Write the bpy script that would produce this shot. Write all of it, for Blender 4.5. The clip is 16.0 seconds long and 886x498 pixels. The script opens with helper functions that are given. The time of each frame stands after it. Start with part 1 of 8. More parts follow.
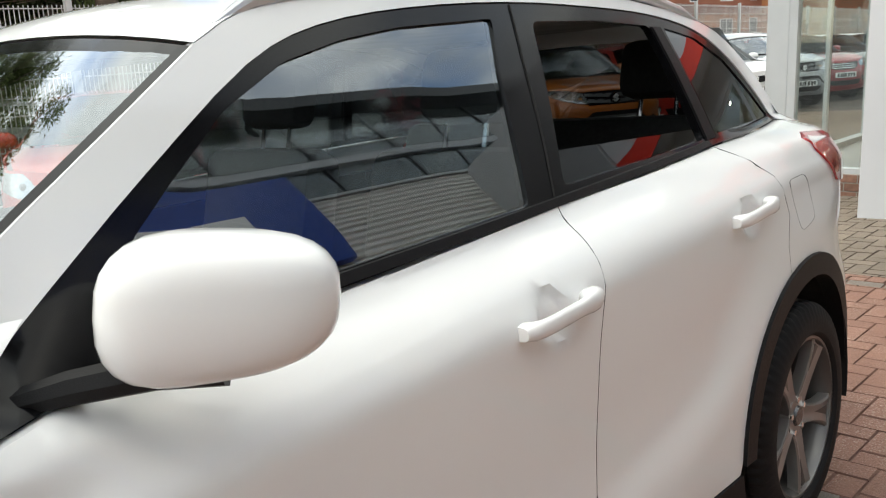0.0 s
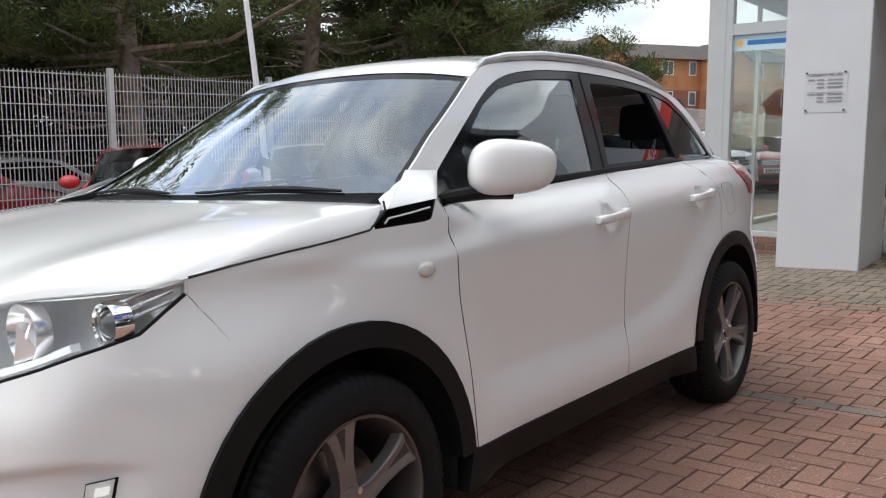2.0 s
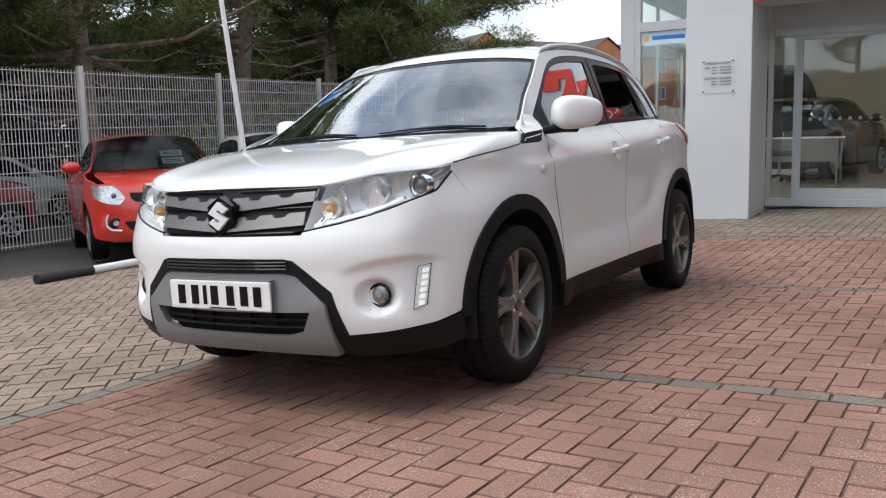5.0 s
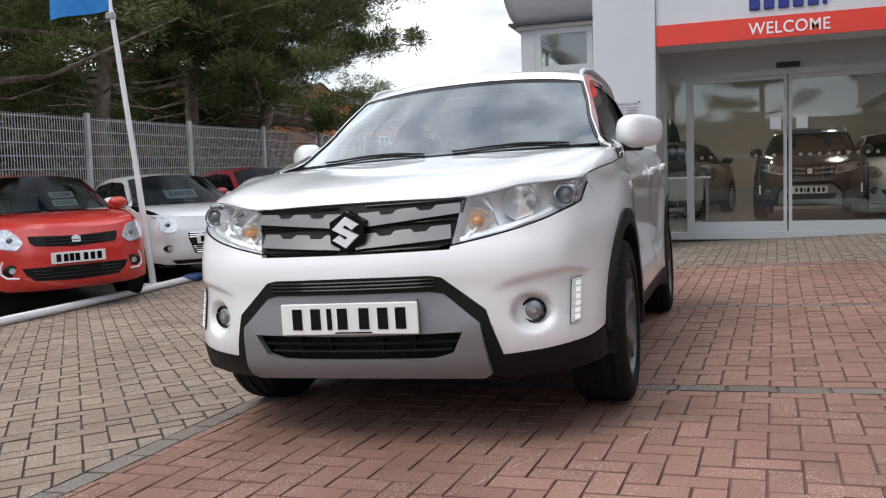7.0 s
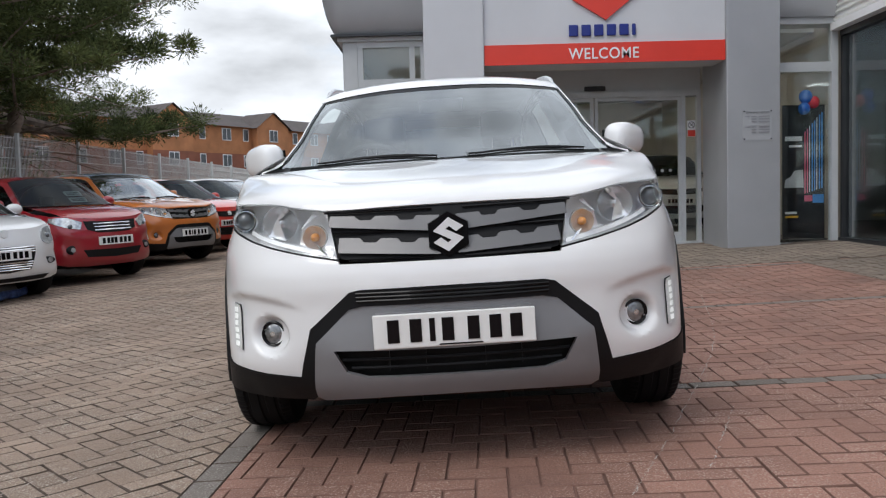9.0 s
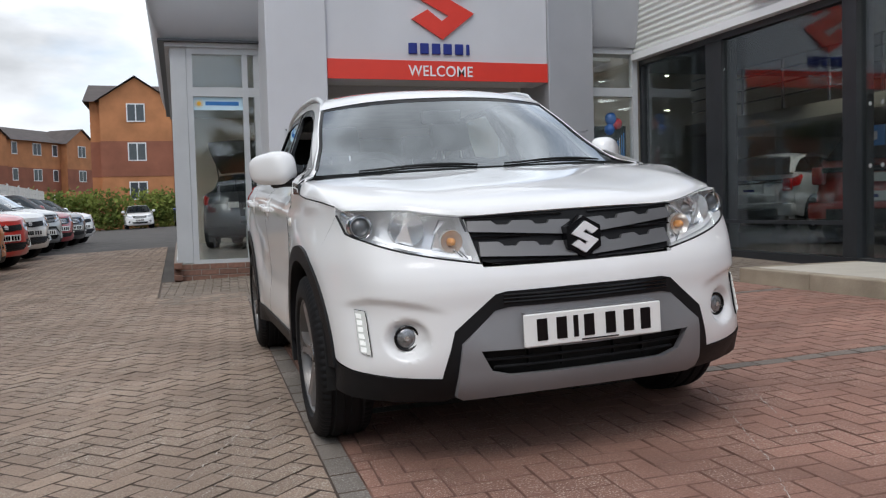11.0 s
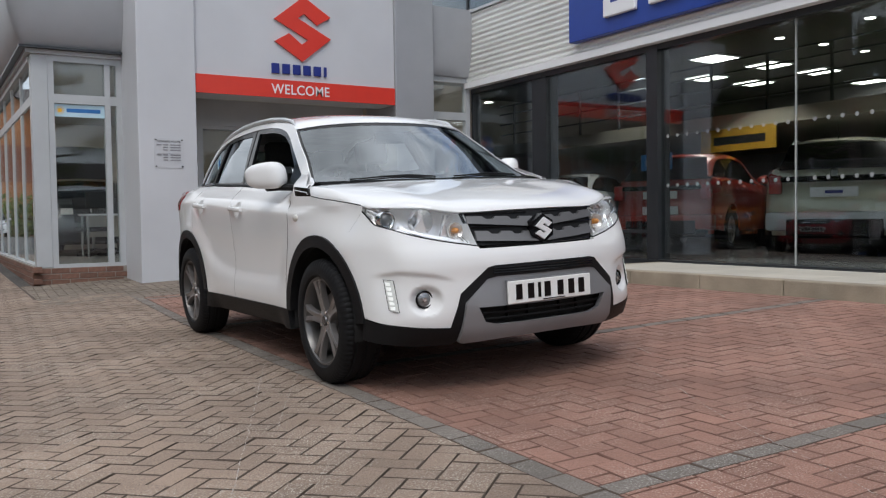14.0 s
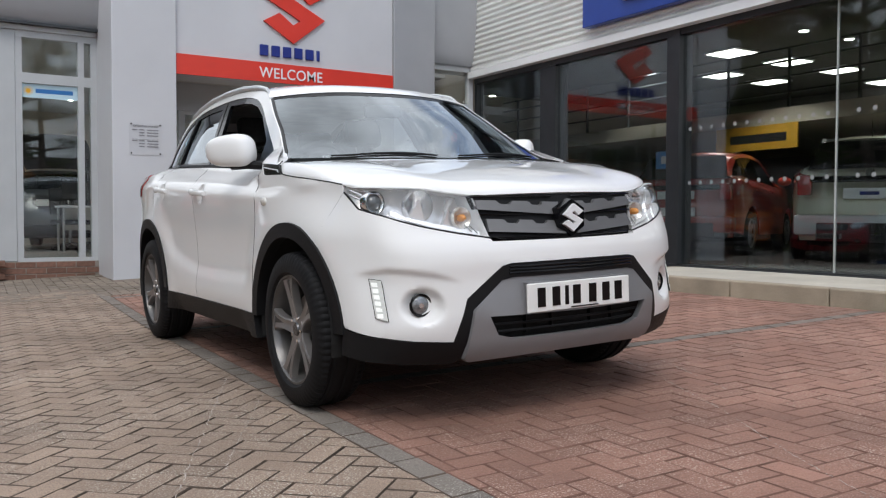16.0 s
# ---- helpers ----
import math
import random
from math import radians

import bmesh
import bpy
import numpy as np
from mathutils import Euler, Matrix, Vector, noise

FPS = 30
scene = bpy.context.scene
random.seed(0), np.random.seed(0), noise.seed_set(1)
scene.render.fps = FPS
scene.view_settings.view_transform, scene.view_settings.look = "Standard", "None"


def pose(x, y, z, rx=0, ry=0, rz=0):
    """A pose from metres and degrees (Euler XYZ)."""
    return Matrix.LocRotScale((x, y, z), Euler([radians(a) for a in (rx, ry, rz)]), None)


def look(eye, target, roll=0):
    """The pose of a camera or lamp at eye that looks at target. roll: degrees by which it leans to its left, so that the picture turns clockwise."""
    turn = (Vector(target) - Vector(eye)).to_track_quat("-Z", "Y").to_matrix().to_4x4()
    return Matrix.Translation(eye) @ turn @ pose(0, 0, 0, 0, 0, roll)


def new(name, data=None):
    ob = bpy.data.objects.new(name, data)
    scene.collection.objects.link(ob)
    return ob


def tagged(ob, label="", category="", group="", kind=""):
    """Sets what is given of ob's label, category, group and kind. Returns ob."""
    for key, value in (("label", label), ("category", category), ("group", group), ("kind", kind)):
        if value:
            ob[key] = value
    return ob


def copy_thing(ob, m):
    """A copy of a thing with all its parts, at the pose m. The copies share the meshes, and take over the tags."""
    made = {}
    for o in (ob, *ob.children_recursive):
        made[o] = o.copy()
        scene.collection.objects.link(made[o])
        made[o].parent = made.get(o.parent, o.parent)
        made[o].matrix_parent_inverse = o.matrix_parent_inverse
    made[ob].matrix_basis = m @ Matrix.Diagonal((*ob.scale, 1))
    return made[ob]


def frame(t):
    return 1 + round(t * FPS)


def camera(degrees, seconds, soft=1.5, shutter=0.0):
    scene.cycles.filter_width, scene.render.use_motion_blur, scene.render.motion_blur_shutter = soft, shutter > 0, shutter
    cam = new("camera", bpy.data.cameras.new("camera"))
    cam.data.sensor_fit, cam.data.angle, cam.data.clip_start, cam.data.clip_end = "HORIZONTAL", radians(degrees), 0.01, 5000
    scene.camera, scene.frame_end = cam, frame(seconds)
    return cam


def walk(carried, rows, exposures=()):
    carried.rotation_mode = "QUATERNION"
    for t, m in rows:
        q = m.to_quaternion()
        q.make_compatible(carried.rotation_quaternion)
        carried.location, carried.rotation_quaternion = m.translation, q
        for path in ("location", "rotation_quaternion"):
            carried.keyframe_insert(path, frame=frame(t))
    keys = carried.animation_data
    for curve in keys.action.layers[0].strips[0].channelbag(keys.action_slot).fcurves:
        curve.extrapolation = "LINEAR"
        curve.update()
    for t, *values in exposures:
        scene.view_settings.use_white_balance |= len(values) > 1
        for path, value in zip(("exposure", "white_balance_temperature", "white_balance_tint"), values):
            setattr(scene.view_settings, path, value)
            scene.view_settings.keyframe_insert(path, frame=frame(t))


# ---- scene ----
cam = camera(55.1, 16.0, soft=1.2)
PATH = [
    (0, (1.603, -1.084, 1.416), (0.298, 0.365, 0.972), -2.7),
    (0.5, (1.773, -1.466, 1.374), (0.509, 0.024, 0.947), -1.8),
    (1, (1.89, -1.881, 1.312), (0.657, -0.354, 0.927), -1.1),
    (1.5, (2.044, -2.281, 1.273), (0.852, -0.701, 0.986), -0.2),
    (2, (2.186, -2.64, 1.232), (0.964, -1.075, 0.989), -0.0),
    (2.5, (2.24, -3.017, 1.184), (1.056, -1.428, 0.913), -0.4),
    (3, (2.345, -3.379, 1.143), (1.198, -1.764, 0.865), -0.7),
    (3.5, (2.394, -3.713, 1.133), (1.288, -2.068, 0.872), -1.2),
    (4, (2.397, -4.037, 1.118), (1.332, -2.361, 0.876), -1.5),
    (4.5, (2.431, -4.261, 1.08), (1.398, -2.566, 0.835), -2.1),
    (5, (2.344, -4.433, 1.045), (1.339, -2.722, 0.795), -1.3),
    (7.5, (0.906, -4.793, 0.918), (0.385, -2.866, 0.794), -2.0),
    (8, (0.605, -4.784, 0.924), (0.199, -2.83, 0.799), -1.8),
    (8.5, (0.3, -4.805, 0.92), (0.083, -2.821, 0.796), -1.5),
    (9, (-0.027, -4.8, 0.892), (-0.043, -2.804, 0.777), -1.4),
    (9.5, (-0.349, -4.809, 0.899), (-0.216, -2.816, 0.794), -1.1),
    (12, (-1.956, -4.688, 0.892), (-1.122, -2.873, 0.789), -1.8),
    (12.5, (-2.188, -4.741, 0.921), (-1.275, -2.964, 0.817), -1.6),
    (13, (-2.393, -4.902, 0.925), (-1.417, -3.159, 0.829), -1.4),
    (13.5, (-2.535, -5.183, 0.899), (-1.518, -3.463, 0.817), -1.0),
    (14, (-2.681, -5.417, 0.839), (-1.632, -3.715, 0.766), -0.8),
    (14.5, (-2.779, -5.693, 0.795), (-1.712, -4.003, 0.726), -1.4),
    (15, (-2.706, -5.683, 0.760), (-1.686, -3.964, 0.698), -0.9),
    (15.5, (-2.379, -5.017, 0.767), (-1.377, -3.287, 0.699), -0.2),
    (16, (-2.236, -4.657, 0.766), (-1.182, -2.959, 0.700), 0.2),
]
walk(cam, [(t, look(eye, target, roll)) for t, eye, target, roll in PATH], [(0, 1.40, 6950, 4), (0.5, 1.00, 6850, 6), (1.0, 0.90, 6750, 7), (1.5, 0.95, 6650, 8), (3.5, 1.03, 6450, 9), (5, 1.01, 6390, 9), (7.5, 0.82, 6320, 10), (9, 0.61, 6300, 10), (12, 0.57, 6330, 10), (15, 0.56, 6330, 10), (16, 0.74, 6330, 10)])

# ---- world, sun, exposure ----
SUN_EL, SUN_AZ = radians(54), radians(222)


def build_world():
    w = bpy.data.worlds.new("overcast")
    scene.world = w
    w.use_nodes = True
    nt = w.node_tree
    nt.nodes.clear()
    N, L = nt.nodes.new, nt.links.new
    out = N("ShaderNodeOutputWorld")
    bg = N("ShaderNodeBackground")
    sky = N("ShaderNodeTexSky")
    sky.sky_type = "NISHITA"
    sky.sun_disc = False
    sky.sun_elevation, sky.sun_rotation = SUN_EL, SUN_AZ
    tc = N("ShaderNodeTexCoord")
    mp = N("ShaderNodeMapping")
    mp.inputs["Scale"].default_value = (1.0, 1.0, 2.6)
    n1 = N("ShaderNodeTexNoise")
    n1.inputs["Scale"].default_value = 2.1
    n1.inputs["Detail"].default_value = 7
    n1.inputs["Roughness"].default_value = 0.55
    ramp = N("ShaderNodeValToRGB")
    ramp.color_ramp.elements[0].position = 0.33
    ramp.color_ramp.elements[1].position = 0.53
    n2 = N("ShaderNodeTexNoise")
    n2.inputs["Scale"].default_value = 4.6
    n2.inputs["Detail"].default_value = 6
    shade = N("ShaderNodeMapRange")
    shade.inputs["From Min"].default_value = 0.3
    shade.inputs["From Max"].default_value = 0.7
    shade.inputs["To Min"].default_value = 0.40
    shade.inputs["To Max"].default_value = 0.93
    scale = N("ShaderNodeMixRGB")
    scale.blend_type = "MULTIPLY"
    scale.inputs["Fac"].default_value = 1
    scale.inputs["Color2"].default_value = (0.1, 0.1, 0.1, 1)
    cloud = N("ShaderNodeMixRGB")
    cloud.blend_type = "MULTIPLY"
    cloud.inputs["Fac"].default_value = 1
    cloud.inputs["Color1"].default_value = (0.92, 0.945, 0.975, 1)
    mix = N("ShaderNodeMixRGB")
    L(tc.outputs["Generated"], mp.inputs["Vector"])
    L(mp.outputs["Vector"], n1.inputs["Vector"])
    L(mp.outputs["Vector"], n2.inputs["Vector"])
    L(n1.outputs["Fac"], ramp.inputs["Fac"])
    L(n2.outputs["Fac"], shade.inputs["Value"])
    L(sky.outputs["Color"], scale.inputs["Color1"])
    sep, vault, mul = N("ShaderNodeSeparateXYZ"), N("ShaderNodeMapRange"), N("ShaderNodeMath")
    vault.inputs["To Min"].default_value, vault.inputs["To Max"].default_value = 0.78, 1.12
    mul.operation = "MULTIPLY"
    L(tc.outputs["Generated"], sep.inputs["Vector"])
    L(sep.outputs["Z"], vault.inputs["Value"])
    L(shade.outputs["Result"], mul.inputs[0])
    L(vault.outputs["Result"], mul.inputs[1])
    L(mul.outputs[0], cloud.inputs["Color2"])
    L(ramp.outputs["Color"], mix.inputs["Fac"])
    L(scale.outputs["Color"], mix.inputs["Color1"])
    L(cloud.outputs["Color"], mix.inputs["Color2"])
    L(mix.outputs["Color"], bg.inputs["Color"])
    bg.inputs["Strength"].default_value = 1.27
    L(bg.outputs["Background"], out.inputs["Surface"])


build_world()
sun = new("sun", bpy.data.lights.new("sun", "SUN"))
sun.data.energy, sun.data.angle, sun.data.color = 0.75, radians(30), (1.0, 0.96, 0.9)
sun.matrix_world = look((0, 0, 0), (math.sin(SUN_AZ) * -math.cos(SUN_EL), math.cos(SUN_AZ) * -math.cos(SUN_EL), -math.sin(SUN_EL)))

# ---- materials ----
MATS = {}


def mat(name, col, rough=0.5, metal=0.0, var=0.15, scale=8.0, bump=0.0, bscale=60.0, coat=0.0, rand=0.0, spec=0.5, emit=None, power=0.0, col2=None, fine=0.0):
    """A plain surface: colour with two scales of variation, fine bump, and a shift from piece to piece."""
    if name in MATS:
        return MATS[name]
    m = bpy.data.materials.new(name)
    m.use_nodes = True
    nt = m.node_tree
    N, L = nt.nodes.new, nt.links.new
    b = nt.nodes["Principled BSDF"]
    b.inputs["Roughness"].default_value = rough
    b.inputs["Metallic"].default_value = metal
    b.inputs["Specular IOR Level"].default_value = spec
    b.inputs["Coat Weight"].default_value = coat
    b.inputs["Coat Roughness"].default_value = 0.03
    tc = N("ShaderNodeTexCoord")
    n = N("ShaderNodeTexNoise")
    n.inputs["Scale"].default_value = scale
    n.inputs["Detail"].default_value = 5
    L(tc.outputs["Object"], n.inputs["Vector"])
    mr = N("ShaderNodeMapRange")
    mr.inputs["From Min"].default_value, mr.inputs["From Max"].default_value = 0.3, 0.7
    L(n.outputs["Fac"], mr.inputs["Value"])
    mx = N("ShaderNodeMixRGB")
    c2 = col2 or tuple(c * (1 - var) for c in col)
    c1 = col if col2 else tuple(min(1, c * (1 + var * 0.6)) for c in col)
    mx.inputs["Color1"].default_value = (*c2, 1)
    mx.inputs["Color2"].default_value = (*c1, 1)
    L(mr.outputs["Result"], mx.inputs["Fac"])
    last = mx.outputs["Color"]
    if fine:
        n3 = N("ShaderNodeTexNoise")
        n3.inputs["Scale"].default_value = bscale * 3
        n3.inputs["Detail"].default_value = 3
        L(tc.outputs["Object"], n3.inputs["Vector"])
        m3 = N("ShaderNodeMapRange")
        m3.inputs["From Min"].default_value, m3.inputs["From Max"].default_value = 0.25, 0.75
        m3.inputs["To Min"].default_value, m3.inputs["To Max"].default_value = 1 - fine, 1 + fine
        L(n3.outputs["Fac"], m3.inputs["Value"])
        mm = N("ShaderNodeMixRGB")
        mm.blend_type = "MULTIPLY"
        mm.inputs["Fac"].default_value = 1
        L(last, mm.inputs["Color1"])
        L(m3.outputs["Result"], mm.inputs["Color2"])
        last = mm.outputs["Color"]
    if rand:
        oi, ge = N("ShaderNodeObjectInfo"), N("ShaderNodeNewGeometry")
        ad = N("ShaderNodeMath")
        ad.operation = "ADD"
        L(oi.outputs["Random"], ad.inputs[0])
        L(ge.outputs["Random Per Island"], ad.inputs[1])
        fr = N("ShaderNodeMath")
        fr.operation = "FRACT"
        L(ad.outputs[0], fr.inputs[0])
        m2 = N("ShaderNodeMapRange")
        m2.inputs["To Min"].default_value, m2.inputs["To Max"].default_value = 1 - rand, 1 + rand
        L(fr.outputs[0], m2.inputs["Value"])
        mu = N("ShaderNodeMixRGB")
        mu.blend_type = "MULTIPLY"
        mu.inputs["Fac"].default_value = 1
        L(last, mu.inputs["Color1"])
        L(m2.outputs["Result"], mu.inputs["Color2"])
        last = mu.outputs["Color"]
    L(last, b.inputs["Base Color"])
    if bump:
        n2 = N("ShaderNodeTexNoise")
        n2.inputs["Scale"].default_value = bscale
        n2.inputs["Detail"].default_value = 4
        L(tc.outputs["Object"], n2.inputs["Vector"])
        bp = N("ShaderNodeBump")
        bp.inputs["Strength"].default_value = bump
        bp.inputs["Distance"].default_value = 0.01
        L(n2.outputs["Fac"], bp.inputs["Height"])
        L(bp.outputs["Normal"], b.inputs["Normal"])
    if emit:
        b.inputs["Emission Color"].default_value = (*emit, 1)
        b.inputs["Emission Strength"].default_value = power
    MATS[name] = m
    return m


def flecks(m, col, size=150.0, low=0.575):
    """Worn aggregate: pale grains that show in patches."""
    nt = m.node_tree
    N, L = nt.nodes.new, nt.links.new
    b = nt.nodes["Principled BSDF"]
    src = b.inputs["Base Color"].links[0].from_socket
    tc, n, p = N("ShaderNodeTexCoord"), N("ShaderNodeTexNoise"), N("ShaderNodeTexNoise")
    n.inputs["Scale"].default_value, n.inputs["Detail"].default_value = size, 2
    p.inputs["Scale"].default_value, p.inputs["Detail"].default_value = 2.4, 4
    L(tc.outputs["Object"], n.inputs["Vector"])
    L(tc.outputs["Object"], p.inputs["Vector"])
    r, q, mu, mx = N("ShaderNodeMapRange"), N("ShaderNodeMapRange"), N("ShaderNodeMath"), N("ShaderNodeMixRGB")
    r.inputs["From Min"].default_value, r.inputs["From Max"].default_value = low, low + 0.06
    q.inputs["From Min"].default_value, q.inputs["From Max"].default_value = 0.40, 0.62
    q.inputs["To Min"].default_value = 0.15
    mu.operation = "MULTIPLY"
    mx.inputs["Color2"].default_value = (*col, 1)
    L(n.outputs["Fac"], r.inputs["Value"])
    L(p.outputs["Fac"], q.inputs["Value"])
    L(r.outputs["Result"], mu.inputs[0])
    L(q.outputs["Result"], mu.inputs[1])
    L(mu.outputs[0], mx.inputs["Fac"])
    L(src, mx.inputs["Color1"])
    L(mx.outputs["Color"], b.inputs["Base Color"])
    return m


def leafy(name, col, col2, rand=0.45):
    """Thin foliage: part of the light passes through."""
    m = mat(name, col, 0.8, 0, 0.4, 0.7, rand=rand, col2=col2, spec=0.2)
    nt = m.node_tree
    b, out = nt.nodes["Principled BSDF"], nt.nodes["Material Output"]
    tl, mx = nt.nodes.new("ShaderNodeBsdfTranslucent"), nt.nodes.new("ShaderNodeMixShader")
    mx.inputs["Fac"].default_value = 0.42
    nt.links.new(b.inputs["Base Color"].links[0].from_socket, tl.inputs["Color"])
    nt.links.new(b.outputs[0], mx.inputs[1])
    nt.links.new(tl.outputs[0], mx.inputs[2])
    nt.links.new(mx.outputs[0], out.inputs["Surface"])
    return m


def glass(name, tint=(0.8, 0.86, 0.85), ior=1.5, gain=1.0):
    """Thin pane: what lies behind, tinted, and a mirror image that grows at a grazing angle."""
    if name in MATS:
        return MATS[name]
    m = bpy.data.materials.new(name)
    m.use_nodes = True
    nt = m.node_tree
    nt.nodes.clear()
    N, L = nt.nodes.new, nt.links.new
    out, mix = N("ShaderNodeOutputMaterial"), N("ShaderNodeMixShader")
    tr, gl, lw = N("ShaderNodeBsdfTransparent"), N("ShaderNodeBsdfGlossy"), N("ShaderNodeLayerWeight")
    tr.inputs["Color"].default_value = (*tint, 1)
    gl.inputs["Roughness"].default_value = 0.0
    gl.inputs["Color"].default_value = (0.90, 0.955, 1, 1)
    lw.inputs["Blend"].default_value = 0.5
    r0 = ((ior - 1) / (ior + 1)) ** 2
    pw, ma, ml = N("ShaderNodeMath"), N("ShaderNodeMath"), N("ShaderNodeMath")
    pw.operation, ma.operation, ml.operation = "POWER", "MULTIPLY_ADD", "MULTIPLY"
    pw.inputs[1].default_value = 5.0
    ma.inputs[1].default_value, ma.inputs[2].default_value = 1 - r0, r0
    ml.use_clamp = True
    ml.inputs[1].default_value = gain
    L(lw.outputs["Facing"], pw.inputs[0])
    L(pw.outputs[0], ma.inputs[0])
    L(ma.outputs[0], ml.inputs[0])
    L(ml.outputs[0], mix.inputs["Fac"])
    L(tr.outputs[0], mix.inputs[1])
    L(gl.outputs[0], mix.inputs[2])
    L(mix.outputs[0], out.inputs["Surface"])
    MATS[name] = m
    return m


# ---- mesh helpers ----
def finish(name, bm, material, smooth=False, angle=35):
    me = bpy.data.meshes.new(name)
    bm.normal_update()
    bm.to_mesh(me)
    bm.free()
    if material is not None:
        me.materials.append(material)
    if smooth:
        me.polygons.foreach_set("use_smooth", [True] * len(me.polygons))
        me.set_sharp_from_angle(angle=radians(angle))
    return me


def part(name, bm, material, parent=None, label="", smooth=False, angle=35):
    ob = new(name, finish(name, bm, material, smooth, angle))
    ob.parent = parent
    if label:
        ob["label"] = label
    return ob


def thing(name, label, category, group="", kind="", m=None, parent=None):
    ob = new(name)
    ob.empty_display_size = 0.2
    if m is not None:
        ob.matrix_world = m
    return tagged(ob, label, category, group, kind)


def box(bm, x0, y0, z0, x1, y1, z1, bevel=0.0, m=None):
    r = bmesh.ops.create_cube(bm, size=1, matrix=Matrix.Translation(((x0 + x1) / 2, (y0 + y1) / 2, (z0 + z1) / 2)) @ Matrix.Diagonal((abs(x1 - x0), abs(y1 - y0), abs(z1 - z0), 1)))
    vs = r["verts"]
    if bevel:
        es = list({e for v in vs for e in v.link_edges})
        g = bmesh.ops.bevel(bm, geom=es, offset=bevel, segments=2, affect="EDGES", profile=0.5)
        vs = g["verts"]
    if m is not None:
        bmesh.ops.transform(bm, matrix=m, verts=list({v for v in vs}))
    return bm


def boxed(*args, bevel=0.0):
    return box(bmesh.new(), *args, bevel=bevel)


def tube(bm, pts, radius, sides=8, cap=True):
    """A tube along points; radius may be a list."""
    pts = [Vector(p) for p in pts]
    rs = radius if isinstance(radius, (list, tuple)) else [radius] * len(pts)
    rings = []
    for i, p in enumerate(pts):
        d = (pts[min(i + 1, len(pts) - 1)] - pts[max(i - 1, 0)]).normalized()
        a = Vector((0, 0, 1)) if abs(d.z) < 0.9 else Vector((1, 0, 0))
        u = d.cross(a).normalized()
        v = d.cross(u)
        rings.append([bm.verts.new(p + rs[i] * (math.cos(t) * u + math.sin(t) * v)) for t in [2 * math.pi * k / sides for k in range(sides)]])
    for a, b in zip(rings, rings[1:]):
        for k in range(sides):
            bm.faces.new((a[k], a[(k + 1) % sides], b[(k + 1) % sides], b[k]))
    if cap:
        bm.faces.new(rings[0])
        bm.faces.new(rings[-1][::-1])
    return bm


def disc(bm, c, axis, r, depth, sides=24, r2=None):
    """A short cylinder or cone with its base at c, going along axis by depth."""
    axis = Vector(axis).normalized()
    q = axis.to_track_quat("Z", "Y").to_matrix().to_4x4()
    bmesh.ops.create_cone(bm, cap_ends=True, segments=sides, radius1=r, radius2=r if r2 is None else r2, depth=depth, matrix=Matrix.Translation(Vector(c) + axis * depth / 2) @ q)
    return bm


def inside(p, poly):
    x, y = p
    r = False
    for (x0, y0), (x1, y1) in zip(poly, poly[1:] + poly[:1]):
        if (y0 > y) != (y1 > y) and x < (x1 - x0) * (y - y0) / (y1 - y0) + x0:
            r = not r
    return r


def dense(poly, step):
    out = []
    for a, b in zip(poly, poly[1:] + poly[:1]):
        a, b = Vector(a), Vector(b)
        n = max(1, math.ceil((b - a).length / step))
        out += [tuple(a.lerp(b, k / n)) for k in range(n)]
    return out


def rounded(poly, r, seg=4):
    """A polygon with its corners rounded by radius r (or a list of radii)."""
    out = []
    n = len(poly)
    for i, p in enumerate(poly):
        ri = r[i] if isinstance(r, (list, tuple)) else r
        p, a, b = Vector(p), Vector(poly[i - 1]), Vector(poly[(i + 1) % n])
        ua, ub = (a - p), (b - p)
        k = min(ri, ua.length * 0.45, ub.length * 0.45)
        if k < 1e-4:
            out.append(tuple(p))
            continue
        s, e = p + ua.normalized() * k, p + ub.normalized() * k
        for j in range(seg + 1):
            t = j / seg
            out.append(tuple((1 - t) ** 2 * s + 2 * t * (1 - t) * p + t * t * e))
    return out


def curve2(pts, n=6):
    """A smooth open line through 2D points."""
    P = [Vector(p) for p in pts]
    P = [2 * P[0] - P[1]] + P + [2 * P[-1] - P[-2]]
    out = []
    for i in range(1, len(P) - 2):
        p0, p1, p2, p3 = P[i - 1:i + 3]
        for j in range(n):
            t = j / n
            out.append(tuple(0.5 * (2 * p1 + (p2 - p0) * t + (2 * p0 - 5 * p1 + 4 * p2 - p3) * t * t + (3 * p1 - p0 - 3 * p2 + p3) * t ** 3)))
    out.append(tuple(P[-2]))
    return out


from mathutils import geometry


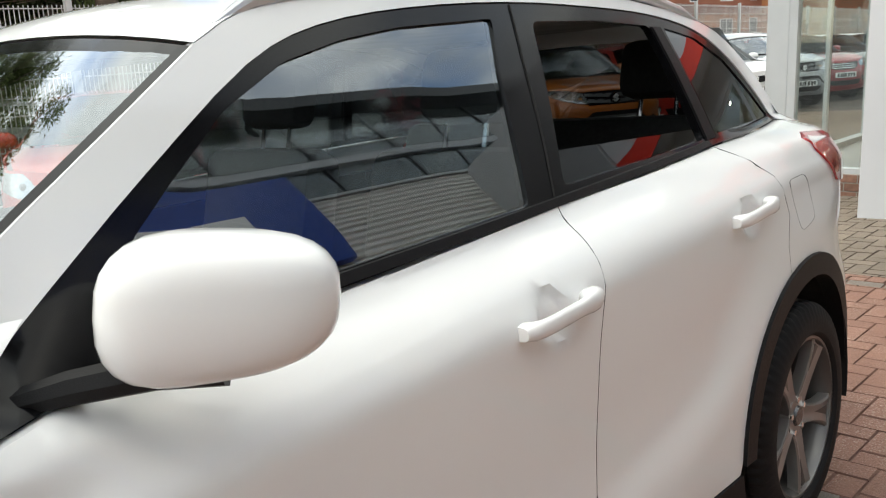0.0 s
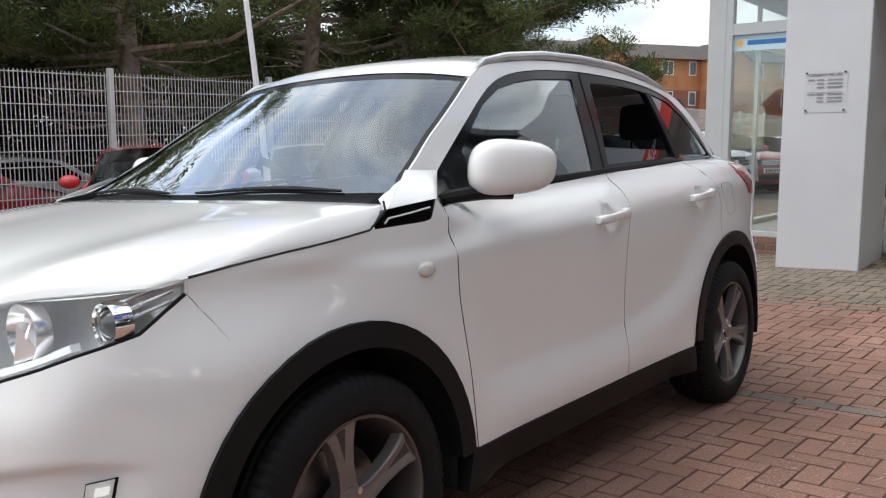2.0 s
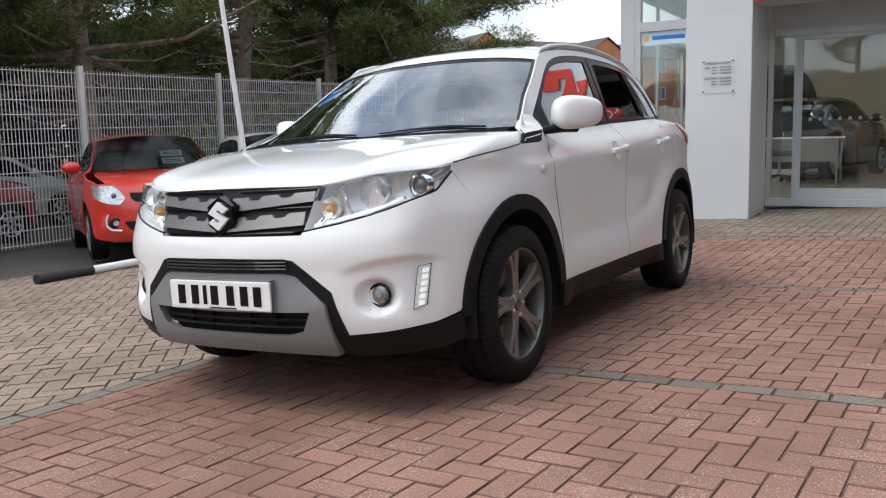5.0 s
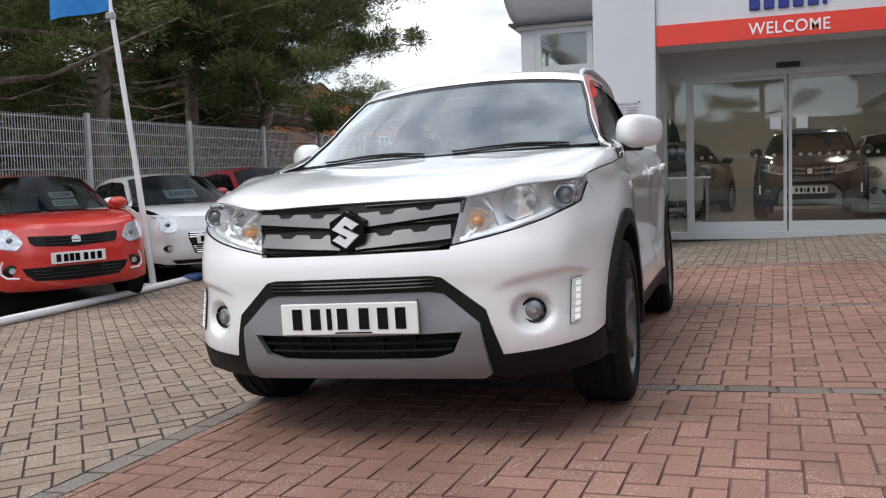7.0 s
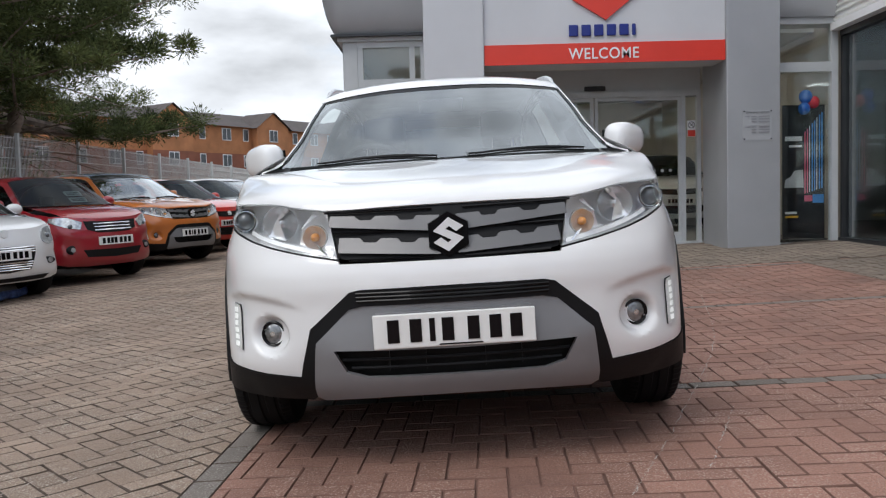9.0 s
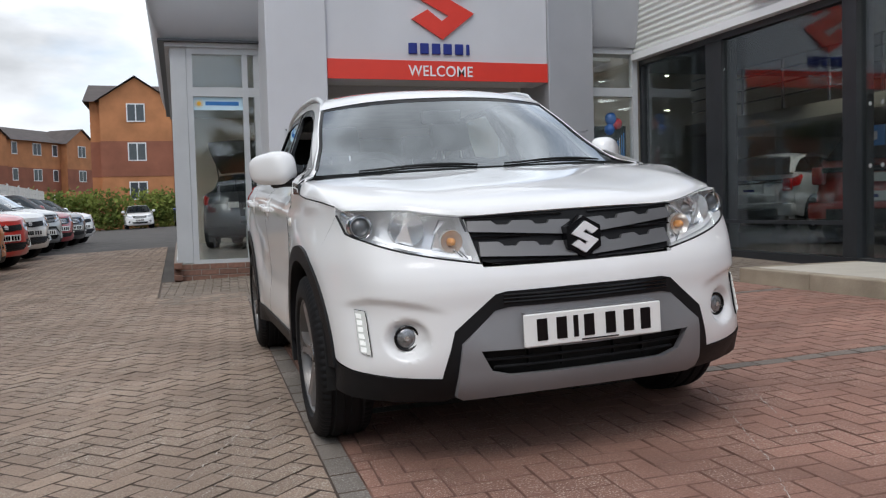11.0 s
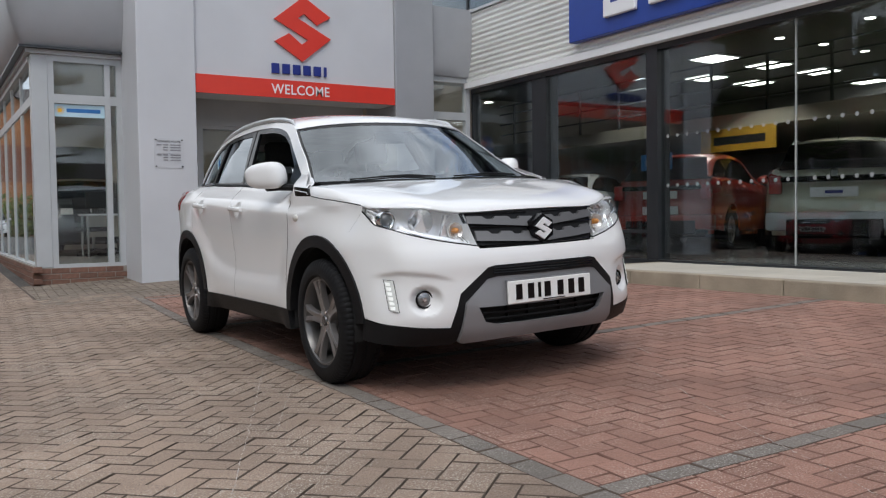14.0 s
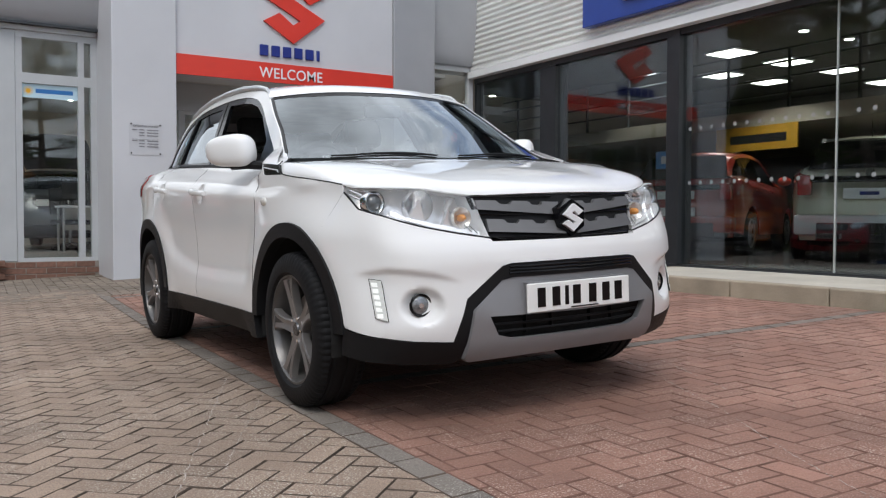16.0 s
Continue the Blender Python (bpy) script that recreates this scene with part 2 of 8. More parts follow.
def sheet(bm, poly, f, step=0.05, holes=(), depth=0.02, inward=None):
    """A curved sheet: the outline poly in two parameters, filled and carried into space by f(u, v), with its rim turned in by depth."""
    loops = [dense(list(poly), step)] + [dense(list(h), step) for h in holes]
    vs, es = [], []
    for lp in loops:
        o = len(vs)
        vs += [Vector(p) for p in lp]
        es += [(o + i, o + (i + 1) % len(lp)) for i in range(len(lp))]
    us, ws = [p[0] for p in loops[0]], [p[1] for p in loops[0]]
    x = min(us) + step / 2
    rim = list(vs)
    while x < max(us):
        y = min(ws) + step / 2
        while y < max(ws):
            if inside((x, y), loops[0]) and not any(inside((x, y), h) for h in loops[1:]) and all((q[0] - x) ** 2 + (q[1] - y) ** 2 > (step * 0.45) ** 2 for q in rim):
                vs.append(Vector((x, y)))
            y += step
        x += step
    co, ed, fa, *_ = geometry.delaunay_2d_cdt(vs, es, [], 0, 1e-6)
    bv = [bm.verts.new(f(*p)) for p in co]
    made = []
    for t in fa:
        c = (sum(co[i].x for i in t) / len(t), sum(co[i].y for i in t) / len(t))
        if inside(c, loops[0]) and not any(inside(c, h) for h in loops[1:]):
            try:
                made.append(bm.faces.new([bv[i] for i in t]))
            except ValueError:
                pass
    for v in bv:
        if not v.link_faces:
            bm.verts.remove(v)
    if depth:
        bm.normal_update()
        edges = [e for fc in made for e in fc.edges if len(e.link_faces) == 1]
        edges = list(set(edges))
        r = bmesh.ops.extrude_edge_only(bm, edges=edges)
        for v in [g for g in r["geom"] if isinstance(g, bmesh.types.BMVert)]:
            v.co += (Vector(inward(v.co)) if callable(inward) else Vector(inward)) * depth
    return bm


def ground_z(x, y):
    """The yard falls towards the fence and rises towards the entrance."""
    x = max(-14.0, min(6.0, x))
    y = min(60.0, y)
    return 0.0386 * x + 0.02 * max(0.0, min(12.5, y - 2.0))


# text in the built-in font, as a thin mesh
def words(name, text, size, m, material, parent=None, extrude=0.004, align="CENTER", wide=1.0, bold=0.0, space=1.0):
    cu = bpy.data.curves.new(name, "FONT")
    cu.body, cu.size, cu.extrude, cu.align_x, cu.offset, cu.space_character = text, size, extrude, align, bold, space
    tmp = bpy.data.objects.new(name, cu)
    me = bpy.data.meshes.new_from_object(tmp)
    bpy.data.objects.remove(tmp)
    bpy.data.curves.remove(cu)
    me.transform(Matrix.Diagonal((wide, 1, 1, 1)))
    me.transform(m)
    me.materials.append(material)
    ob = new(name, me)
    ob.parent = parent
    return ob

# ---- the large structure ----
M_WHITE = mat("painted metal panel", (0.60, 0.61, 0.64), 0.38, 0.0, 0.05, 1.3, 0.02, 30)
# on the east pillar this grey stands for shade on a pale face
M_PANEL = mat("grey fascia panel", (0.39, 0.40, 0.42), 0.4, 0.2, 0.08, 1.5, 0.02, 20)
M_FRAME = mat("white aluminium frame", (0.49, 0.51, 0.525), 0.35, 0.0, 0.05, 4)
M_DARK = mat("dark grey aluminium", (0.035, 0.038, 0.043), 0.35, 0.3, 0.15, 4)
M_RED = mat("red sign enamel", (0.72, 0.045, 0.025), 0.3, 0, 0.05, 3)
M_BLUE = mat("blue sign enamel", (0.02, 0.06, 0.33), 0.3, 0, 0.08, 3)
M_NAVY = mat("navy letter", (0.01, 0.025, 0.22), 0.35, 0, 0.05, 3)
M_LETTER = mat("white letter", (0.85, 0.85, 0.86), 0.35, 0, 0.03, 3)
M_BRICK_O = mat("orange house brick", (0.47, 0.20, 0.085), 0.85, 0, 0.22, 0.9, 0.1, 40, rand=0.06)
M_BRICK_D = mat("dark red house brick", (0.27, 0.10, 0.06), 0.85, 0, 0.2, 0.9)
M_ROOF = mat("brown roof tile", (0.075, 0.06, 0.055), 0.8, 0, 0.25, 1.2, 0.2, 12)
M_PLINTH = mat("plinth brick", (0.20, 0.105, 0.075), 0.85, 0, 0.25, 20, 0.3, 90, rand=0.2)
M_MORTAR = mat("mortar", (0.30, 0.27, 0.24), 0.9, 0, 0.2, 20)
M_KERB = mat("weathered kerb stone", (0.33, 0.28, 0.21), 0.85, 0, 0.35, 2.4, 0.3, 60, fine=0.15)
M_SLAB = mat("pale paving slab", (0.52, 0.48, 0.41), 0.8, 0, 0.15, 1.7, 0.2, 60, rand=0.05, fine=0.1)
M_ASPHALT = mat("asphalt", (0.075, 0.068, 0.062), 0.9, 0, 0.3, 1.1, 0.5, 160, fine=0.3)
M_JOINT_R = mat("reddish sand joint", (0.185, 0.100, 0.076), 0.95, 0, 0.3, 7, 0.3, 120)
M_JOINT = mat("sand joint", (0.100, 0.074, 0.058), 0.95, 0, 0.3, 7, 0.3, 120)
M_PAVE_R = flecks(mat("red block paver", (0.268, 0.141, 0.104), 0.82, 0, 0.32, 1.1, 0.5, 90, rand=0.13, fine=0.42), (0.50, 0.38, 0.31))
M_PAVE_G = flecks(mat("brown grey block paver", (0.262, 0.190, 0.142), 0.84, 0, 0.28, 1.3, 0.6, 90, rand=0.11, fine=0.55), (0.52, 0.47, 0.40))
M_PAVE_L = flecks(mat("charcoal block paver", (0.165, 0.142, 0.122), 0.84, 0, 0.25, 1.4, 0.5, 90, rand=0.15, fine=0.4), (0.42, 0.39, 0.35))
M_PAVE_E = mat("entrance grey paver", (0.215, 0.175, 0.138), 0.84, 0, 0.25, 1.2, 0.5, 90, rand=0.13, fine=0.4)
M_STEEL = mat("galvanised steel", (0.42, 0.43, 0.43), 0.5, 0.6, 0.15, 5)
M_BARK = mat("pine bark", (0.34, 0.265, 0.21), 0.95, 0, 0.45, 6, 0.9, 30, col2=(0.13, 0.095, 0.075))
M_NEEDLE = leafy("pine needles", (0.165, 0.190, 0.068), (0.052, 0.070, 0.031))
M_BUSH = leafy("shrub leaves", (0.30, 0.34, 0.085), (0.09, 0.14, 0.035), 0.4)
M_TILE = mat("showroom floor tile", (0.34, 0.33, 0.32), 0.25, 0, 0.08, 1.5)
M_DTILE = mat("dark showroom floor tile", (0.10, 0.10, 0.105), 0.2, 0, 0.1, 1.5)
M_INWALL = mat("inside wall paint", (0.52, 0.48, 0.42), 0.7, 0, 0.05, 1)
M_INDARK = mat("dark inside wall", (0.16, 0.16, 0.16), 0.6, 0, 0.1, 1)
M_CEIL = mat("ceiling board", (0.55, 0.55, 0.54), 0.8, 0, 0.05, 1)
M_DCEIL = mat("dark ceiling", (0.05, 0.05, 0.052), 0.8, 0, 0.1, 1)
M_LAMP = mat("lit lamp", (0.9, 0.9, 0.9), 0.5, emit=(1.0, 0.97, 0.9), power=4.5)
M_SPOT = mat("lit spot lamp", (0.9, 0.9, 0.9), 0.5, emit=(1.0, 0.95, 0.86), power=6.5)
M_DOWN = mat("lit downlight", (0.9, 0.9, 0.9), 0.5, emit=(1.0, 0.90, 0.74), power=110.0)
M_DOT = mat("frosted safety dot", (0.30, 0.31, 0.31), 0.7)
M_RUBBER = mat("black plastic", (0.018, 0.018, 0.019), 0.55, 0, 0.2, 10, 0.05, 200)
G_PANE = glass("showroom pane", (0.93, 0.955, 0.945), 1.52, 1.5)
G_SIDE = glass("clear side pane", (0.94, 0.96, 0.955), 1.52, 0.9)
G_DARK = glass("tinted showroom pane", (0.84, 0.87, 0.865), 1.52, 1.7)


def structure(name, bm, material, label, category, smooth=False):
    return tagged(part(name, bm, material, smooth=smooth), label, category, kind="structure")


def pane(name, x0, y0, z0, x1, y1, z1, g, parent=None):
    o = part(name, boxed(x0, y0, z0, x1, y1, z1), g, parent)
    o.visible_shadow = False
    return o


def build_ground():
    xs = [-400, -120, -60, -30, -14, -11, -8.6, -5.5, -3, -1.36, -1.30, 0.5, 2, 3.4, 4.9, 5.06, 6, 12, 30, 80, 400]
    ys = [-400, -120, -50, -25, -12, -6, -2, 2, 4, 5.5, 5.98, 6.12, 6.74, 6.9, 9, 12.0, 12.2, 14.4, 15.25, 15.42, 20, 29, 32, 45, 60, 120, 400]
    me = bpy.data.meshes.new("ground")
    vs = []
    for y in ys:
        for x in xs:
            z = ground_z(x, y) - 0.012
            if (x > 5.0 and y < 12.1) or (x > -1.33 and 6.8 < y < 15.3) or (x > 4.0 and 6.05 < y < 15.3):
                z = -0.4
            vs.append((x, y, z))
    w = len(xs)
    me.from_pydata(vs, [], [(j * w + i, j * w + i + 1, (j + 1) * w + i + 1, (j + 1) * w + i) for j in range(len(ys) - 1) for i in range(w - 1)])
    me.materials.append(M_ASPHALT)
    tagged(new("ground", me), "worn dark asphalt yard falling gently to a fence", "ground", kind="structure")


build_ground()

# the white front block with the entrance
def build_front():
    structure("wall_pillar_west", boxed(-0.29, 5.75, -0.1, 0.45, 6.75, 6.2, bevel=0.012), M_WHITE, "pale metal-clad pillar beside the entrance, its shaded face coloured grey", "pillar")
    # clad like the west pillar; the shade on it is put into the grey
    structure("wall_pillar_east", boxed(3.42, 5.75, 0.0, 4.08, 6.75, 4.35, bevel=0.012), M_PANEL, "metal-clad pillar beside the entrance, its shaded face coloured grey", "pillar")
    structure("wall_fascia", boxed(0.453, 5.80, 2.53, 3.417, 6.3, 4.45), M_WHITE, "pale grey sign fascia over the entrance doors", "fascia")
    band = structure("trim_red_band", boxed(0.455, 5.775, 2.53, 3.415, 5.80, 2.775), M_RED, "bright red sign band reading welcome over entrance", "sign band")
    words("welcome_letters", "WELCOME", 0.190, Matrix.Translation((1.925, 5.774, 2.583)) @ Matrix.Rotation(radians(90), 4, "X"), M_LETTER, band, 0.006, wide=0.90, bold=0.0015, space=1.07)
    # plain mark and wordmark shapes on the fascia
    mark = thing("fascia_mark", "red angular emblem on a pale fascia", "emblem", m=Matrix.Translation((1.97, 5.796, 3.5)))
    half = [(-0.42, 0.105), (0.015, 0.45), (0.42, 0.20), (0.21, 0.075), (0.022, 0.215), (-0.075, 0.145)]
    bm = bmesh.new()
    f = bm.faces.new([bm.verts.new((k * a, 0, k * b)) for k in (1, -1) for a, b in half])
    r = bmesh.ops.extrude_face_region(bm, geom=[f])
    for v in [g for g in r["geom"] if isinstance(g, bmesh.types.BMVert)]:
        v.co.y -= 0.03
    bmesh.ops.recalc_face_normals(bm, faces=bm.faces)
    part("stroke", bm, M_RED, mark)
    wm = thing("fascia_wordmark", "row of navy blue sign blocks on a pale fascia", "sign", m=Matrix.Translation((1.94, 5.796, 2.93)))
    for i in range(6):
        x = -0.44 + i * 0.155
        part("block", boxed(x, -0.025, -0.07, x + 0.115 - (0.07 if i == 5 else 0), 0, 0.07, bevel=0.01), M_NAVY, wm)
    # soffit over the doors
    structure("ceiling_soffit", boxed(0.45, 6.3, 2.6, 3.42, 6.9, 2.7), M_CEIL, "plain white soffit above entrance doors", "ceiling")
    structure("wall_over_doors", boxed(0.45, 6.86, 2.30, 3.42, 7.02, 2.62), M_FRAME, "white door head panel above sliding doors", "wall")
    # sliding doors
    fr = tagged(new("door_1"), "white framed glass sliding entrance doors standing shut", "door", kind="structure")
    zf = 0.25
    for x0, x1 in ((0.45, 0.50), (0.75, 0.80), (3.16, 3.21), (3.37, 3.42)):
        part("post", boxed(x0, 6.82, zf, x1, 6.92, 2.30), M_FRAME, fr)
    part("head", boxed(0.52, 6.80, 2.22, 3.36, 6.94, 2.30), M_FRAME, fr)
    part("sill", boxed(0.45, 6.80, zf - 0.09, 3.42, 6.94, zf), M_FRAME, fr)
    part("sensor", boxed(1.84, 6.74, 2.31, 2.12, 6.80, 2.37, bevel=0.01), M_RUBBER, fr, "black door sensor")
    for x0, x1 in ((0.80, 1.97), (1.99, 3.16)):
        lf = part("leaf", boxed(x0, 6.84, zf, x0 + 0.04, 6.90, 2.22), M_FRAME, fr)
        part("stile", boxed(x1 - 0.04, 6.84, zf, x1, 6.90, 2.22), M_FRAME, lf)
        part("rail", boxed(x0 + 0.04, 6.84, zf, x1 - 0.04, 6.90, zf + 0.13), M_FRAME, lf)
        part("top_rail", boxed(x0 + 0.04, 6.84, 2.175, x1 - 0.04, 6.90, 2.22), M_FRAME, lf)
        pane("pane", x0 + 0.04, 6.865, zf + 0.13, x1 - 0.04, 6.873, 2.175, G_PANE, lf)
        xs = x1 - 0.20 if x0 < 1 else x0 + 0.09
        part("notice", boxed(xs, 6.858, 1.55, xs + 0.13, 6.862, 1.70), M_LETTER, lf, "small white paper notice")
        bm = bmesh.new()
        for i in range(9):
            disc(bm, (x0 + 0.14 + i * 0.11, 6.862, 1.22), (0, -1, 0), 0.022, 0.002, 12)
        part("dot_row", bm, mat("frosted dots", (0.30, 0.31, 0.31), 0.7, 0, 0.1, 3), lf, "row of white safety dots")
    for x0, x1 in ((0.50, 0.75), (3.21, 3.37)):
        pane("side_pane", x0, 6.865, zf, x1, 6.873, 2.22, G_PANE, fr)
    sg = thing("door_notice", "white and red no smoking notice on glass", "notice", m=Matrix.Translation((3.30, 6.858, 1.78)))
    part("board", boxed(-0.055, -0.003, -0.11, 0.055, 0, 0.11), M_LETTER, sg)
    part("red_field", boxed(-0.05, -0.006, -0.105, 0.05, -0.0035, -0.02), M_RED, sg)
    bm = bmesh.new()
    bmesh.ops.create_circle(bm, segments=24, radius=0.042, matrix=Matrix.Translation((0, -0.006, 0.05)) @ Matrix.Rotation(radians(90), 4, "X"))
    tube(bm, [(0.042 * math.cos(a), -0.005, 0.05 + 0.042 * math.sin(a)) for a in [k * math.pi / 12 for k in range(25)]], 0.005, 6)
    tube(bm, [(-0.03, -0.005, 0.02), (0.03, -0.005, 0.08)], 0.004, 6)
    tube(bm, [(-0.03, -0.005, 0.08), (0.03, -0.005, 0.02)], 0.004, 6)
    part("ring", bm, M_RUBBER, sg)
    # opening hours boards on both pillars
    for x in (-0.10, 3.61):
        b = thing("hours_board", "clear plastic opening hours board on a pillar", "notice board", "opening hours boards", m=Matrix.Translation((x, 5.748, 1.53)))
        # the east plate takes the same painted-in shade as its pillar
        part("plate", boxed(0, -0.0025, 0, 0.37, 0, 0.38), mat("hours plate", (0.585, 0.595, 0.625), 0.3, 0, 0.03, 2) if x < 0 else mat("hours plate shaded", (0.40, 0.41, 0.43), 0.2, 0, 0.03, 2), b)
        words("heading", "OPENING HOURS", 0.036, Matrix.Translation((0.185, -0.009, 0.33)) @ Matrix.Rotation(radians(90), 4, "X"), mat("dark print", (0.12, 0.12, 0.13), 0.6), b, 0.001)
        bm = bmesh.new()
        for r in range(6):
            z = 0.29 - r * 0.033 - (0.03 if r > 2 else 0)
            box(bm, 0.11, -0.009, z, 0.17, -0.0065, z + 0.012)
            box(bm, 0.20, -0.009, z, 0.33, -0.0065, z + 0.012)
            if r in (0, 3):
                box(bm, 0.03, -0.009, z, 0.09, -0.0065, z + 0.012)
        box(bm, 0.03, -0.009, 0.182, 0.33, -0.0065, 0.185)
        part("print_block", bm, mat("grey print", (0.28, 0.28, 0.30), 0.6), b)
        for u, v in ((0.02, 0.02), (0.35, 0.02), (0.02, 0.36), (0.35, 0.36)):
            part("standoff", disc(bmesh.new(), (u, -0.006, v), (0, -1, 0), 0.009, 0.012, 12), M_RUBBER, b)


build_front()


def bullnose(name, xa, ya, xb, yb, z0, z1, bulge, label, side=None):
    """A fascia with a rounded face along a front line, returning along the side where side gives the far y."""
    bm = bmesh.new()
    prof = [(bulge * math.sin(math.pi * (0.06 + 0.5 * k / 9)) ** 0.8, z0 + (z1 - z0) * (k / 9) ** 1.3) for k in range(10)]
    rows = []
    for o, z in prof:
        if side is None:
            line = [(xa, ya - o), (xb, yb - o)]
        else:
            c = [(xa - o * math.cos(a), ya - o * math.sin(a)) for a in [math.pi / 2 * k / 6 for k in range(7)]]
            line = [(xa - o, side)] + c + [(xb, yb - o)]
        rows.append([bm.verts.new((x, y, z)) for x, y in line])
    for a, b in zip(rows, rows[1:]):
        for i in range(len(a) - 1):
            bm.faces.new((a[i], a[i + 1], b[i + 1], b[i]))
    bmesh.ops.recalc_face_normals(bm, faces=bm.faces)
    return structure(name, bm, M_PANEL, label, "fascia", smooth=True)


# the glazed wall left of the entrance and the long side
def glazed_wall(name, a, b, z0, z1, mullions, transom, g, label, width=0.07, frame=None, depth=0.05):
    """A framed glass wall from plan point a to b, with posts at the given fractions."""
    frame = frame or M_FRAME
    a, b = Vector((*a, 0)), Vector((*b, 0))
    d = b - a
    n = d.length
    wall = tagged(new(name), label, "window", kind="structure")
    wall.matrix_world = Matrix.Translation(a) @ Matrix.Rotation(math.atan2(d.y, d.x), 4, "Z")
    cuts = [0.0] + list(mullions) + [1.0]
    for f in cuts:
        x = max(width / 2, min(n - width / 2, f * n))
        part("post", boxed(x - width / 2, -depth, z0, x + width / 2, depth, z1), frame, wall)
    part("head", boxed(0, -0.055, z1, n, 0.055, z1 + 0.08), frame, wall)
    part("sill", boxed(0, -0.055, z0 - 0.06, n, 0.055, z0), frame, wall)
    for f0, f1 in zip(cuts, cuts[1:]):
        x0, x1 = f0 * n + width / 2, f1 * n - width / 2
        if transom:
            part("transom", boxed(x0, -depth * 0.9, transom - 0.06, x1, depth * 0.9, transom + 0.06), frame, wall)
            pane("pane", x0, -0.004, z0, x1, 0.004, transom - 0.06, g, wall)
            pane("pane", x0, -0.004, transom + 0.06, x1, 0.004, z1, g, wall)
        else:
            pane("pane", x0, -0.004, z0, x1, 0.004, z1, g, wall)
    return wall


def brick_row(name, a, b, z0, courses, parent_label):
    """Plinth of real bricks along a line."""
    a, b = Vector((*a, 0)), Vector((*b, 0))
    d = b - a
    n = d.length
    w = tagged(new(name), parent_label, "plinth", kind="structure")
    w.matrix_world = Matrix.Translation(a) @ Matrix.Rotation(math.atan2(d.y, d.x), 4, "Z")
    part("core", boxed(0, 0.006, z0 - 0.4, n, 0.11, z0 + courses * 0.075), M_MORTAR, w)
    me = finish("brick", boxed(0, 0, 0, 0.215, 0.1, 0.065, bevel=0.004), M_PLINTH)
    k = 0
    for c in range(courses):
        x = -0.11 * (c % 2)
        while x < n - 0.1 and k < 260:
            o = new("brick", me)
            o.parent = w
            o.location = (max(x, 0), -0.002 * random.random(), z0 + c * 0.075 + 0.005)
            x += 0.225
            k += 1


brick_row("plinth_1", (-1.45, 6.66), (-0.29, 6.66), 0.03, 3, "low red-brown brick plinth under showroom glazing")
brick_row("plinth_2", (-1.45, 15.2), (-1.45, 6.66), -0.02, 4, "long red-brown brick plinth along showroom side")
glazed_wall("window_1", (-1.20, 6.75), (-0.29, 6.75), 0.30, 2.95, (0.80,), 2.47, G_PANE, "white framed showroom window beside the entrance pillar")
structure("wall_corner_post", boxed(-1.40, 6.70, 0.26, -1.20, 6.90, 3.03, bevel=0.01), M_FRAME, "white corner post of the showroom glazing", "post")
glazed_wall("window_2", (-1.36, 15.2), (-1.36, 6.9), 0.30, 2.95, [k / 6 for k in range(1, 6)], 2.47, G_SIDE, "long white framed showroom window wall", 0.055, depth=0.022)
structure("trim_gutter", boxed(-1.46, 6.655, 3.03, -0.292, 6.9, 3.085), M_FRAME, "white metal edge below rounded fascia", "gutter")
# dark strips that stand for the shadow line under the fascia's overhang
structure("trim_shadow_gap", boxed(-1.54, 6.575, 3.085, -0.292, 6.9, 3.115), M_DARK, "dark strip put in for shade below the rounded fascia", "trim")
structure("trim_shadow_gap_side", boxed(-1.54, 6.9, 3.085, -1.3, 15.3, 3.115), M_DARK, "dark strip put in for shade along the showroom side", "trim")
structure("trim_gutter_side", boxed(-1.46, 6.9, 3.03, -1.3, 15.3, 3.085), M_FRAME, "white gutter edge along the showroom side", "gutter")
bullnose("wall_round_fascia", -1.40, 6.72, -0.292, 6.72, 3.115, 4.3, 0.30, "grey rounded metal fascia above the glazing", side=15.3)
bullnose("wall_round_fascia_east", 4.082, 6.0, 4.84, 6.0, 3.06, 4.1, 0.18, "grey rounded metal fascia above corner window")
glazed_wall("window_3", (4.08, 6.05), (4.90, 6.05), 0.24, 2.98, (), 2.45, G_PANE, "white framed corner window with a tall poster", 0.08)
structure("wall_tower_roof", boxed(-0.29, 6.3, 4.2, 4.08, 9, 4.4), M_PANEL, "flat roof slab over entrance block", "roof")
structure("wall_show_roof", boxed(-1.4, 6.9, 4.1, 5.2, 15.3, 4.3), M_PANEL, "flat roof of the showroom", "roof")
structure("floor_show", boxed(-1.34, 6.95, 0.05, 5.0, 15.2, 0.245), M_TILE, "pale tiled showroom floor", "floor")
structure("ceiling_show", boxed(-1.3, 6.95, 3.05, 5.0, 15.2, 3.2), M_CEIL, "white showroom ceiling", "ceiling")
structure("wall_show_back", boxed(-1.34, 15.2, 0, 5.0, 15.4, 4.2), M_INWALL, "plain back wall inside showroom", "wall")
structure("wall_show_side", boxed(5.0, 6.1, 0, 5.15, 15.2, 4.2), M_INWALL, "plain inner wall between showrooms", "wall")
structure("wall_reveal", boxed(4.0, 6.1, 2.98, 4.95, 6.3, 3.2), M_FRAME, "white head above the corner window", "wall")

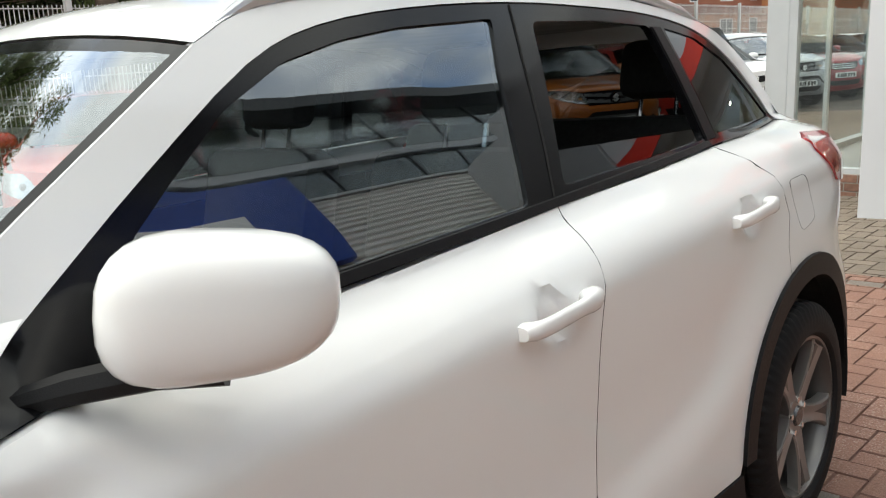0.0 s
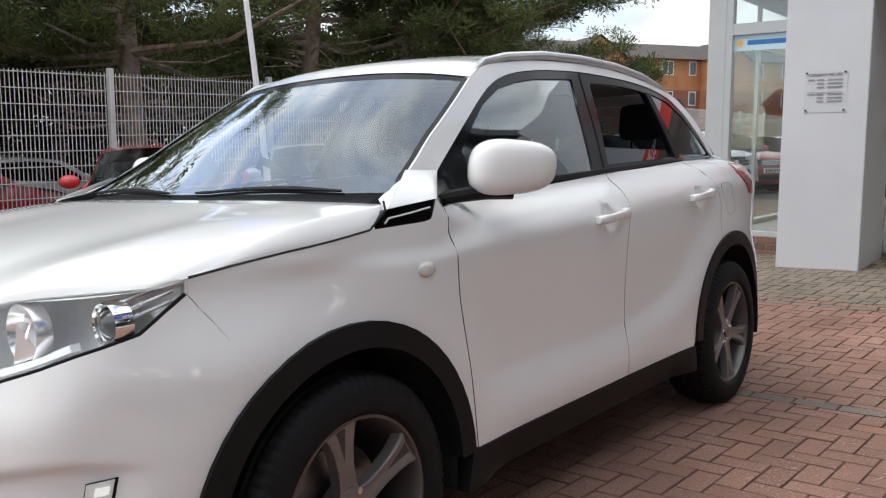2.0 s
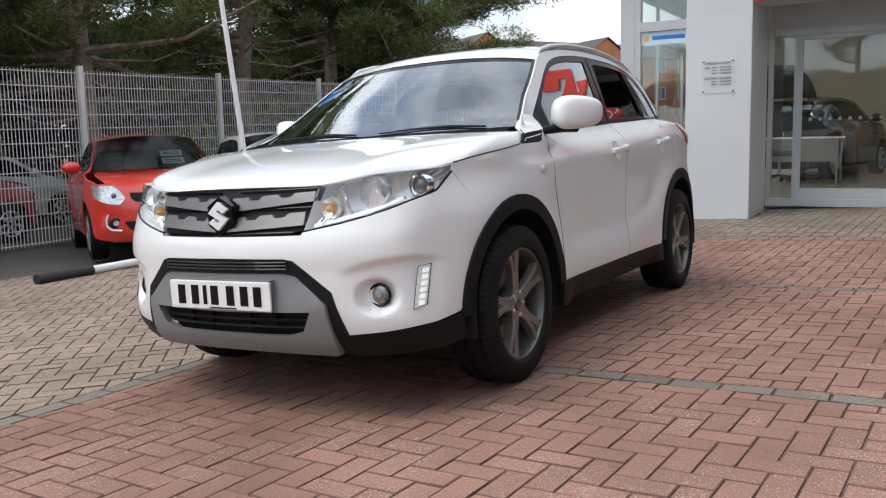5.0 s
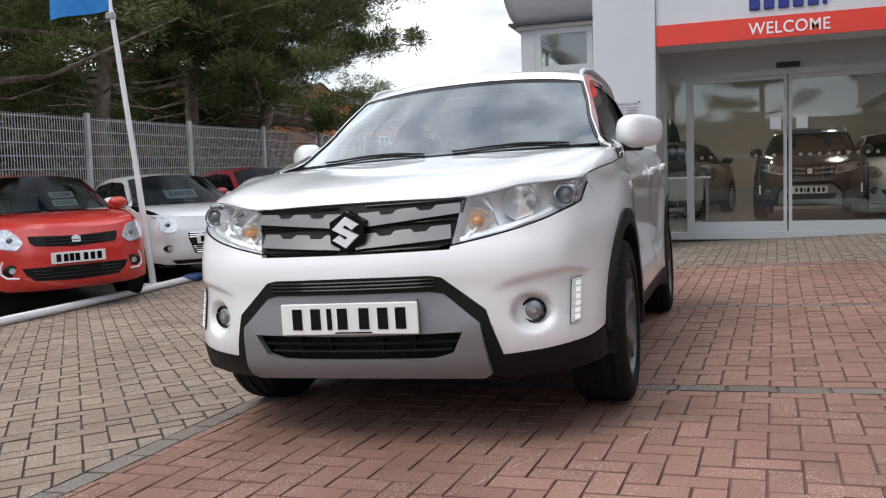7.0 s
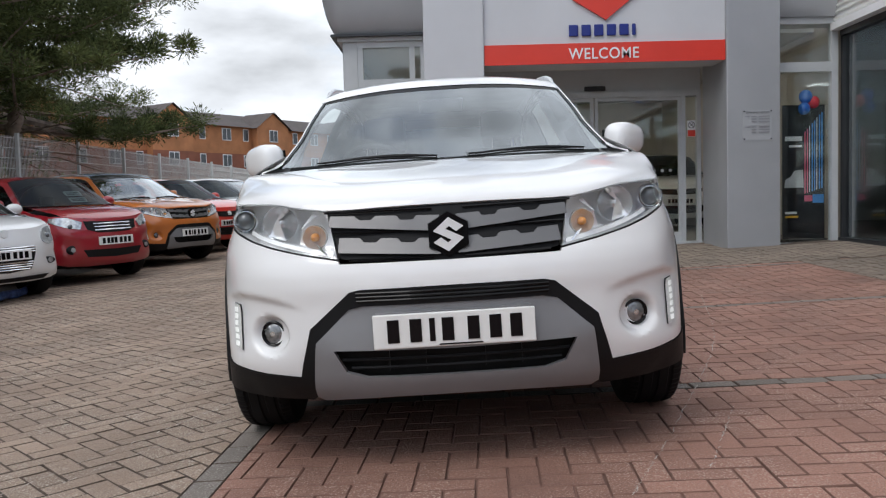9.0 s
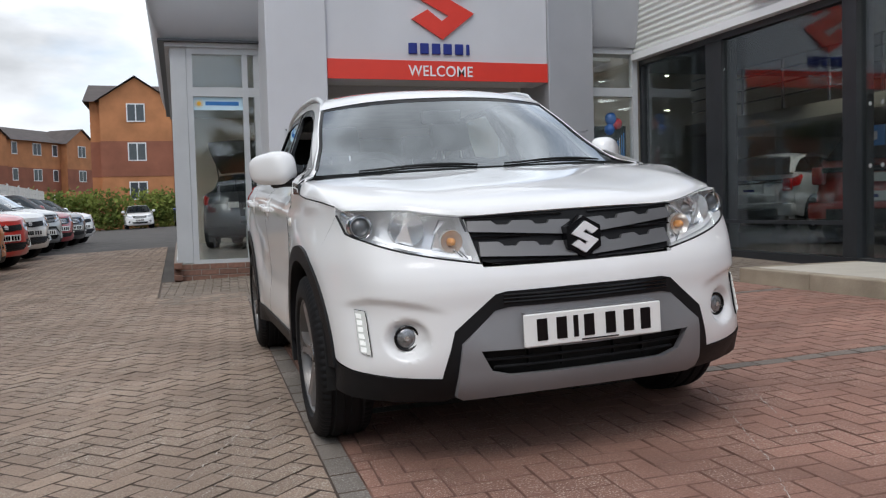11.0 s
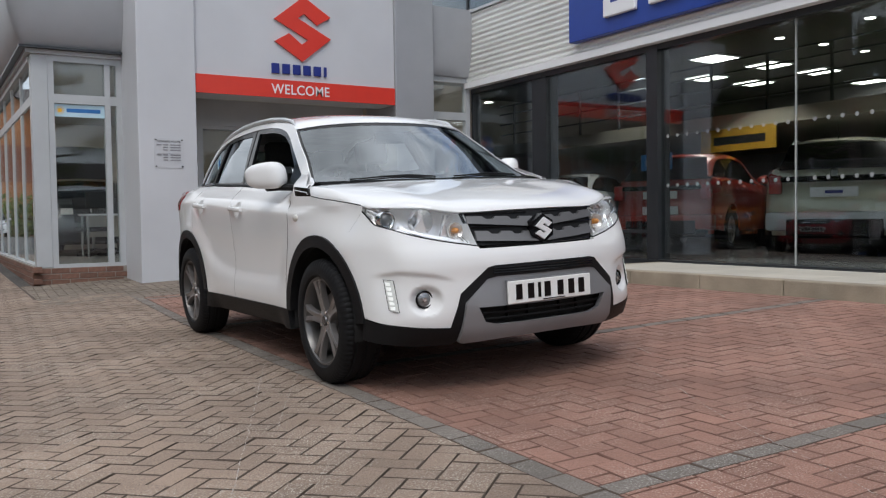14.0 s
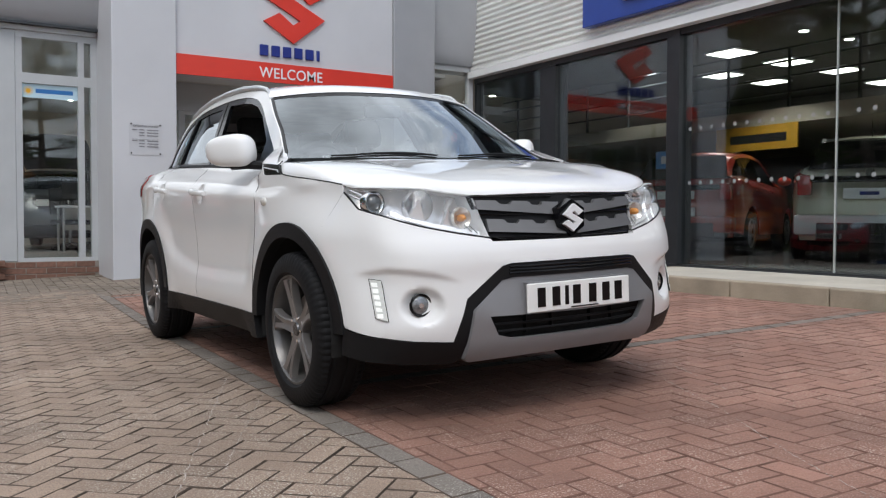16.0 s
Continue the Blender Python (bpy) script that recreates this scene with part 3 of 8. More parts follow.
# the dark glazed wing
def build_wing():
    ZF, ZT = 0.30, 2.88
    w = tagged(new("window_4"), "dark framed full-height showroom glass wall", "window", kind="structure")
    for y0, y1, x0, x1 in ((4.10, 4.42, 4.93, 5.15), (1.95, 2.13, 4.91, 5.12), (-8.2, -8.0, 4.91, 5.12), (5.94, 6.0, 4.93, 5.05)):
        part("column", boxed(x0, y0, ZF - 0.08, x1, y1, ZT), M_DARK, w)
    part("head", boxed(4.92, -8.2, ZT - 0.06, 5.05, 6.0, ZT + 0.02), M_DARK, w)
    part("sill", boxed(4.90, -8.2, ZF - 0.10, 5.05, 6.0, ZF), M_DARK, w)
    for y0, y1 in ((4.42, 5.94), (2.13, 4.10), (0.107, 1.95), (-2.0, 0.093), (-4.1, -2.014), (-6.1, -4.114), (-8.0, -6.114)):
        p = pane("pane", 4.97, y0, ZF, 4.985, y1, ZT - 0.06, G_DARK, w)
        bm = bmesh.new()
        for z in (1.19, 1.78):
            k = int((y1 - y0) / 0.15)
            for i in range(k):
                y = y0 + 0.08 + i * 0.15
                if y < y1 - 0.03 and y < 1.9:
                    disc(bm, (4.968, y, z), (-1, 0, 0), 0.022, 0.001, 12)
        if y1 < 2:
            part("dot_row", bm, M_DOT, p, "rows of white safety dots")
        else:
            bm.free()
    part("joint", boxed(4.968, 0.093, ZF, 4.987, 0.107, ZT - 0.06), mat("pale silicone", (0.45, 0.46, 0.46), 0.5), w, "pale silicone joint")
    part("rail", boxed(4.94, 2.13, 0.62, 5.0, 4.1, 0.66), M_DARK, w)
    # ribbed cladding band
    bm = bmesh.new()
    n, zb, zt = 14, 2.98, 4.06
    rows = []
    for k in range(n * 4 + 1):
        z = zb + (zt - zb) * k / (n * 4)
        o = (0.0, 0.0, 0.03, 0.03)[k % 4]
        rows.append([bm.verts.new((4.86 - o, y, z)) for y in (6.05, -8.6)])
    for a, b in zip(rows, rows[1:]):
        bm.faces.new((a[0], b[0], b[1], a[1]))
    structure("wall_cladding", bm, mat("white ribbed cladding", (0.82, 0.82, 0.80), 0.45, 0, 0.06, 1.4), "white horizontally ribbed metal cladding over showroom glass", "cladding")
    structure("wall_cladding_core", boxed(4.87, -8.6, 2.99, 5.2, 6.05, 4.05), M_PANEL, "grey wall behind ribbed cladding", "wall")
    structure("trim_cladding_foot", boxed(4.80, -8.6, 2.89, 5.15, 6.0, 2.98), M_LETTER, "white trim along the foot of the cladding", "trim")
    structure("trim_cladding_top", boxed(4.80, -8.6, 4.06, 5.15, 6.05, 4.10), M_FRAME, "white capping along the cladding", "trim")
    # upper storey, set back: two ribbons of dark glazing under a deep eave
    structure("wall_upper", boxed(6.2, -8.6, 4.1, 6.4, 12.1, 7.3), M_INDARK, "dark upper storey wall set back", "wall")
    structure("wall_upper_roof", boxed(5.0, -8.6, 4.02, 6.3, 6, 4.09), M_PANEL, "flat roof ledge above cladding", "roof")
    structure("trim_upper_band", boxed(6.06, -8.6, 5.62, 6.2, 12.1, 5.78), M_PANEL, "grey band between upper window ribbons", "trim")
    structure("wall_upper_eave", boxed(5.75, -8.9, 6.95, 6.6, 12.4, 7.25), M_DARK, "dark projecting roof edge of the upper storey", "roof")
    for k in range(14):
        y = 10.6 - k * 1.36
        for z0, z1 in ((4.16, 5.60), (5.80, 6.93)):
            win = tagged(new("window_5"), "dark upper ribbon window with thin dark frame", "window", "upper windows", "structure")
            part("window_frame", boxed(6.12, y, z0, 6.18, y + 0.05, z1), M_DARK, win)
            part("sill", boxed(6.12, y + 0.05, z0, 6.18, y + 1.36, z0 + 0.05), M_DARK, win)
            pane("pane", 6.14, y + 0.05, z0 + 0.05, 6.15, y + 1.36, z1, G_DARK, win)
    # blue sign
    s = thing("fascia_sign", "long blue sign panel with white block letters", "sign", m=Matrix.Translation((4.80, 3.33, 3.12)))
    part("panel", boxed(-0.09, -6.2, 0, 0.02, 0, 1.35, bevel=0.01), M_BLUE, s)
    y = -0.72
    for k, (a, b) in enumerate(((0.55, 0.15), (0.5, 0.16), (0.5, 0.16), (0.2, 0.0), (0.5, 0.16))):
        L = part("letter_block", boxed(-0.15, y - a, 0.18, -0.09, y, 0.82, bevel=0.015), M_LETTER, s)
        if b:
            part("inset", boxed(-0.153, y - a + 0.12, 0.34, -0.149, y - 0.14, 0.66), M_BLUE, L)
        y -= a + 0.22
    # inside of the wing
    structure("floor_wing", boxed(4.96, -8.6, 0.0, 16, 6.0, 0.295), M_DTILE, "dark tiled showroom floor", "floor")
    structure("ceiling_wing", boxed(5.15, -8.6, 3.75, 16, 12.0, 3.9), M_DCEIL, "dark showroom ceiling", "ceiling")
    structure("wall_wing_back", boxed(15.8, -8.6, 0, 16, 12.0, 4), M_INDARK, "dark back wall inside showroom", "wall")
    structure("wall_wing_north", boxed(5.16, 12.0, 0, 16, 12.15, 4), M_INWALL, "plain side wall inside showroom", "wall")
    structure("wall_wing_south", boxed(4.95, -8.75, 0, 16, -8.6, 4.1), M_PANEL, "plain end wall of the showroom", "wall")
    structure("wall_mezzanine", boxed(9.6, -8.6, 2.35, 15.8, 12.0, 2.6), mat("cream mezzanine edge", (0.42, 0.40, 0.34), 0.7, 0, 0.05, 1), "white mezzanine edge inside showroom", "mezzanine")
    r = thing("mezzanine_rail", "dark metal guard rail on a mezzanine", "railing", m=Matrix.Translation((9.65, 0, 2.6)))
    for k in range(17):
        part("post", boxed(-0.02, -8 + k * 1.2, 0, 0.02, -7.96 + k * 1.2, 0.95), M_DARK, r)
    for z in (0.25, 0.5, 0.75, 0.95):
        part("rail", boxed(-0.015, -8.2, z - 0.015, 0.015, 11.8, z + 0.015), M_DARK, r)
    spots = [(9.98, 5.43, M_LAMP), (11.5, 5.41, M_LAMP), (13.05, 5.4, M_LAMP), (13.1, 7.03, M_LAMP), (11.6, 7.03, M_LAMP), (15.2, 5.7, M_LAMP), (13.1, 3.4, M_LAMP)] + [(x, y, M_LAMP) for x in (9.98, 11.5, 13.05) for y in (-1.2, -2.8, -4.4, -6.0)]
    for x, y, lit_m in spots:
        c = thing("ceiling_light", "square lit ceiling panel light", "ceiling light", "showroom ceiling lights", m=Matrix.Translation((x, y, 3.74)))
        part("frame", boxed(-0.33, -0.33, -0.02, 0.33, 0.33, 0.008), M_FRAME, c)
        part("diffuser", boxed(-0.30, -0.30, -0.03, 0.30, 0.30, -0.021), lit_m, c)
    # added spots that brighten the cars on show; (9.5, 7.0) has no downlight fixture
    for x, y in ((8.16, 3.69), (8.16, 0.5), (9.5, 7.0), (8.16, -2.7)):
        lamp = new("downlight_lamp", bpy.data.lights.new("downlight", "SPOT"))
        lamp.data.energy, lamp.data.color, lamp.data.shadow_soft_size = 150, (1.0, 0.95, 0.86), 0.07
        lamp.data.spot_size, lamp.data.spot_blend = radians(92), 0.5
        lamp.matrix_world = look((x, y, 3.70), (x + 0.7, y + 0.3, 0.3))
    b = thing("wall_banner", "yellow banner board inside showroom", "banner", m=Matrix.Translation((9.60, 4.6, 2.15)))
    part("board", boxed(-0.03, -0.8, -0.20, 0, 0.8, 0.20), mat("yellow board", (0.48, 0.28, 0.03), 0.5), b)
    part("print_bar", boxed(-0.034, -0.6, -0.08, -0.031, 0.5, 0.06), M_DARK, b)
    b = thing("hanging_sign", "small blue hanging sign inside showroom", "sign", m=Matrix.Translation((6.6, 3.6, 1.62)))
    part("stand_pole", boxed(-0.012, -0.015, -1.325, 0.012, 0.015, -0.12), M_DARK, b)
    part("board", boxed(-0.02, -0.3, -0.12, 0, 0.3, 0.12), mat("sky blue board", (0.05, 0.25, 0.62), 0.4), b)
    part("print_bar", boxed(-0.024, -0.2, -0.05, -0.021, 0.2, 0.05), M_LETTER, b)
    b = thing("hanging_banner", "wide light blue banner inside showroom", "banner", m=Matrix.Translation((8.8, -3.4, 2.25)))
    for e in (-1.2, 1.2):
        part("wire", boxed(-0.02, e - 0.005, 0.16, -0.01, e + 0.005, 1.5), M_DARK, b)
    part("board", boxed(-0.03, -1.3, -0.16, 0, 1.3, 0.16), mat("sky blue board", (0.05, 0.25, 0.62), 0.4), b)
    part("print_bar", boxed(-0.034, -1.0, -0.05, -0.031, 1.0, 0.06), M_LETTER, b)


build_wing()
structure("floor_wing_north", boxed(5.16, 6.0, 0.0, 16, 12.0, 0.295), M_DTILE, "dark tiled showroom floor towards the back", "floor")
structure("floor_corner", boxed(4.085, 6.11, 0.0, 4.995, 6.94, 0.24), M_TILE, "pale tiled floor behind the corner window", "floor")
for x, y in ((8.18, 3.69), (9.53, 3.69), (10.66, 3.66), (11.9, 3.68), (8.16, 2.12), (9.5, 2.1), (10.66, 2.1), (8.16, 0.5), (9.5, 0.5), (8.16, -1.1), (9.5, -1.1), (8.16, -2.7)):
    c = thing("ceiling_spot", "small round lit ceiling downlight", "ceiling light", "downlights", m=Matrix.Translation((x, y, 3.745)))
    part("trim_ring", disc(bmesh.new(), (0, 0, 0), (0, 0, -1), 0.09, 0.012, 20), M_FRAME, c)
    part("bulb", disc(bmesh.new(), (0, 0, -0.012), (0, 0, -1), 0.075, 0.006, 16), M_SPOT, c)


def build_poster():
    """Tall printed stand behind the corner window."""
    p = thing("poster_stand", "tall dark poster stand with pink and blue light stripes", "poster stand", m=Matrix.Translation((4.30, 6.25, 0.24)))
    blk = mat("poster black", (0.012, 0.012, 0.016), 0.3, 0, 0.1, 3)
    part("board", boxed(0, 0, 0.04, 0.54, 0.02, 1.76), blk, p)
    part("foot", boxed(0.02, -0.12, 0, 0.52, 0.14, 0.04, bevel=0.01), M_RUBBER, p)
    tones = (mat("stripe pink", (0.75, 0.16, 0.25), 0.4), mat("stripe white", (0.75, 0.78, 0.85), 0.4), mat("stripe blue", (0.10, 0.32, 0.75), 0.4))
    for k, c in enumerate((0, 0, 1, 2, 2, 1, 2, 2)):
        x = 0.28 + k * 0.031
        part("stripe", boxed(x, -0.003, 0.62 + 0.01 * k, x + (0.010 if c == 1 else 0.016), -0.0005, 1.42 + 0.035 * k), tones[c], p)
    part("glow_patch", boxed(0.28, -0.003, 0.52, 0.38, -0.0005, 0.60), tones[0], p)
    part("glow_patch", boxed(0.385, -0.003, 0.50, 0.53, -0.0005, 0.61), tones[2], p)
    for k in range(6):
        part("dark_stripe", boxed(0.02 + k * 0.035, -0.003, 1.20, 0.03 + k * 0.035, -0.0005, 1.68), M_DARK, p)
    part("print_bar", boxed(0.03, -0.004, 1.30, 0.25, -0.0032, 1.36), M_LETTER, p)
    part("print_bar", boxed(0.08, -0.004, 1.22, 0.25, -0.0032, 1.25), M_LETTER, p)
    part("print_bar", boxed(0.03, -0.004, 0.36, 0.18, -0.0032, 0.39), M_LETTER, p)
    part("print_bar", boxed(0.03, -0.004, 0.31, 0.20, -0.0032, 0.335), mat("orange mark", (0.85, 0.45, 0.03), 0.5), p)
    bm = bmesh.new()
    prof = [(0.02, 0.70), (0.03, 0.80), (0.10, 0.84), (0.15, 0.92), (0.26, 0.93), (0.27, 0.70)]
    f = bm.faces.new([bm.verts.new((a, -0.004, b)) for a, b in prof])
    part("car_picture", bm, mat("picture white", (0.6, 0.6, 0.62), 0.5), p)
    bl = thing("balloon_cluster", "blue and red round balloons above a poster", "balloons", m=Matrix.Translation((4.58, 6.21, 2.0)))
    part("string", boxed(-0.003, -0.003, -0.10, 0.003, 0.003, 0.02), M_RUBBER, bl)
    for x, z, r, c in ((0.0, 0.10, 0.085, "blue"), (0.10, 0.03, 0.075, "red"), (-0.02, -0.05, 0.075, "blue")):
        bm = bmesh.new()
        bmesh.ops.create_uvsphere(bm, u_segments=18, v_segments=12, radius=r, matrix=Matrix.Translation((x, 0, z)) @ Matrix.Diagonal((1, 0.9, 1.08, 1)))
        part("balloon", bm, mat("balloon " + c, (0.03, 0.16, 0.62) if c == "blue" else (0.68, 0.04, 0.07), 0.25, coat=0.5), bl, c + " balloon", smooth=True)


build_poster()


def office_chair(x, y, turn):
    c = thing("office_chair", "black swivel office chair on a star base", "chair", "office chairs", m=Matrix.Translation((x, y, 0.245)) @ Matrix.Rotation(radians(turn), 4, "Z"))
    fab = mat("black chair fabric", (0.02, 0.02, 0.022), 0.9)
    part("seat", boxed(-0.24, -0.24, 0.44, 0.24, 0.24, 0.52, bevel=0.03), fab, c, smooth=True)
    part("backrest", box(bmesh.new(), -0.22, 0, 0, 0.22, 0.06, 0.46, bevel=0.028, m=Matrix.Translation((0, 0.21, 0.60)) @ Matrix.Rotation(radians(-8), 4, "X")), fab, c, smooth=True)
    part("back_bar", tube(bmesh.new(), [(0, 0.1, 0.43), (0, 0.26, 0.47), (0, 0.27, 0.66)], 0.02, 8), M_RUBBER, c)
    part("column", tube(bmesh.new(), [(0, 0, 0.09), (0, 0, 0.44)], 0.026, 10), M_STEEL, c)
    for k in range(5):
        a = 2 * math.pi * k / 5
        part("star_leg", tube(bmesh.new(), [(0, 0, 0.12), (0.27 * math.cos(a), 0.27 * math.sin(a), 0.075)], [0.024, 0.014], 8), M_RUBBER, c)
        part("castor", disc(bmesh.new(), (0.27 * math.cos(a) - 0.012, 0.27 * math.sin(a), 0.03), (1, 0, 0), 0.03, 0.024, 14), M_RUBBER, c)


office_chair(-0.02, 10.85, 20)
office_chair(0.36, 11.3, 200)
d = thing("desk", "white topped sales desk with metal legs", "desk", m=Matrix.Translation((0.36, 10.5, 0.245)))
part("desktop", boxed(-0.62, -0.36, 0.72, 0.62, 0.36, 0.75, bevel=0.005), M_LETTER, d)
for x in (-0.57, 0.57):
    for y in (-0.31, 0.31):
        part("leg", tube(bmesh.new(), [(x, y, 0), (x, y, 0.72)], 0.02, 8), M_STEEL, d)
part("modesty_panel", boxed(-0.5, 0.30, 0.34, 0.5, 0.315, 0.72), M_INWALL, d)
m_ = thing("computer_screen", "black flat computer screen on the desk", "monitor", m=Matrix.Translation((0.05, 10.5, 0.995)))
part("panel", boxed(-0.24, -0.015, 0.09, 0.24, 0.015, 0.39, bevel=0.005), M_RUBBER, m_)
part("stand", boxed(-0.03, -0.02, 0.0, 0.03, 0.02, 0.10), M_RUBBER, m_)
part("foot", boxed(-0.1, -0.08, 0, 0.1, 0.08, 0.012), M_RUBBER, m_)
for i in range(3):
    for j in range(3):
        c = thing("ceiling_spot", "small round lit ceiling downlight", "ceiling light", "downlights", m=Matrix.Translation((0.3 + i * 1.5, 8.0 + j * 2.4, 3.045)))
        part("trim_ring", disc(bmesh.new(), (0, 0, 0), (0, 0, -1), 0.09, 0.012, 20), M_FRAME, c)
        part("bulb", disc(bmesh.new(), (0, 0, -0.012), (0, 0, -1), 0.060, 0.006, 16), M_DOWN, c)

# window posters and the strip sign
p = thing("window_strip_sign", "pale blue window strip with orange sun mark", "sign", m=Matrix.Translation((-1.16, 6.744, 2.24)))
part("strip", boxed(0, -0.003, 0, 0.70, 0, 0.165), mat("pale blue strip", (0.55, 0.75, 0.85), 0.4, 0, 0.05, 3), p)
bm = bmesh.new()
disc(bm, (0.10, -0.003, 0.083), (0, -1, 0), 0.03, 0.002, 20)
for k in range(12):
    a = k * math.pi / 6
    box(bm, -0.004, -0.005, 0.036, 0.004, -0.003, 0.056, m=Matrix.Translation((0.10, 0, 0.083)) @ Matrix.Rotation(a, 4, "Y"))
part("sun_mark", bm, mat("orange mark", (0.85, 0.45, 0.03), 0.5), p)
part("print_bar", boxed(0.18, -0.006, 0.06, 0.60, -0.0035, 0.11), mat("blue print", (0.03, 0.18, 0.5), 0.5), p)

# kerb and pale pavement before the wing
def build_kerb():
    k = tagged(new("kerb"), "weathered stone kerb before the showroom glass", "kerb", kind="structure")
    y = 1.95
    zt = 0.275
    while y > -9:
        y2 = y - 0.915
        part("kerb_stone", boxed(3.56, y2 + 0.006, -0.2, 3.69, y - 0.004, zt - 0.004 * random.random(), bevel=0.012), M_KERB, k)
        y = y2
    x = 3.56
    for a, b in ((3.70, 4.55), (4.56, 4.94)):
        part("kerb_stone", boxed(a, 1.83, -0.2, b, 1.95, zt, bevel=0.012), M_KERB, k)
    pv = tagged(new("pavement"), "pale concrete slab pavement below the showroom glass", "pavement", kind="structure")
    part("bed", boxed(3.69, -9, -0.2, 4.95, 1.83, zt - 0.012), M_JOINT, pv)
    for j in range(24):
        for i in range(2):
            part("slab", boxed(3.694 + i * 0.625, 1.826 - (j + 1) * 0.45 + 0.005, zt - 0.03, 3.694 + (i + 1) * 0.625 - 0.005, 1.826 - j * 0.45, zt - 0.003 * random.random(), bevel=0.003), M_SLAB, pv)


build_kerb()


# ---- fence, houses, trees ----
def build_fence(name, line, y0, y1, step, label):
    """Welded mesh panels between posts. line(y) gives x."""
    f = thing(name, label, "fence")
    M_WIRE = mat("galvanised wire", (0.58, 0.57, 0.55), 0.6, 0.0, 0.15, 3)
    y = y0
    while y < y1:
        x, z = line(y), ground_z(line(y), y)
        part("post", boxed(x - 0.03, y - 0.04, z - 0.3, x + 0.04, y + 0.04, z + 2.56, bevel=0.006), mat("weathered post", (0.58, 0.58, 0.56), 0.6, 0.0, 0.15, 3), f)
        ya, yb = y, y + step
        vs, fs = [], []

        def bar(p, q, r):
            o = len(vs)
            for pt in (p, q):
                for du, dv in ((-r, -r), (r, -r), (r, r), (-r, r)):
                    if abs(p[2] - q[2]) > 1:
                        vs.append((pt[0] + du, pt[1] + dv, pt[2]))
                    else:
                        vs.append((pt[0] + du, pt[1], pt[2] + dv))
            for i in range(4):
                fs.append((o + i, o + (i + 1) % 4, o + 4 + (i + 1) % 4, o + 4 + i))
        n = 50
        for i in range(n):
            yy = ya + (yb - ya) * i / n
            xx = line(yy)
            zz = ground_z(xx, yy)
            bar((xx - 0.04, yy, zz + 0.03), (xx - 0.04, yy, zz + 2.5), 0.0048)
        for k in range(13):
            for dx in (-0.048, -0.032):
                za, zb = ground_z(line(ya), ya) + 0.06 + k * 0.2, ground_z(line(yb), yb) + 0.06 + k * 0.2
                bar((line(ya) + dx, ya, za), (line(yb) + dx, yb, zb), 0.0062)
        me = bpy.data.meshes.new("mesh_panel")
        me.from_pydata(vs, [], fs)
        me.materials.append(M_WIRE)
        o = new("mesh_panel", me)
        o.parent = f
        y += step
    return f


build_fence("mesh_fence", lambda y: -8.6, -7.3, 48, 2.78, "tall galvanised welded mesh fence with posts")


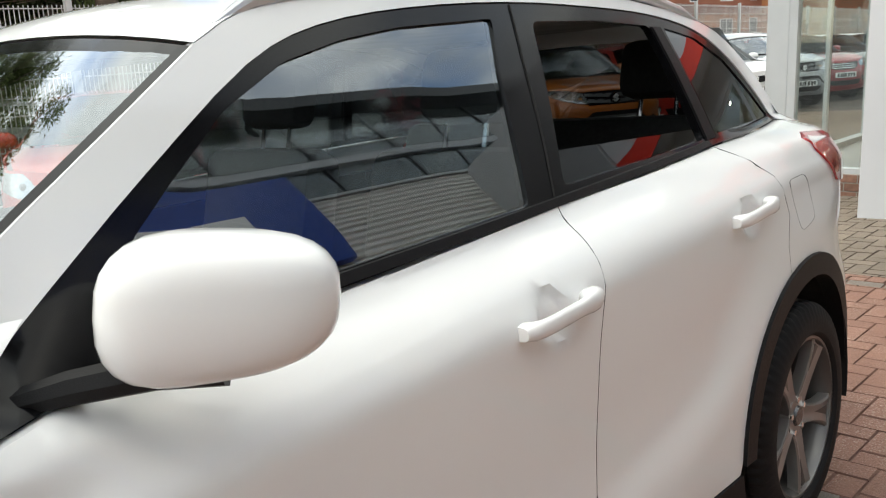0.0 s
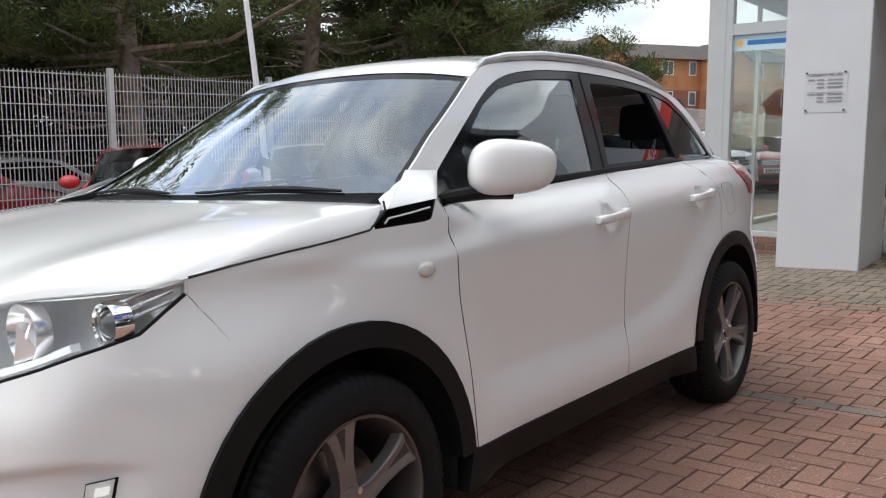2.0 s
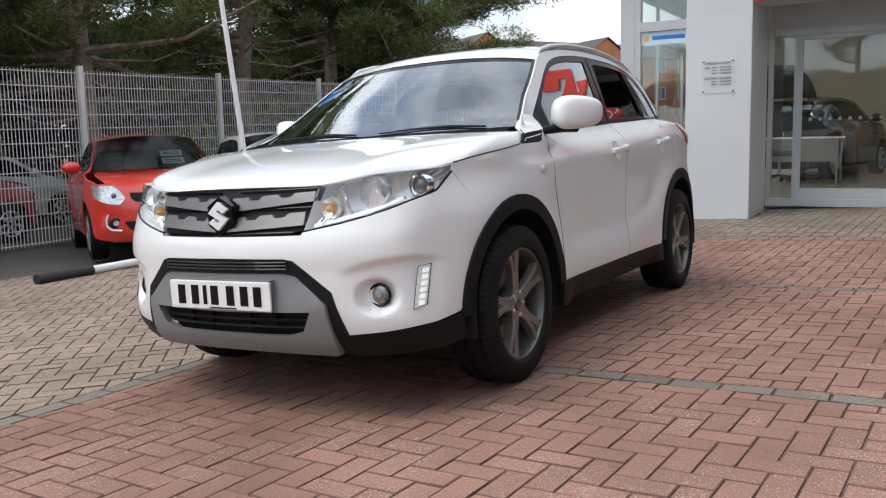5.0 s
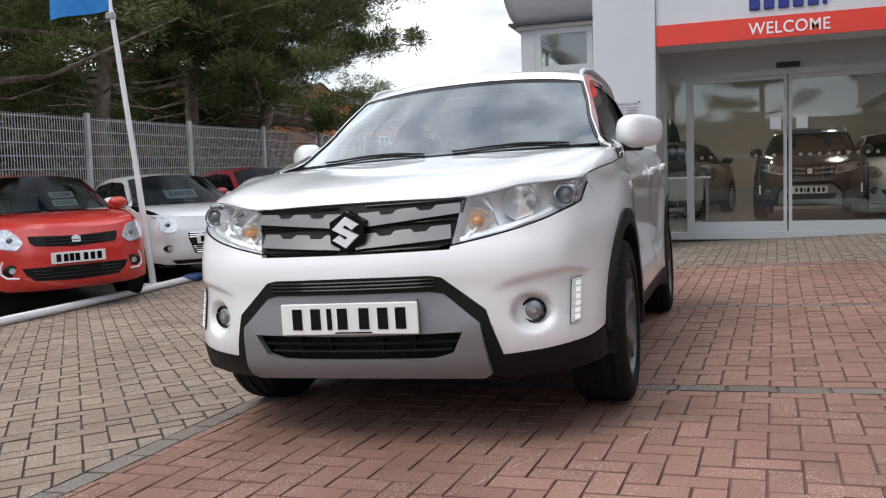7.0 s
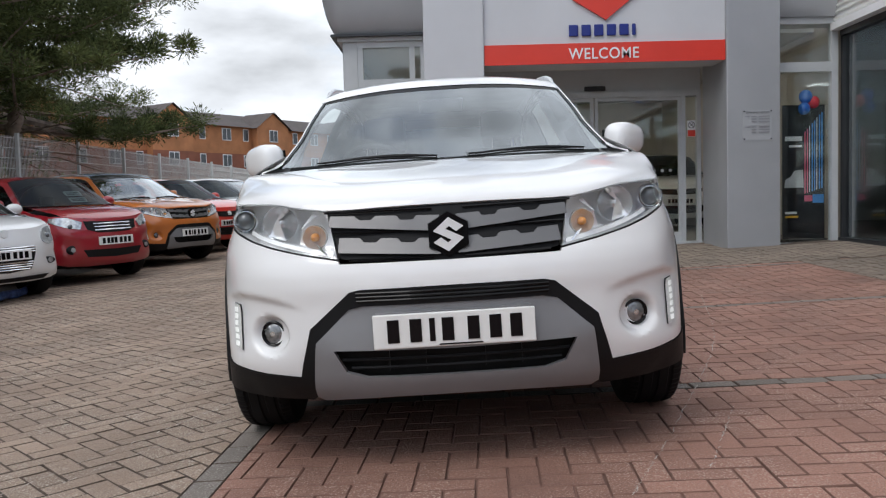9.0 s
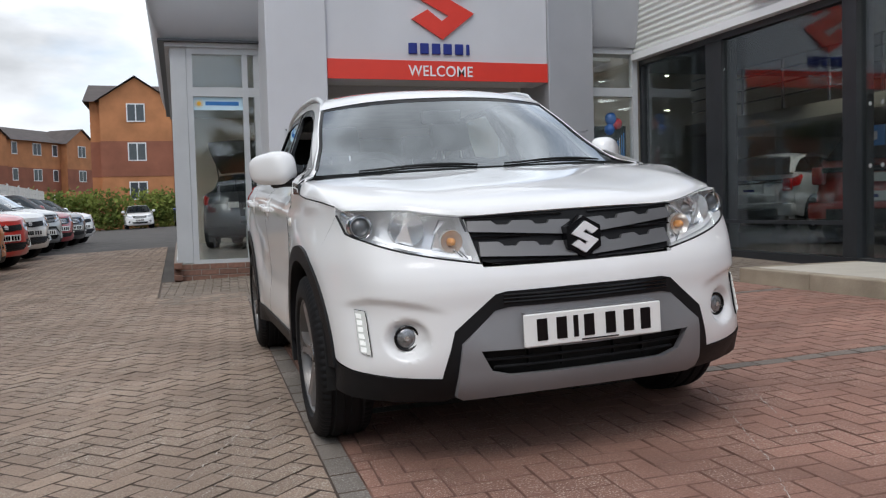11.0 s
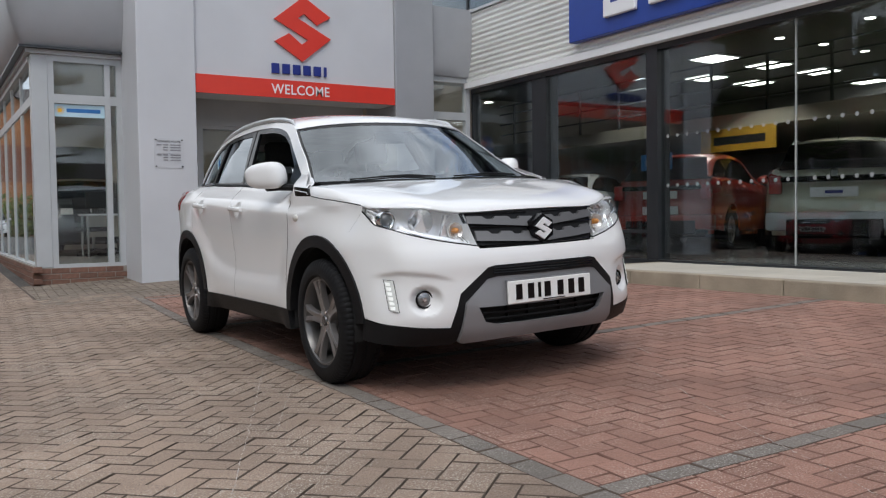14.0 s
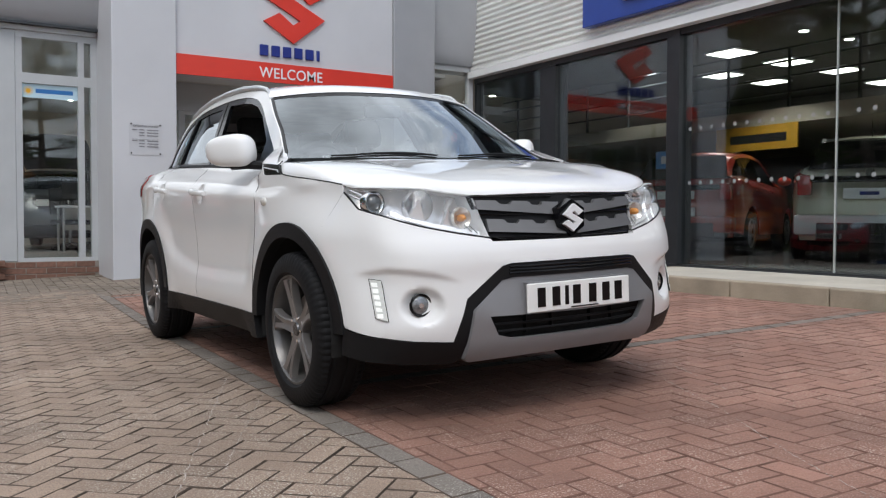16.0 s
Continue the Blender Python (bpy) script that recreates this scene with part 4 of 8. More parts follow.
def house(name, origin, direction, length, floors, bays, label, depth=9.0):
    """Brick flats: storeys of windows, gabled bays and a tiled roof."""
    a = math.atan2(direction[1], direction[0])
    h = thing(name, label, "apartment building", m=Matrix.Translation(origin) @ Matrix.Rotation(a, 4, "Z"))
    eave = floors * 2.65 - 0.15
    part("wall", boxed(0, 0, 0, length, depth, eave), M_BRICK_O, h)
    part("base_wall", boxed(-0.03, -0.03, -2.5, length + 0.03, depth, 1.2), M_BRICK_D, h)
    part("band_course", boxed(-0.02, -0.02, 2.6, length + 0.02, 0, 5.0 if floors > 2 else 2.9), M_BRICK_D, h, "dark red brick band")
    bm = bmesh.new()
    ridge = eave + 1.7
    v = [bm.verts.new(p) for p in ((-0.4, -0.5, eave - 0.1), (length + 0.4, -0.5, eave - 0.1), (length + 0.4, depth / 2, ridge), (-0.4, depth / 2, ridge), (-0.4, depth + 0.5, eave - 0.1), (length + 0.4, depth + 0.5, eave - 0.1))]
    bm.faces.new((v[0], v[1], v[2], v[3]))
    bm.faces.new((v[3], v[2], v[5], v[4]))
    bm.faces.new((v[0], v[3], v[4]))
    bm.faces.new((v[1], v[5], v[2]))
    part("roof", bm, M_ROOF, h)
    win = mat("white window frame", (0.75, 0.76, 0.77), 0.4)
    pg = mat("dark house pane", (0.06, 0.07, 0.08), 0.08)

    def window(x, y, z, w=1.2):
        wd = part("window", boxed(x - w / 2, y - 0.06, z, x + w / 2, y - 0.005, z + 1.25), win, h)
        m = 2 if w > 0.8 else 1
        for i in range(m):
            x0 = x - w / 2 + 0.08 + i * (w - 0.08) / m
            part("pane", boxed(x0, y - 0.068, z + 0.08, x0 + (w - 0.08) / m - 0.08, y - 0.061, z + 1.17), pg, wd)
    x = 3.0
    k = 0
    while x < length - 2:
        if k % bays == 0 and x > 2.9:
            bx = part("bay", boxed(x - 2.3, -0.9, -2.4, x + 2.3, 0, eave), M_BRICK_O, h)
            part("bay_base", boxed(x - 2.33, -0.93, 2.6, x + 2.33, -0.9, 5.0 if floors > 2 else 2.9), M_BRICK_D, bx)
            bm = bmesh.new()
            ap = eave + 1.5
            q = [bm.verts.new(p) for p in ((x - 2.3, -0.9, eave), (x + 2.3, -0.9, eave), (x, -0.9, ap))]
            bm.faces.new(q)
            part("gable", bm, M_BRICK_O, bx)
            bm = bmesh.new()
            q = [bm.verts.new(p) for p in ((x - 2.6, -1.15, eave - 0.15), (x, -1.15, ap + 0.12), (x + 2.6, -1.15, eave - 0.15), (x - 2.6, 3.2, eave - 0.15), (x, 3.2, ap + 0.12), (x + 2.6, 3.2, eave - 0.15))]
            bm.faces.new((q[0], q[1], q[4], q[3]))
            bm.faces.new((q[1], q[2], q[5], q[4]))
            part("gable_roof", bm, M_ROOF, bx)
            for fl in range(floors):
                window(x, -0.9, fl * 2.65 + 1.0)
            part("downpipe", boxed(x + 2.5, -0.1, 0, x + 2.6, 0, eave), M_DARK, h)
            x += 4.2
        else:
            for fl in range(floors):
                window(x, 0, fl * 2.65 + 1.0, 0.75 if k % 2 else 1.2)
            x += 3.1 if k % 2 else 2.6
        k += 1
    return h


house("apartment_building", (-42, 50.5, 1.1), (16, 24.6), 62, 3, 4, "orange brick flats with dark tiled roof and white windows")
house("apartment_building", (-6.9, 58, 1.0), (1, 0.0), 30, 3, 4, "orange brick flats beyond the showroom side")


def leaf_cloud(name, clumps, material, parent, size=0.16, per=26, spread=0.34, flat=0.7, seed=1, needle=False):
    """Crown of small leaf blades gathered in loose clumps."""
    rng = np.random.RandomState(seed)
    c = np.asarray(clumps)
    idx = np.repeat(np.arange(len(c)), per)
    n = len(idx)
    base = c[idx, :3] + rng.normal(0, 1, (n, 3)) * (c[idx, 3:4] * spread) * np.array([1, 1, flat])
    d = rng.normal(0, 1, (n, 3))
    if needle:
        d = d * 0.35 + (base - c[idx, :3]) / (c[idx, 3:4] * spread) * 0.8
        d[:, 2] += 0.35
    else:
        d[:, 2] = np.abs(d[:, 2]) * 0.7 + 0.1
    d /= np.linalg.norm(d, axis=1)[:, None]
    s = np.cross(d, rng.normal(0, 1, (n, 3)))
    s /= np.linalg.norm(s, axis=1)[:, None]
    L = size * rng.uniform(0.6, 1.5, (n, 1))
    w = L * (0.075 if needle else 0.24)
    v = np.stack([base - s * w, base + d * L * 0.55 - s * w * 1.2, base + d * L, base + d * L * 0.5 + s * w * 1.2], 1).reshape(-1, 3)
    me = bpy.data.meshes.new(name)
    me.from_pydata(v.tolist(), [], [(4 * i, 4 * i + 1, 4 * i + 2, 4 * i + 3) for i in range(n)])
    me.materials.append(material)
    o = new(name, me)
    o.parent = parent
    return o


def pine(x, y, h, spread, low, seed, n=34, per=60, lean=(0, 0)):
    """A pine: bent trunk, limbs and clumped needles."""
    rng = random.Random(seed)
    z = ground_z(x, y)
    t = thing("pine_tree", "tall dark green pine with rough brown trunk behind fence", "tree", "pines", m=Matrix.Translation((x, y, z - 0.1)))
    bm = bmesh.new()
    trunk = [Vector((lean[0] * (k / 8) ** 1.4 * h + rng.uniform(-0.12, 0.12) * (k > 0), lean[1] * (k / 8) ** 1.4 * h + rng.uniform(-0.12, 0.12) * (k > 0), h * k / 8)) for k in range(9)]
    r0 = 0.11 + 0.011 * h
    tube(bm, trunk, [r0 * (1 - 0.85 * k / 8) for k in range(9)], 10)
    part("trunk", bm, M_BARK, t, smooth=True, angle=60)
    clumps = []
    bl = bmesh.new()
    for k in range(n):
        f = rng.uniform(low / h, 0.97)
        p = trunk[min(7, int(f * 8))].lerp(trunk[min(8, int(f * 8) + 1)], f * 8 % 1)
        a = rng.uniform(0, 2 * math.pi)
        reach = spread * (0.35 + 0.65 * rng.random()) * (1.12 - 0.85 * max(0, (f - 0.35) / 0.65) ** 1.3)
        tip = p + Vector((math.cos(a) * reach, math.sin(a) * reach, reach * rng.uniform(-0.05, 0.32)))
        mid = p.lerp(tip, 0.5) + Vector((0, 0, -0.08 * reach))
        tube(bl, [p, mid, tip], [0.045 + 0.012 * reach, 0.035, 0.012], 5, cap=False)
        for q in range(10 + int(reach * 3.0)):
            u = rng.uniform(0.3, 1.03)
            c = p.lerp(mid, min(1, u * 2)) if u < 0.5 else mid.lerp(tip, (u - 0.5) * 2)
            side = Vector((-math.sin(a), math.cos(a), 0)) * rng.uniform(-0.45, 0.45) * reach * u * 0.8
            clumps.append((*(c + side + Vector((0, 0, rng.uniform(-0.08, 0.3)))), rng.uniform(0.5, 1.0)))
    # bare dead twigs below the crown
    for k in range(26 if per > 100 else 0):
        f = rng.uniform(0.18, 0.5)
        p = trunk[int(f * 8)].lerp(trunk[int(f * 8) + 1], f * 8 % 1)
        a = rng.uniform(0, 2 * math.pi)
        r = rng.uniform(0.8, 2.4)
        mid = p + Vector((math.cos(a) * r * 0.5, math.sin(a) * r * 0.5, rng.uniform(-0.3, 0.25)))
        tip = p + Vector((math.cos(a + 0.3) * r, math.sin(a + 0.3) * r, rng.uniform(-0.6, 0.6)))
        tube(bl, [p, mid, tip], [0.028, 0.018, 0.006], 4, cap=False)
        tube(bl, [mid, mid.lerp(tip, 0.6) + Vector((rng.uniform(-0.4, 0.4), rng.uniform(-0.4, 0.4), rng.uniform(-0.3, 0.4)))], [0.012, 0.004], 4, cap=False)
    part("branchwork", bl, M_BARK, t)
    leaf_cloud("crown", clumps, M_NEEDLE, t, 0.11 if per > 100 else 0.18, per, 0.15, 0.66, seed, True)
    return t


def build_trees():
    for i, (x, y, h, s, low, lean) in enumerate((
            (-10.5, 5.3, 11, 4.2, 3.0, (0.02, 0.0)), (-10.6, 9.4, 12, 4.2, 3.1, (0.0, 0.03)), (-10.6, 12.5, 11, 4.0, 3.2, (0.03, 0)),
            (-9.6, 14.0, 12, 4.9, 2.9, (0.045, 0)), (-12.2, 0.2, 10, 4.2, 2.6, (-0.02, 0.03)), (-11.2, -1.4, 11, 4.2, 3.0, (0.02, 0)),
            (-12.5, 18.5, 12, 4.5, 3.0, (0, 0)), (-15, 6.5, 9, 5.0, 1.4, (0, 0)), (-15.5, 11, 9, 5.0, 1.4, (0, 0)), (-15, 2.0, 9, 5.0, 1.4, (0, 0)), (-15.5, -3, 9, 5.0, 1.4, (0, 0)), (-16, 16, 9, 5.0, 1.4, (0, 0)), (-19, 9, 10, 5.0, 1.2, (0, 0)), (-19, 3, 10, 5.0, 1.2, (0, 0)), (-19, 14.5, 10, 5.0, 1.2, (0, 0)))):
        pine(x, y, h * 0.88, s, low, 11 + i, n=46 if x > -14 else 20, per=230 if y == 14.0 else 130 if x > -14 else 40, lean=lean)
    rng = random.Random(5)
    for i in range(16):
        x, y = -9.9 - rng.random() * 1.6, -6 + i * 1.75
        if -0.2 < y < 5.2:
            continue
        z = ground_z(x, y)
        t = thing("shrub", "yellow-green shrub growing behind the fence", "shrub", "shrubs", m=Matrix.Translation((x, y, z)))
        hh = rng.uniform(0.9, 2.0)
        for k in range(4):
            part("stem", tube(bmesh.new(), [(0, 0, -0.1), (rng.uniform(-0.3, 0.3), rng.uniform(-0.4, 0.4), hh * 0.7)], [0.03, 0.01], 5), M_BARK, t)
        cl = [(rng.gauss(0, 0.4), rng.gauss(0, 0.6), abs(rng.gauss(0.5, 0.3)) * hh, 0.6) for _ in range(40)]
        leaf_cloud("leaves", cl, M_BUSH, t, 0.11, 34, 0.4, 0.8, 40 + i)


build_trees()


def build_undergrowth():
    """Uncountable bushes and low boughs that close the view behind the fence."""
    u = thing("undergrowth", "dense dark green undergrowth beneath the pines", "undergrowth", kind="stuff")
    rng = random.Random(77)
    cl = []
    for i in range(1700):
        y = rng.uniform(-16, 25)
        x = -14.5 - rng.random() * 3.2
        top = 4.3 + 0.6 * math.sin(y * 0.9) + 0.4 * math.sin(y * 2.3 + 1)
        if y > 21:
            top *= max(0.3, 1 - (y - 21) * 0.2)
        cl.append((x, y, ground_z(x, y) + rng.random() ** 0.8 * top, rng.uniform(0.7, 1.1)))
    leaf_cloud("foliage", cl, leafy("undergrowth leaves", (0.085, 0.095, 0.045), (0.035, 0.042, 0.024), 0.5), u, 0.17, 78, 0.42, 0.8, 7)


build_undergrowth()
hd = thing("hedge", "low clipped green hedge before the far flats", "hedge", kind="stuff")
_r = random.Random(9)
leaf_cloud("foliage", [(_r.uniform(-12, 9), 53.5 + _r.uniform(-0.5, 0.5), 0.2 + _r.random() * 1.9, 0.9) for _ in range(420)], M_BUSH, hd, 0.26, 40, 0.4, 0.8, 3)


# far side of the road, behind the camera: seen only as mirror images in the glass
for px, py, ph in ((20, -40, 6.4), (26, -43, 7.4), (33, -46, 7.0)):
    pine(px, py, ph, 3.6, 1.2, int(px), n=26, per=70)
house("terrace_house", (17, -64, -0.3), (-1, 0.0), 40, 2, 3, "brick terrace across the road with tiled roof")
for i, (x, y, h) in enumerate(((-7, -26, 9), (3, -27, 10), (9, -25, 8), (-14, -22, 10), (-1.5, -29, 9))):
    pine(x, y, h, 3.8, 1.8, 60 + i, n=30, per=34)

# ---- the white car ----
def lerp_table(tab, z):
    """Monotone cubic through a table, so that the skin has no ripples."""
    n = len(tab)
    if z <= tab[0][0]:
        return tab[0][1]
    if z >= tab[-1][0]:
        return tab[-1][1]
    k = next(i for i in range(n - 1) if z <= tab[i + 1][0])

    def slope(i):
        return (tab[i + 1][1] - tab[i][1]) / (tab[i + 1][0] - tab[i][0])

    def tangent(i):
        if i == 0 or i == n - 1:
            return slope(0 if i == 0 else n - 2)
        a, b = slope(i - 1), slope(i)
        return 0.0 if a * b <= 0 else 2 * a * b / (a + b)
    (a, p), (b, q) = tab[k], tab[k + 1]
    h = b - a
    t = (z - a) / h
    return (1 + 2 * t) * (1 - t) ** 2 * p + t * (1 - t) ** 2 * h * tangent(k) + t * t * (3 - 2 * t) * q + t * t * (t - 1) * h * tangent(k + 1)


def smooth(a, b, t):
    t = max(0.0, min(1.0, (t - a) / (b - a)))
    return t * t * (3 - 2 * t)


PLAN = curve2([(0, -2.088), (0.2, -2.078), (0.4, -2.043), (0.55, -2.000), (0.66, -1.948), (0.737, -1.888), (0.792, -1.805), (0.827, -1.695), (0.851, -1.555), (0.866, -1.40), (0.875, -1.2),
               (0.872, -0.9), (0.870, -0.4), (0.872, 0.3), (0.874, 0.9), (0.872, 1.25), (0.857, 1.5), (0.83, 1.7), (0.78, 1.85), (0.69, 1.95), (0.5, 2.03), (0.25, 2.07), (0, 2.08)], 8)
ARC = [0.0]
for _p, _q in zip(PLAN, PLAN[1:]):
    ARC.append(ARC[-1] + math.hypot(_q[0] - _p[0], _q[1] - _p[1]))
SIDE_TOP = [(0.22, -0.06), (0.30, -0.022), (0.36, -0.003), (0.42, 0.002), (0.47, -0.003), (0.53, -0.016), (0.556, -0.020), (0.62, -0.0205), (0.80, -0.013), (0.90, -0.009), (0.945, -0.008), (0.96, -0.012), (0.985, -0.026), (1.03, -0.068), (1.08, -0.12)]
SWAGE = [(-1.0, 0.0), (0.15, 0.0), (0.48, 0.045), (0.79, 0.125), (1.0, 0.18)]
FRONT_TOP = [(0.22, -0.12), (0.27, -0.06), (0.34, -0.018), (0.45, 0.0), (0.56, 0.0), (0.62, 0.004), (0.66, 0.0), (0.70, -0.012), (0.74, -0.032), (0.80, -0.055), (0.88, -0.085), (0.94, -0.13), (1.0, -0.22)]


def plan_at(u):
    lo, hi = 0, len(ARC) - 1
    while hi - lo > 1:
        m = (lo + hi) // 2
        if ARC[m] <= u:
            lo = m
        else:
            hi = m
    t = (u - ARC[lo]) / (ARC[hi] - ARC[lo])
    p, q = Vector(PLAN[lo]), Vector(PLAN[hi])

    def nrm(i):
        a, b = PLAN[max(0, i - 1)], PLAN[min(len(PLAN) - 1, i + 1)]
        d = Vector((b[0] - a[0], b[1] - a[1])).normalized()
        return Vector((d.y, -d.x))
    return p.lerp(q, t), nrm(lo).lerp(nrm(hi), t).normalized()


def ux(x):
    """Length along the outline at half width x on the front."""
    x = abs(x)
    for i in range(len(PLAN) - 1):
        if PLAN[i][0] <= x <= PLAN[i + 1][0]:
            return ARC[i] + (x - PLAN[i][0]) / (PLAN[i + 1][0] - PLAN[i][0]) * (ARC[i + 1] - ARC[i])
    return ARC[-1]


def uy(y):
    """Length along the outline at station y on the side."""
    for i in range(len(PLAN) - 1):
        if PLAN[i][1] <= y <= PLAN[i + 1][1]:
            return ARC[i] + (y - PLAN[i][1]) / (PLAN[i + 1][1] - PLAN[i][1]) * (ARC[i + 1] - ARC[i])
    return ARC[-1]


def belt_shift(y):
    """How far the shoulder fold lies above its height amidships."""
    tab = [(-1.15, 0.046), (-0.9, 0.036), (-0.65, -0.028), (0.0, 0.0055), (1.2, 0.0715)]
    if y <= tab[0][0]:
        return tab[0][1]
    for (a, b), (c, d) in zip(tab, tab[1:]):
        if y <= c:
            return b + (d - b) * (y - a) / (c - a)
    return tab[-1][1]


HANDLES = ((0.056, 0.952), (0.872, 0.988))


BROW = [(0.45, 0.550), (0.52, 0.569), (0.584, 0.588), (0.674, 0.605), (0.745, 0.611), (0.80, 0.596), (0.85, 0.58)]


def lerp_lin(tab, z):
    if z <= tab[0][0]:
        return tab[0][1]
    for (a, b), (c, d) in zip(tab, tab[1:]):
        if z <= c:
            return b + (d - b) * (z - a) / (c - a)
    return tab[-1][1]


def skin(u, z, off=0.0):
    """The car's outer skin below the belt, for one side; u along the outline, z up."""
    p, n = plan_at(min(abs(u), ARC[-1] - 1e-6))
    wf, ws = n.y * n.y, n.x * n.x
    y = p.y
    rise = max(-1.0, min(1.2, y))
    ze = z - (0.047 * rise * smooth(0.72, 0.95, z) + lerp_lin(SWAGE, y) * (1 - smooth(0.70, 0.90, z)) * smooth(0.40, 0.5, z)) * smooth(-1.5, -1.0, y)
    ze -= (belt_shift(y) - 0.047 * rise) * smooth(0.95, 1.02, z) * smooth(-1.5, -1.0, y)
    o = wf * lerp_table(FRONT_TOP, z) + ws * lerp_table(SIDE_TOP, ze)
    if y < -1.2 and z < 0.7:
        x = p.x
        d = math.hypot((x - 0.630) / 1.08, z - 0.472)
        o -= 0.034 * (1 - smooth(0.044, 0.074, d))
        brow = lerp_lin(BROW, x)
        o -= 0.015 * smooth(0.47, 0.62, x) * (1 - smooth(brow - 0.014, brow + 0.008, z)) * smooth(0.36, 0.47, z) * (1 - smooth(0.785, 0.825, x))
    if n.x > 0.8:
        for c in (-1.25, 1.25):
            d = math.hypot(y - c, z - 0.345)
            w = 1 - smooth(0.46, 0.68, d)
            o = o * (1 - w) + 0.004 * w * (1 - 4 * max(0, 0.30 - z))
        for hy, hz in HANDLES:
            d = math.hypot((y - hy - 0.004) / 0.050, (z - hz + 0.006) / 0.050)
            o -= 0.017 * (1 - smooth(0.66, 1.02, d))
    q = p + n * (o + off)
    q.x -= 0.045 * smooth(0.72, 0.93, z) * smooth(0.45, 0.75, p.x) * (1 - smooth(-1.6, -0.95, y))
    q.x -= 0.016 * smooth(0.97, 1.06, z) * (1 - smooth(-1.0, -0.65, y))
    return Vector((q.x, q.y, z))


def cabin_x(y, z):
    h = z - 1.06
    return 0.765 - 0.33 * h - 0.20 * h * abs(h) - 0.02 * max(0, -y) - 0.2 * max(0, -y - 0.5) ** 2 + 0.048 * smooth(0.68, 0.98, -y) - 0.10 * max(0, y - 0.6) ** 2


def flank(y, z, off=0.0):
    """Side skin in station and height, from sill to roof edge."""
    low = skin(uy(max(-2.0, min(1.93, y))), min(z, 1.08), off)
    t = smooth(1.02, 1.09, z - belt_shift(y))
    x = low.x * (1 - t) + (cabin_x(y, z) + off) * t
    # the front wing stands nearly upright beside the vent, with a narrow shelf above
    k = smooth(-1.55, -1.25, y) * (1 - smooth(-0.90, -0.80, y)) * smooth(0.91, 0.95, z)
    if k > 0:
        z0 = 1.050 + 0.09 * min(0.21, max(0, y + 1.06))
        k *= max(0.0, 1 - max(0.0, z - z0) / 0.034) ** 3
        x += (0.851 - 0.12 * max(0, z - 0.94) + 0.015 * min(0, y + 1.2) + off - x) * k
    return Vector((x, low.y * (1 - t) + y * t, z))


def inset(poly, d):
    n = len(poly)
    area = sum(a[0] * b[1] - b[0] * a[1] for a, b in zip(poly, poly[1:] + poly[:1]))
    s = 1 if area > 0 else -1
    out = []
    for i, p in enumerate(poly):
        a, b = Vector(poly[i - 1]), Vector(poly[(i + 1) % n])
        p = Vector(p)
        u, v = (p - a), (b - p)
        if u.length < 1e-6 or v.length < 1e-6:
            continue
        n1, n2 = Vector((-u.y, u.x)).normalized(), Vector((-v.y, v.x)).normalized()
        m = (n1 + n2)
        k = m.length_squared
        m = m * (2 / k if k > 0.5 else 2 / 0.5) * 0.5 * (2 if k <= 0.5 else 2) / 2
        out.append(tuple(p + m * d * s))
    return out


def dense2(pts, step):
    out = []
    for a, b in zip(pts, pts[1:]):
        a, b = Vector(a), Vector(b)
        n = max(1, math.ceil((b - a).length / step))
        out += [tuple(a.lerp(b, k / n)) for k in range(n)]
    return out + [tuple(pts[-1])]


def ring_arc(cy, cz, r, a0, a1, n=16):
    return [(cy + r * math.cos(radians(a0 + (a1 - a0) * k / n)), cz + r * math.sin(radians(a0 + (a1 - a0) * k / n))) for k in range(n + 1)]


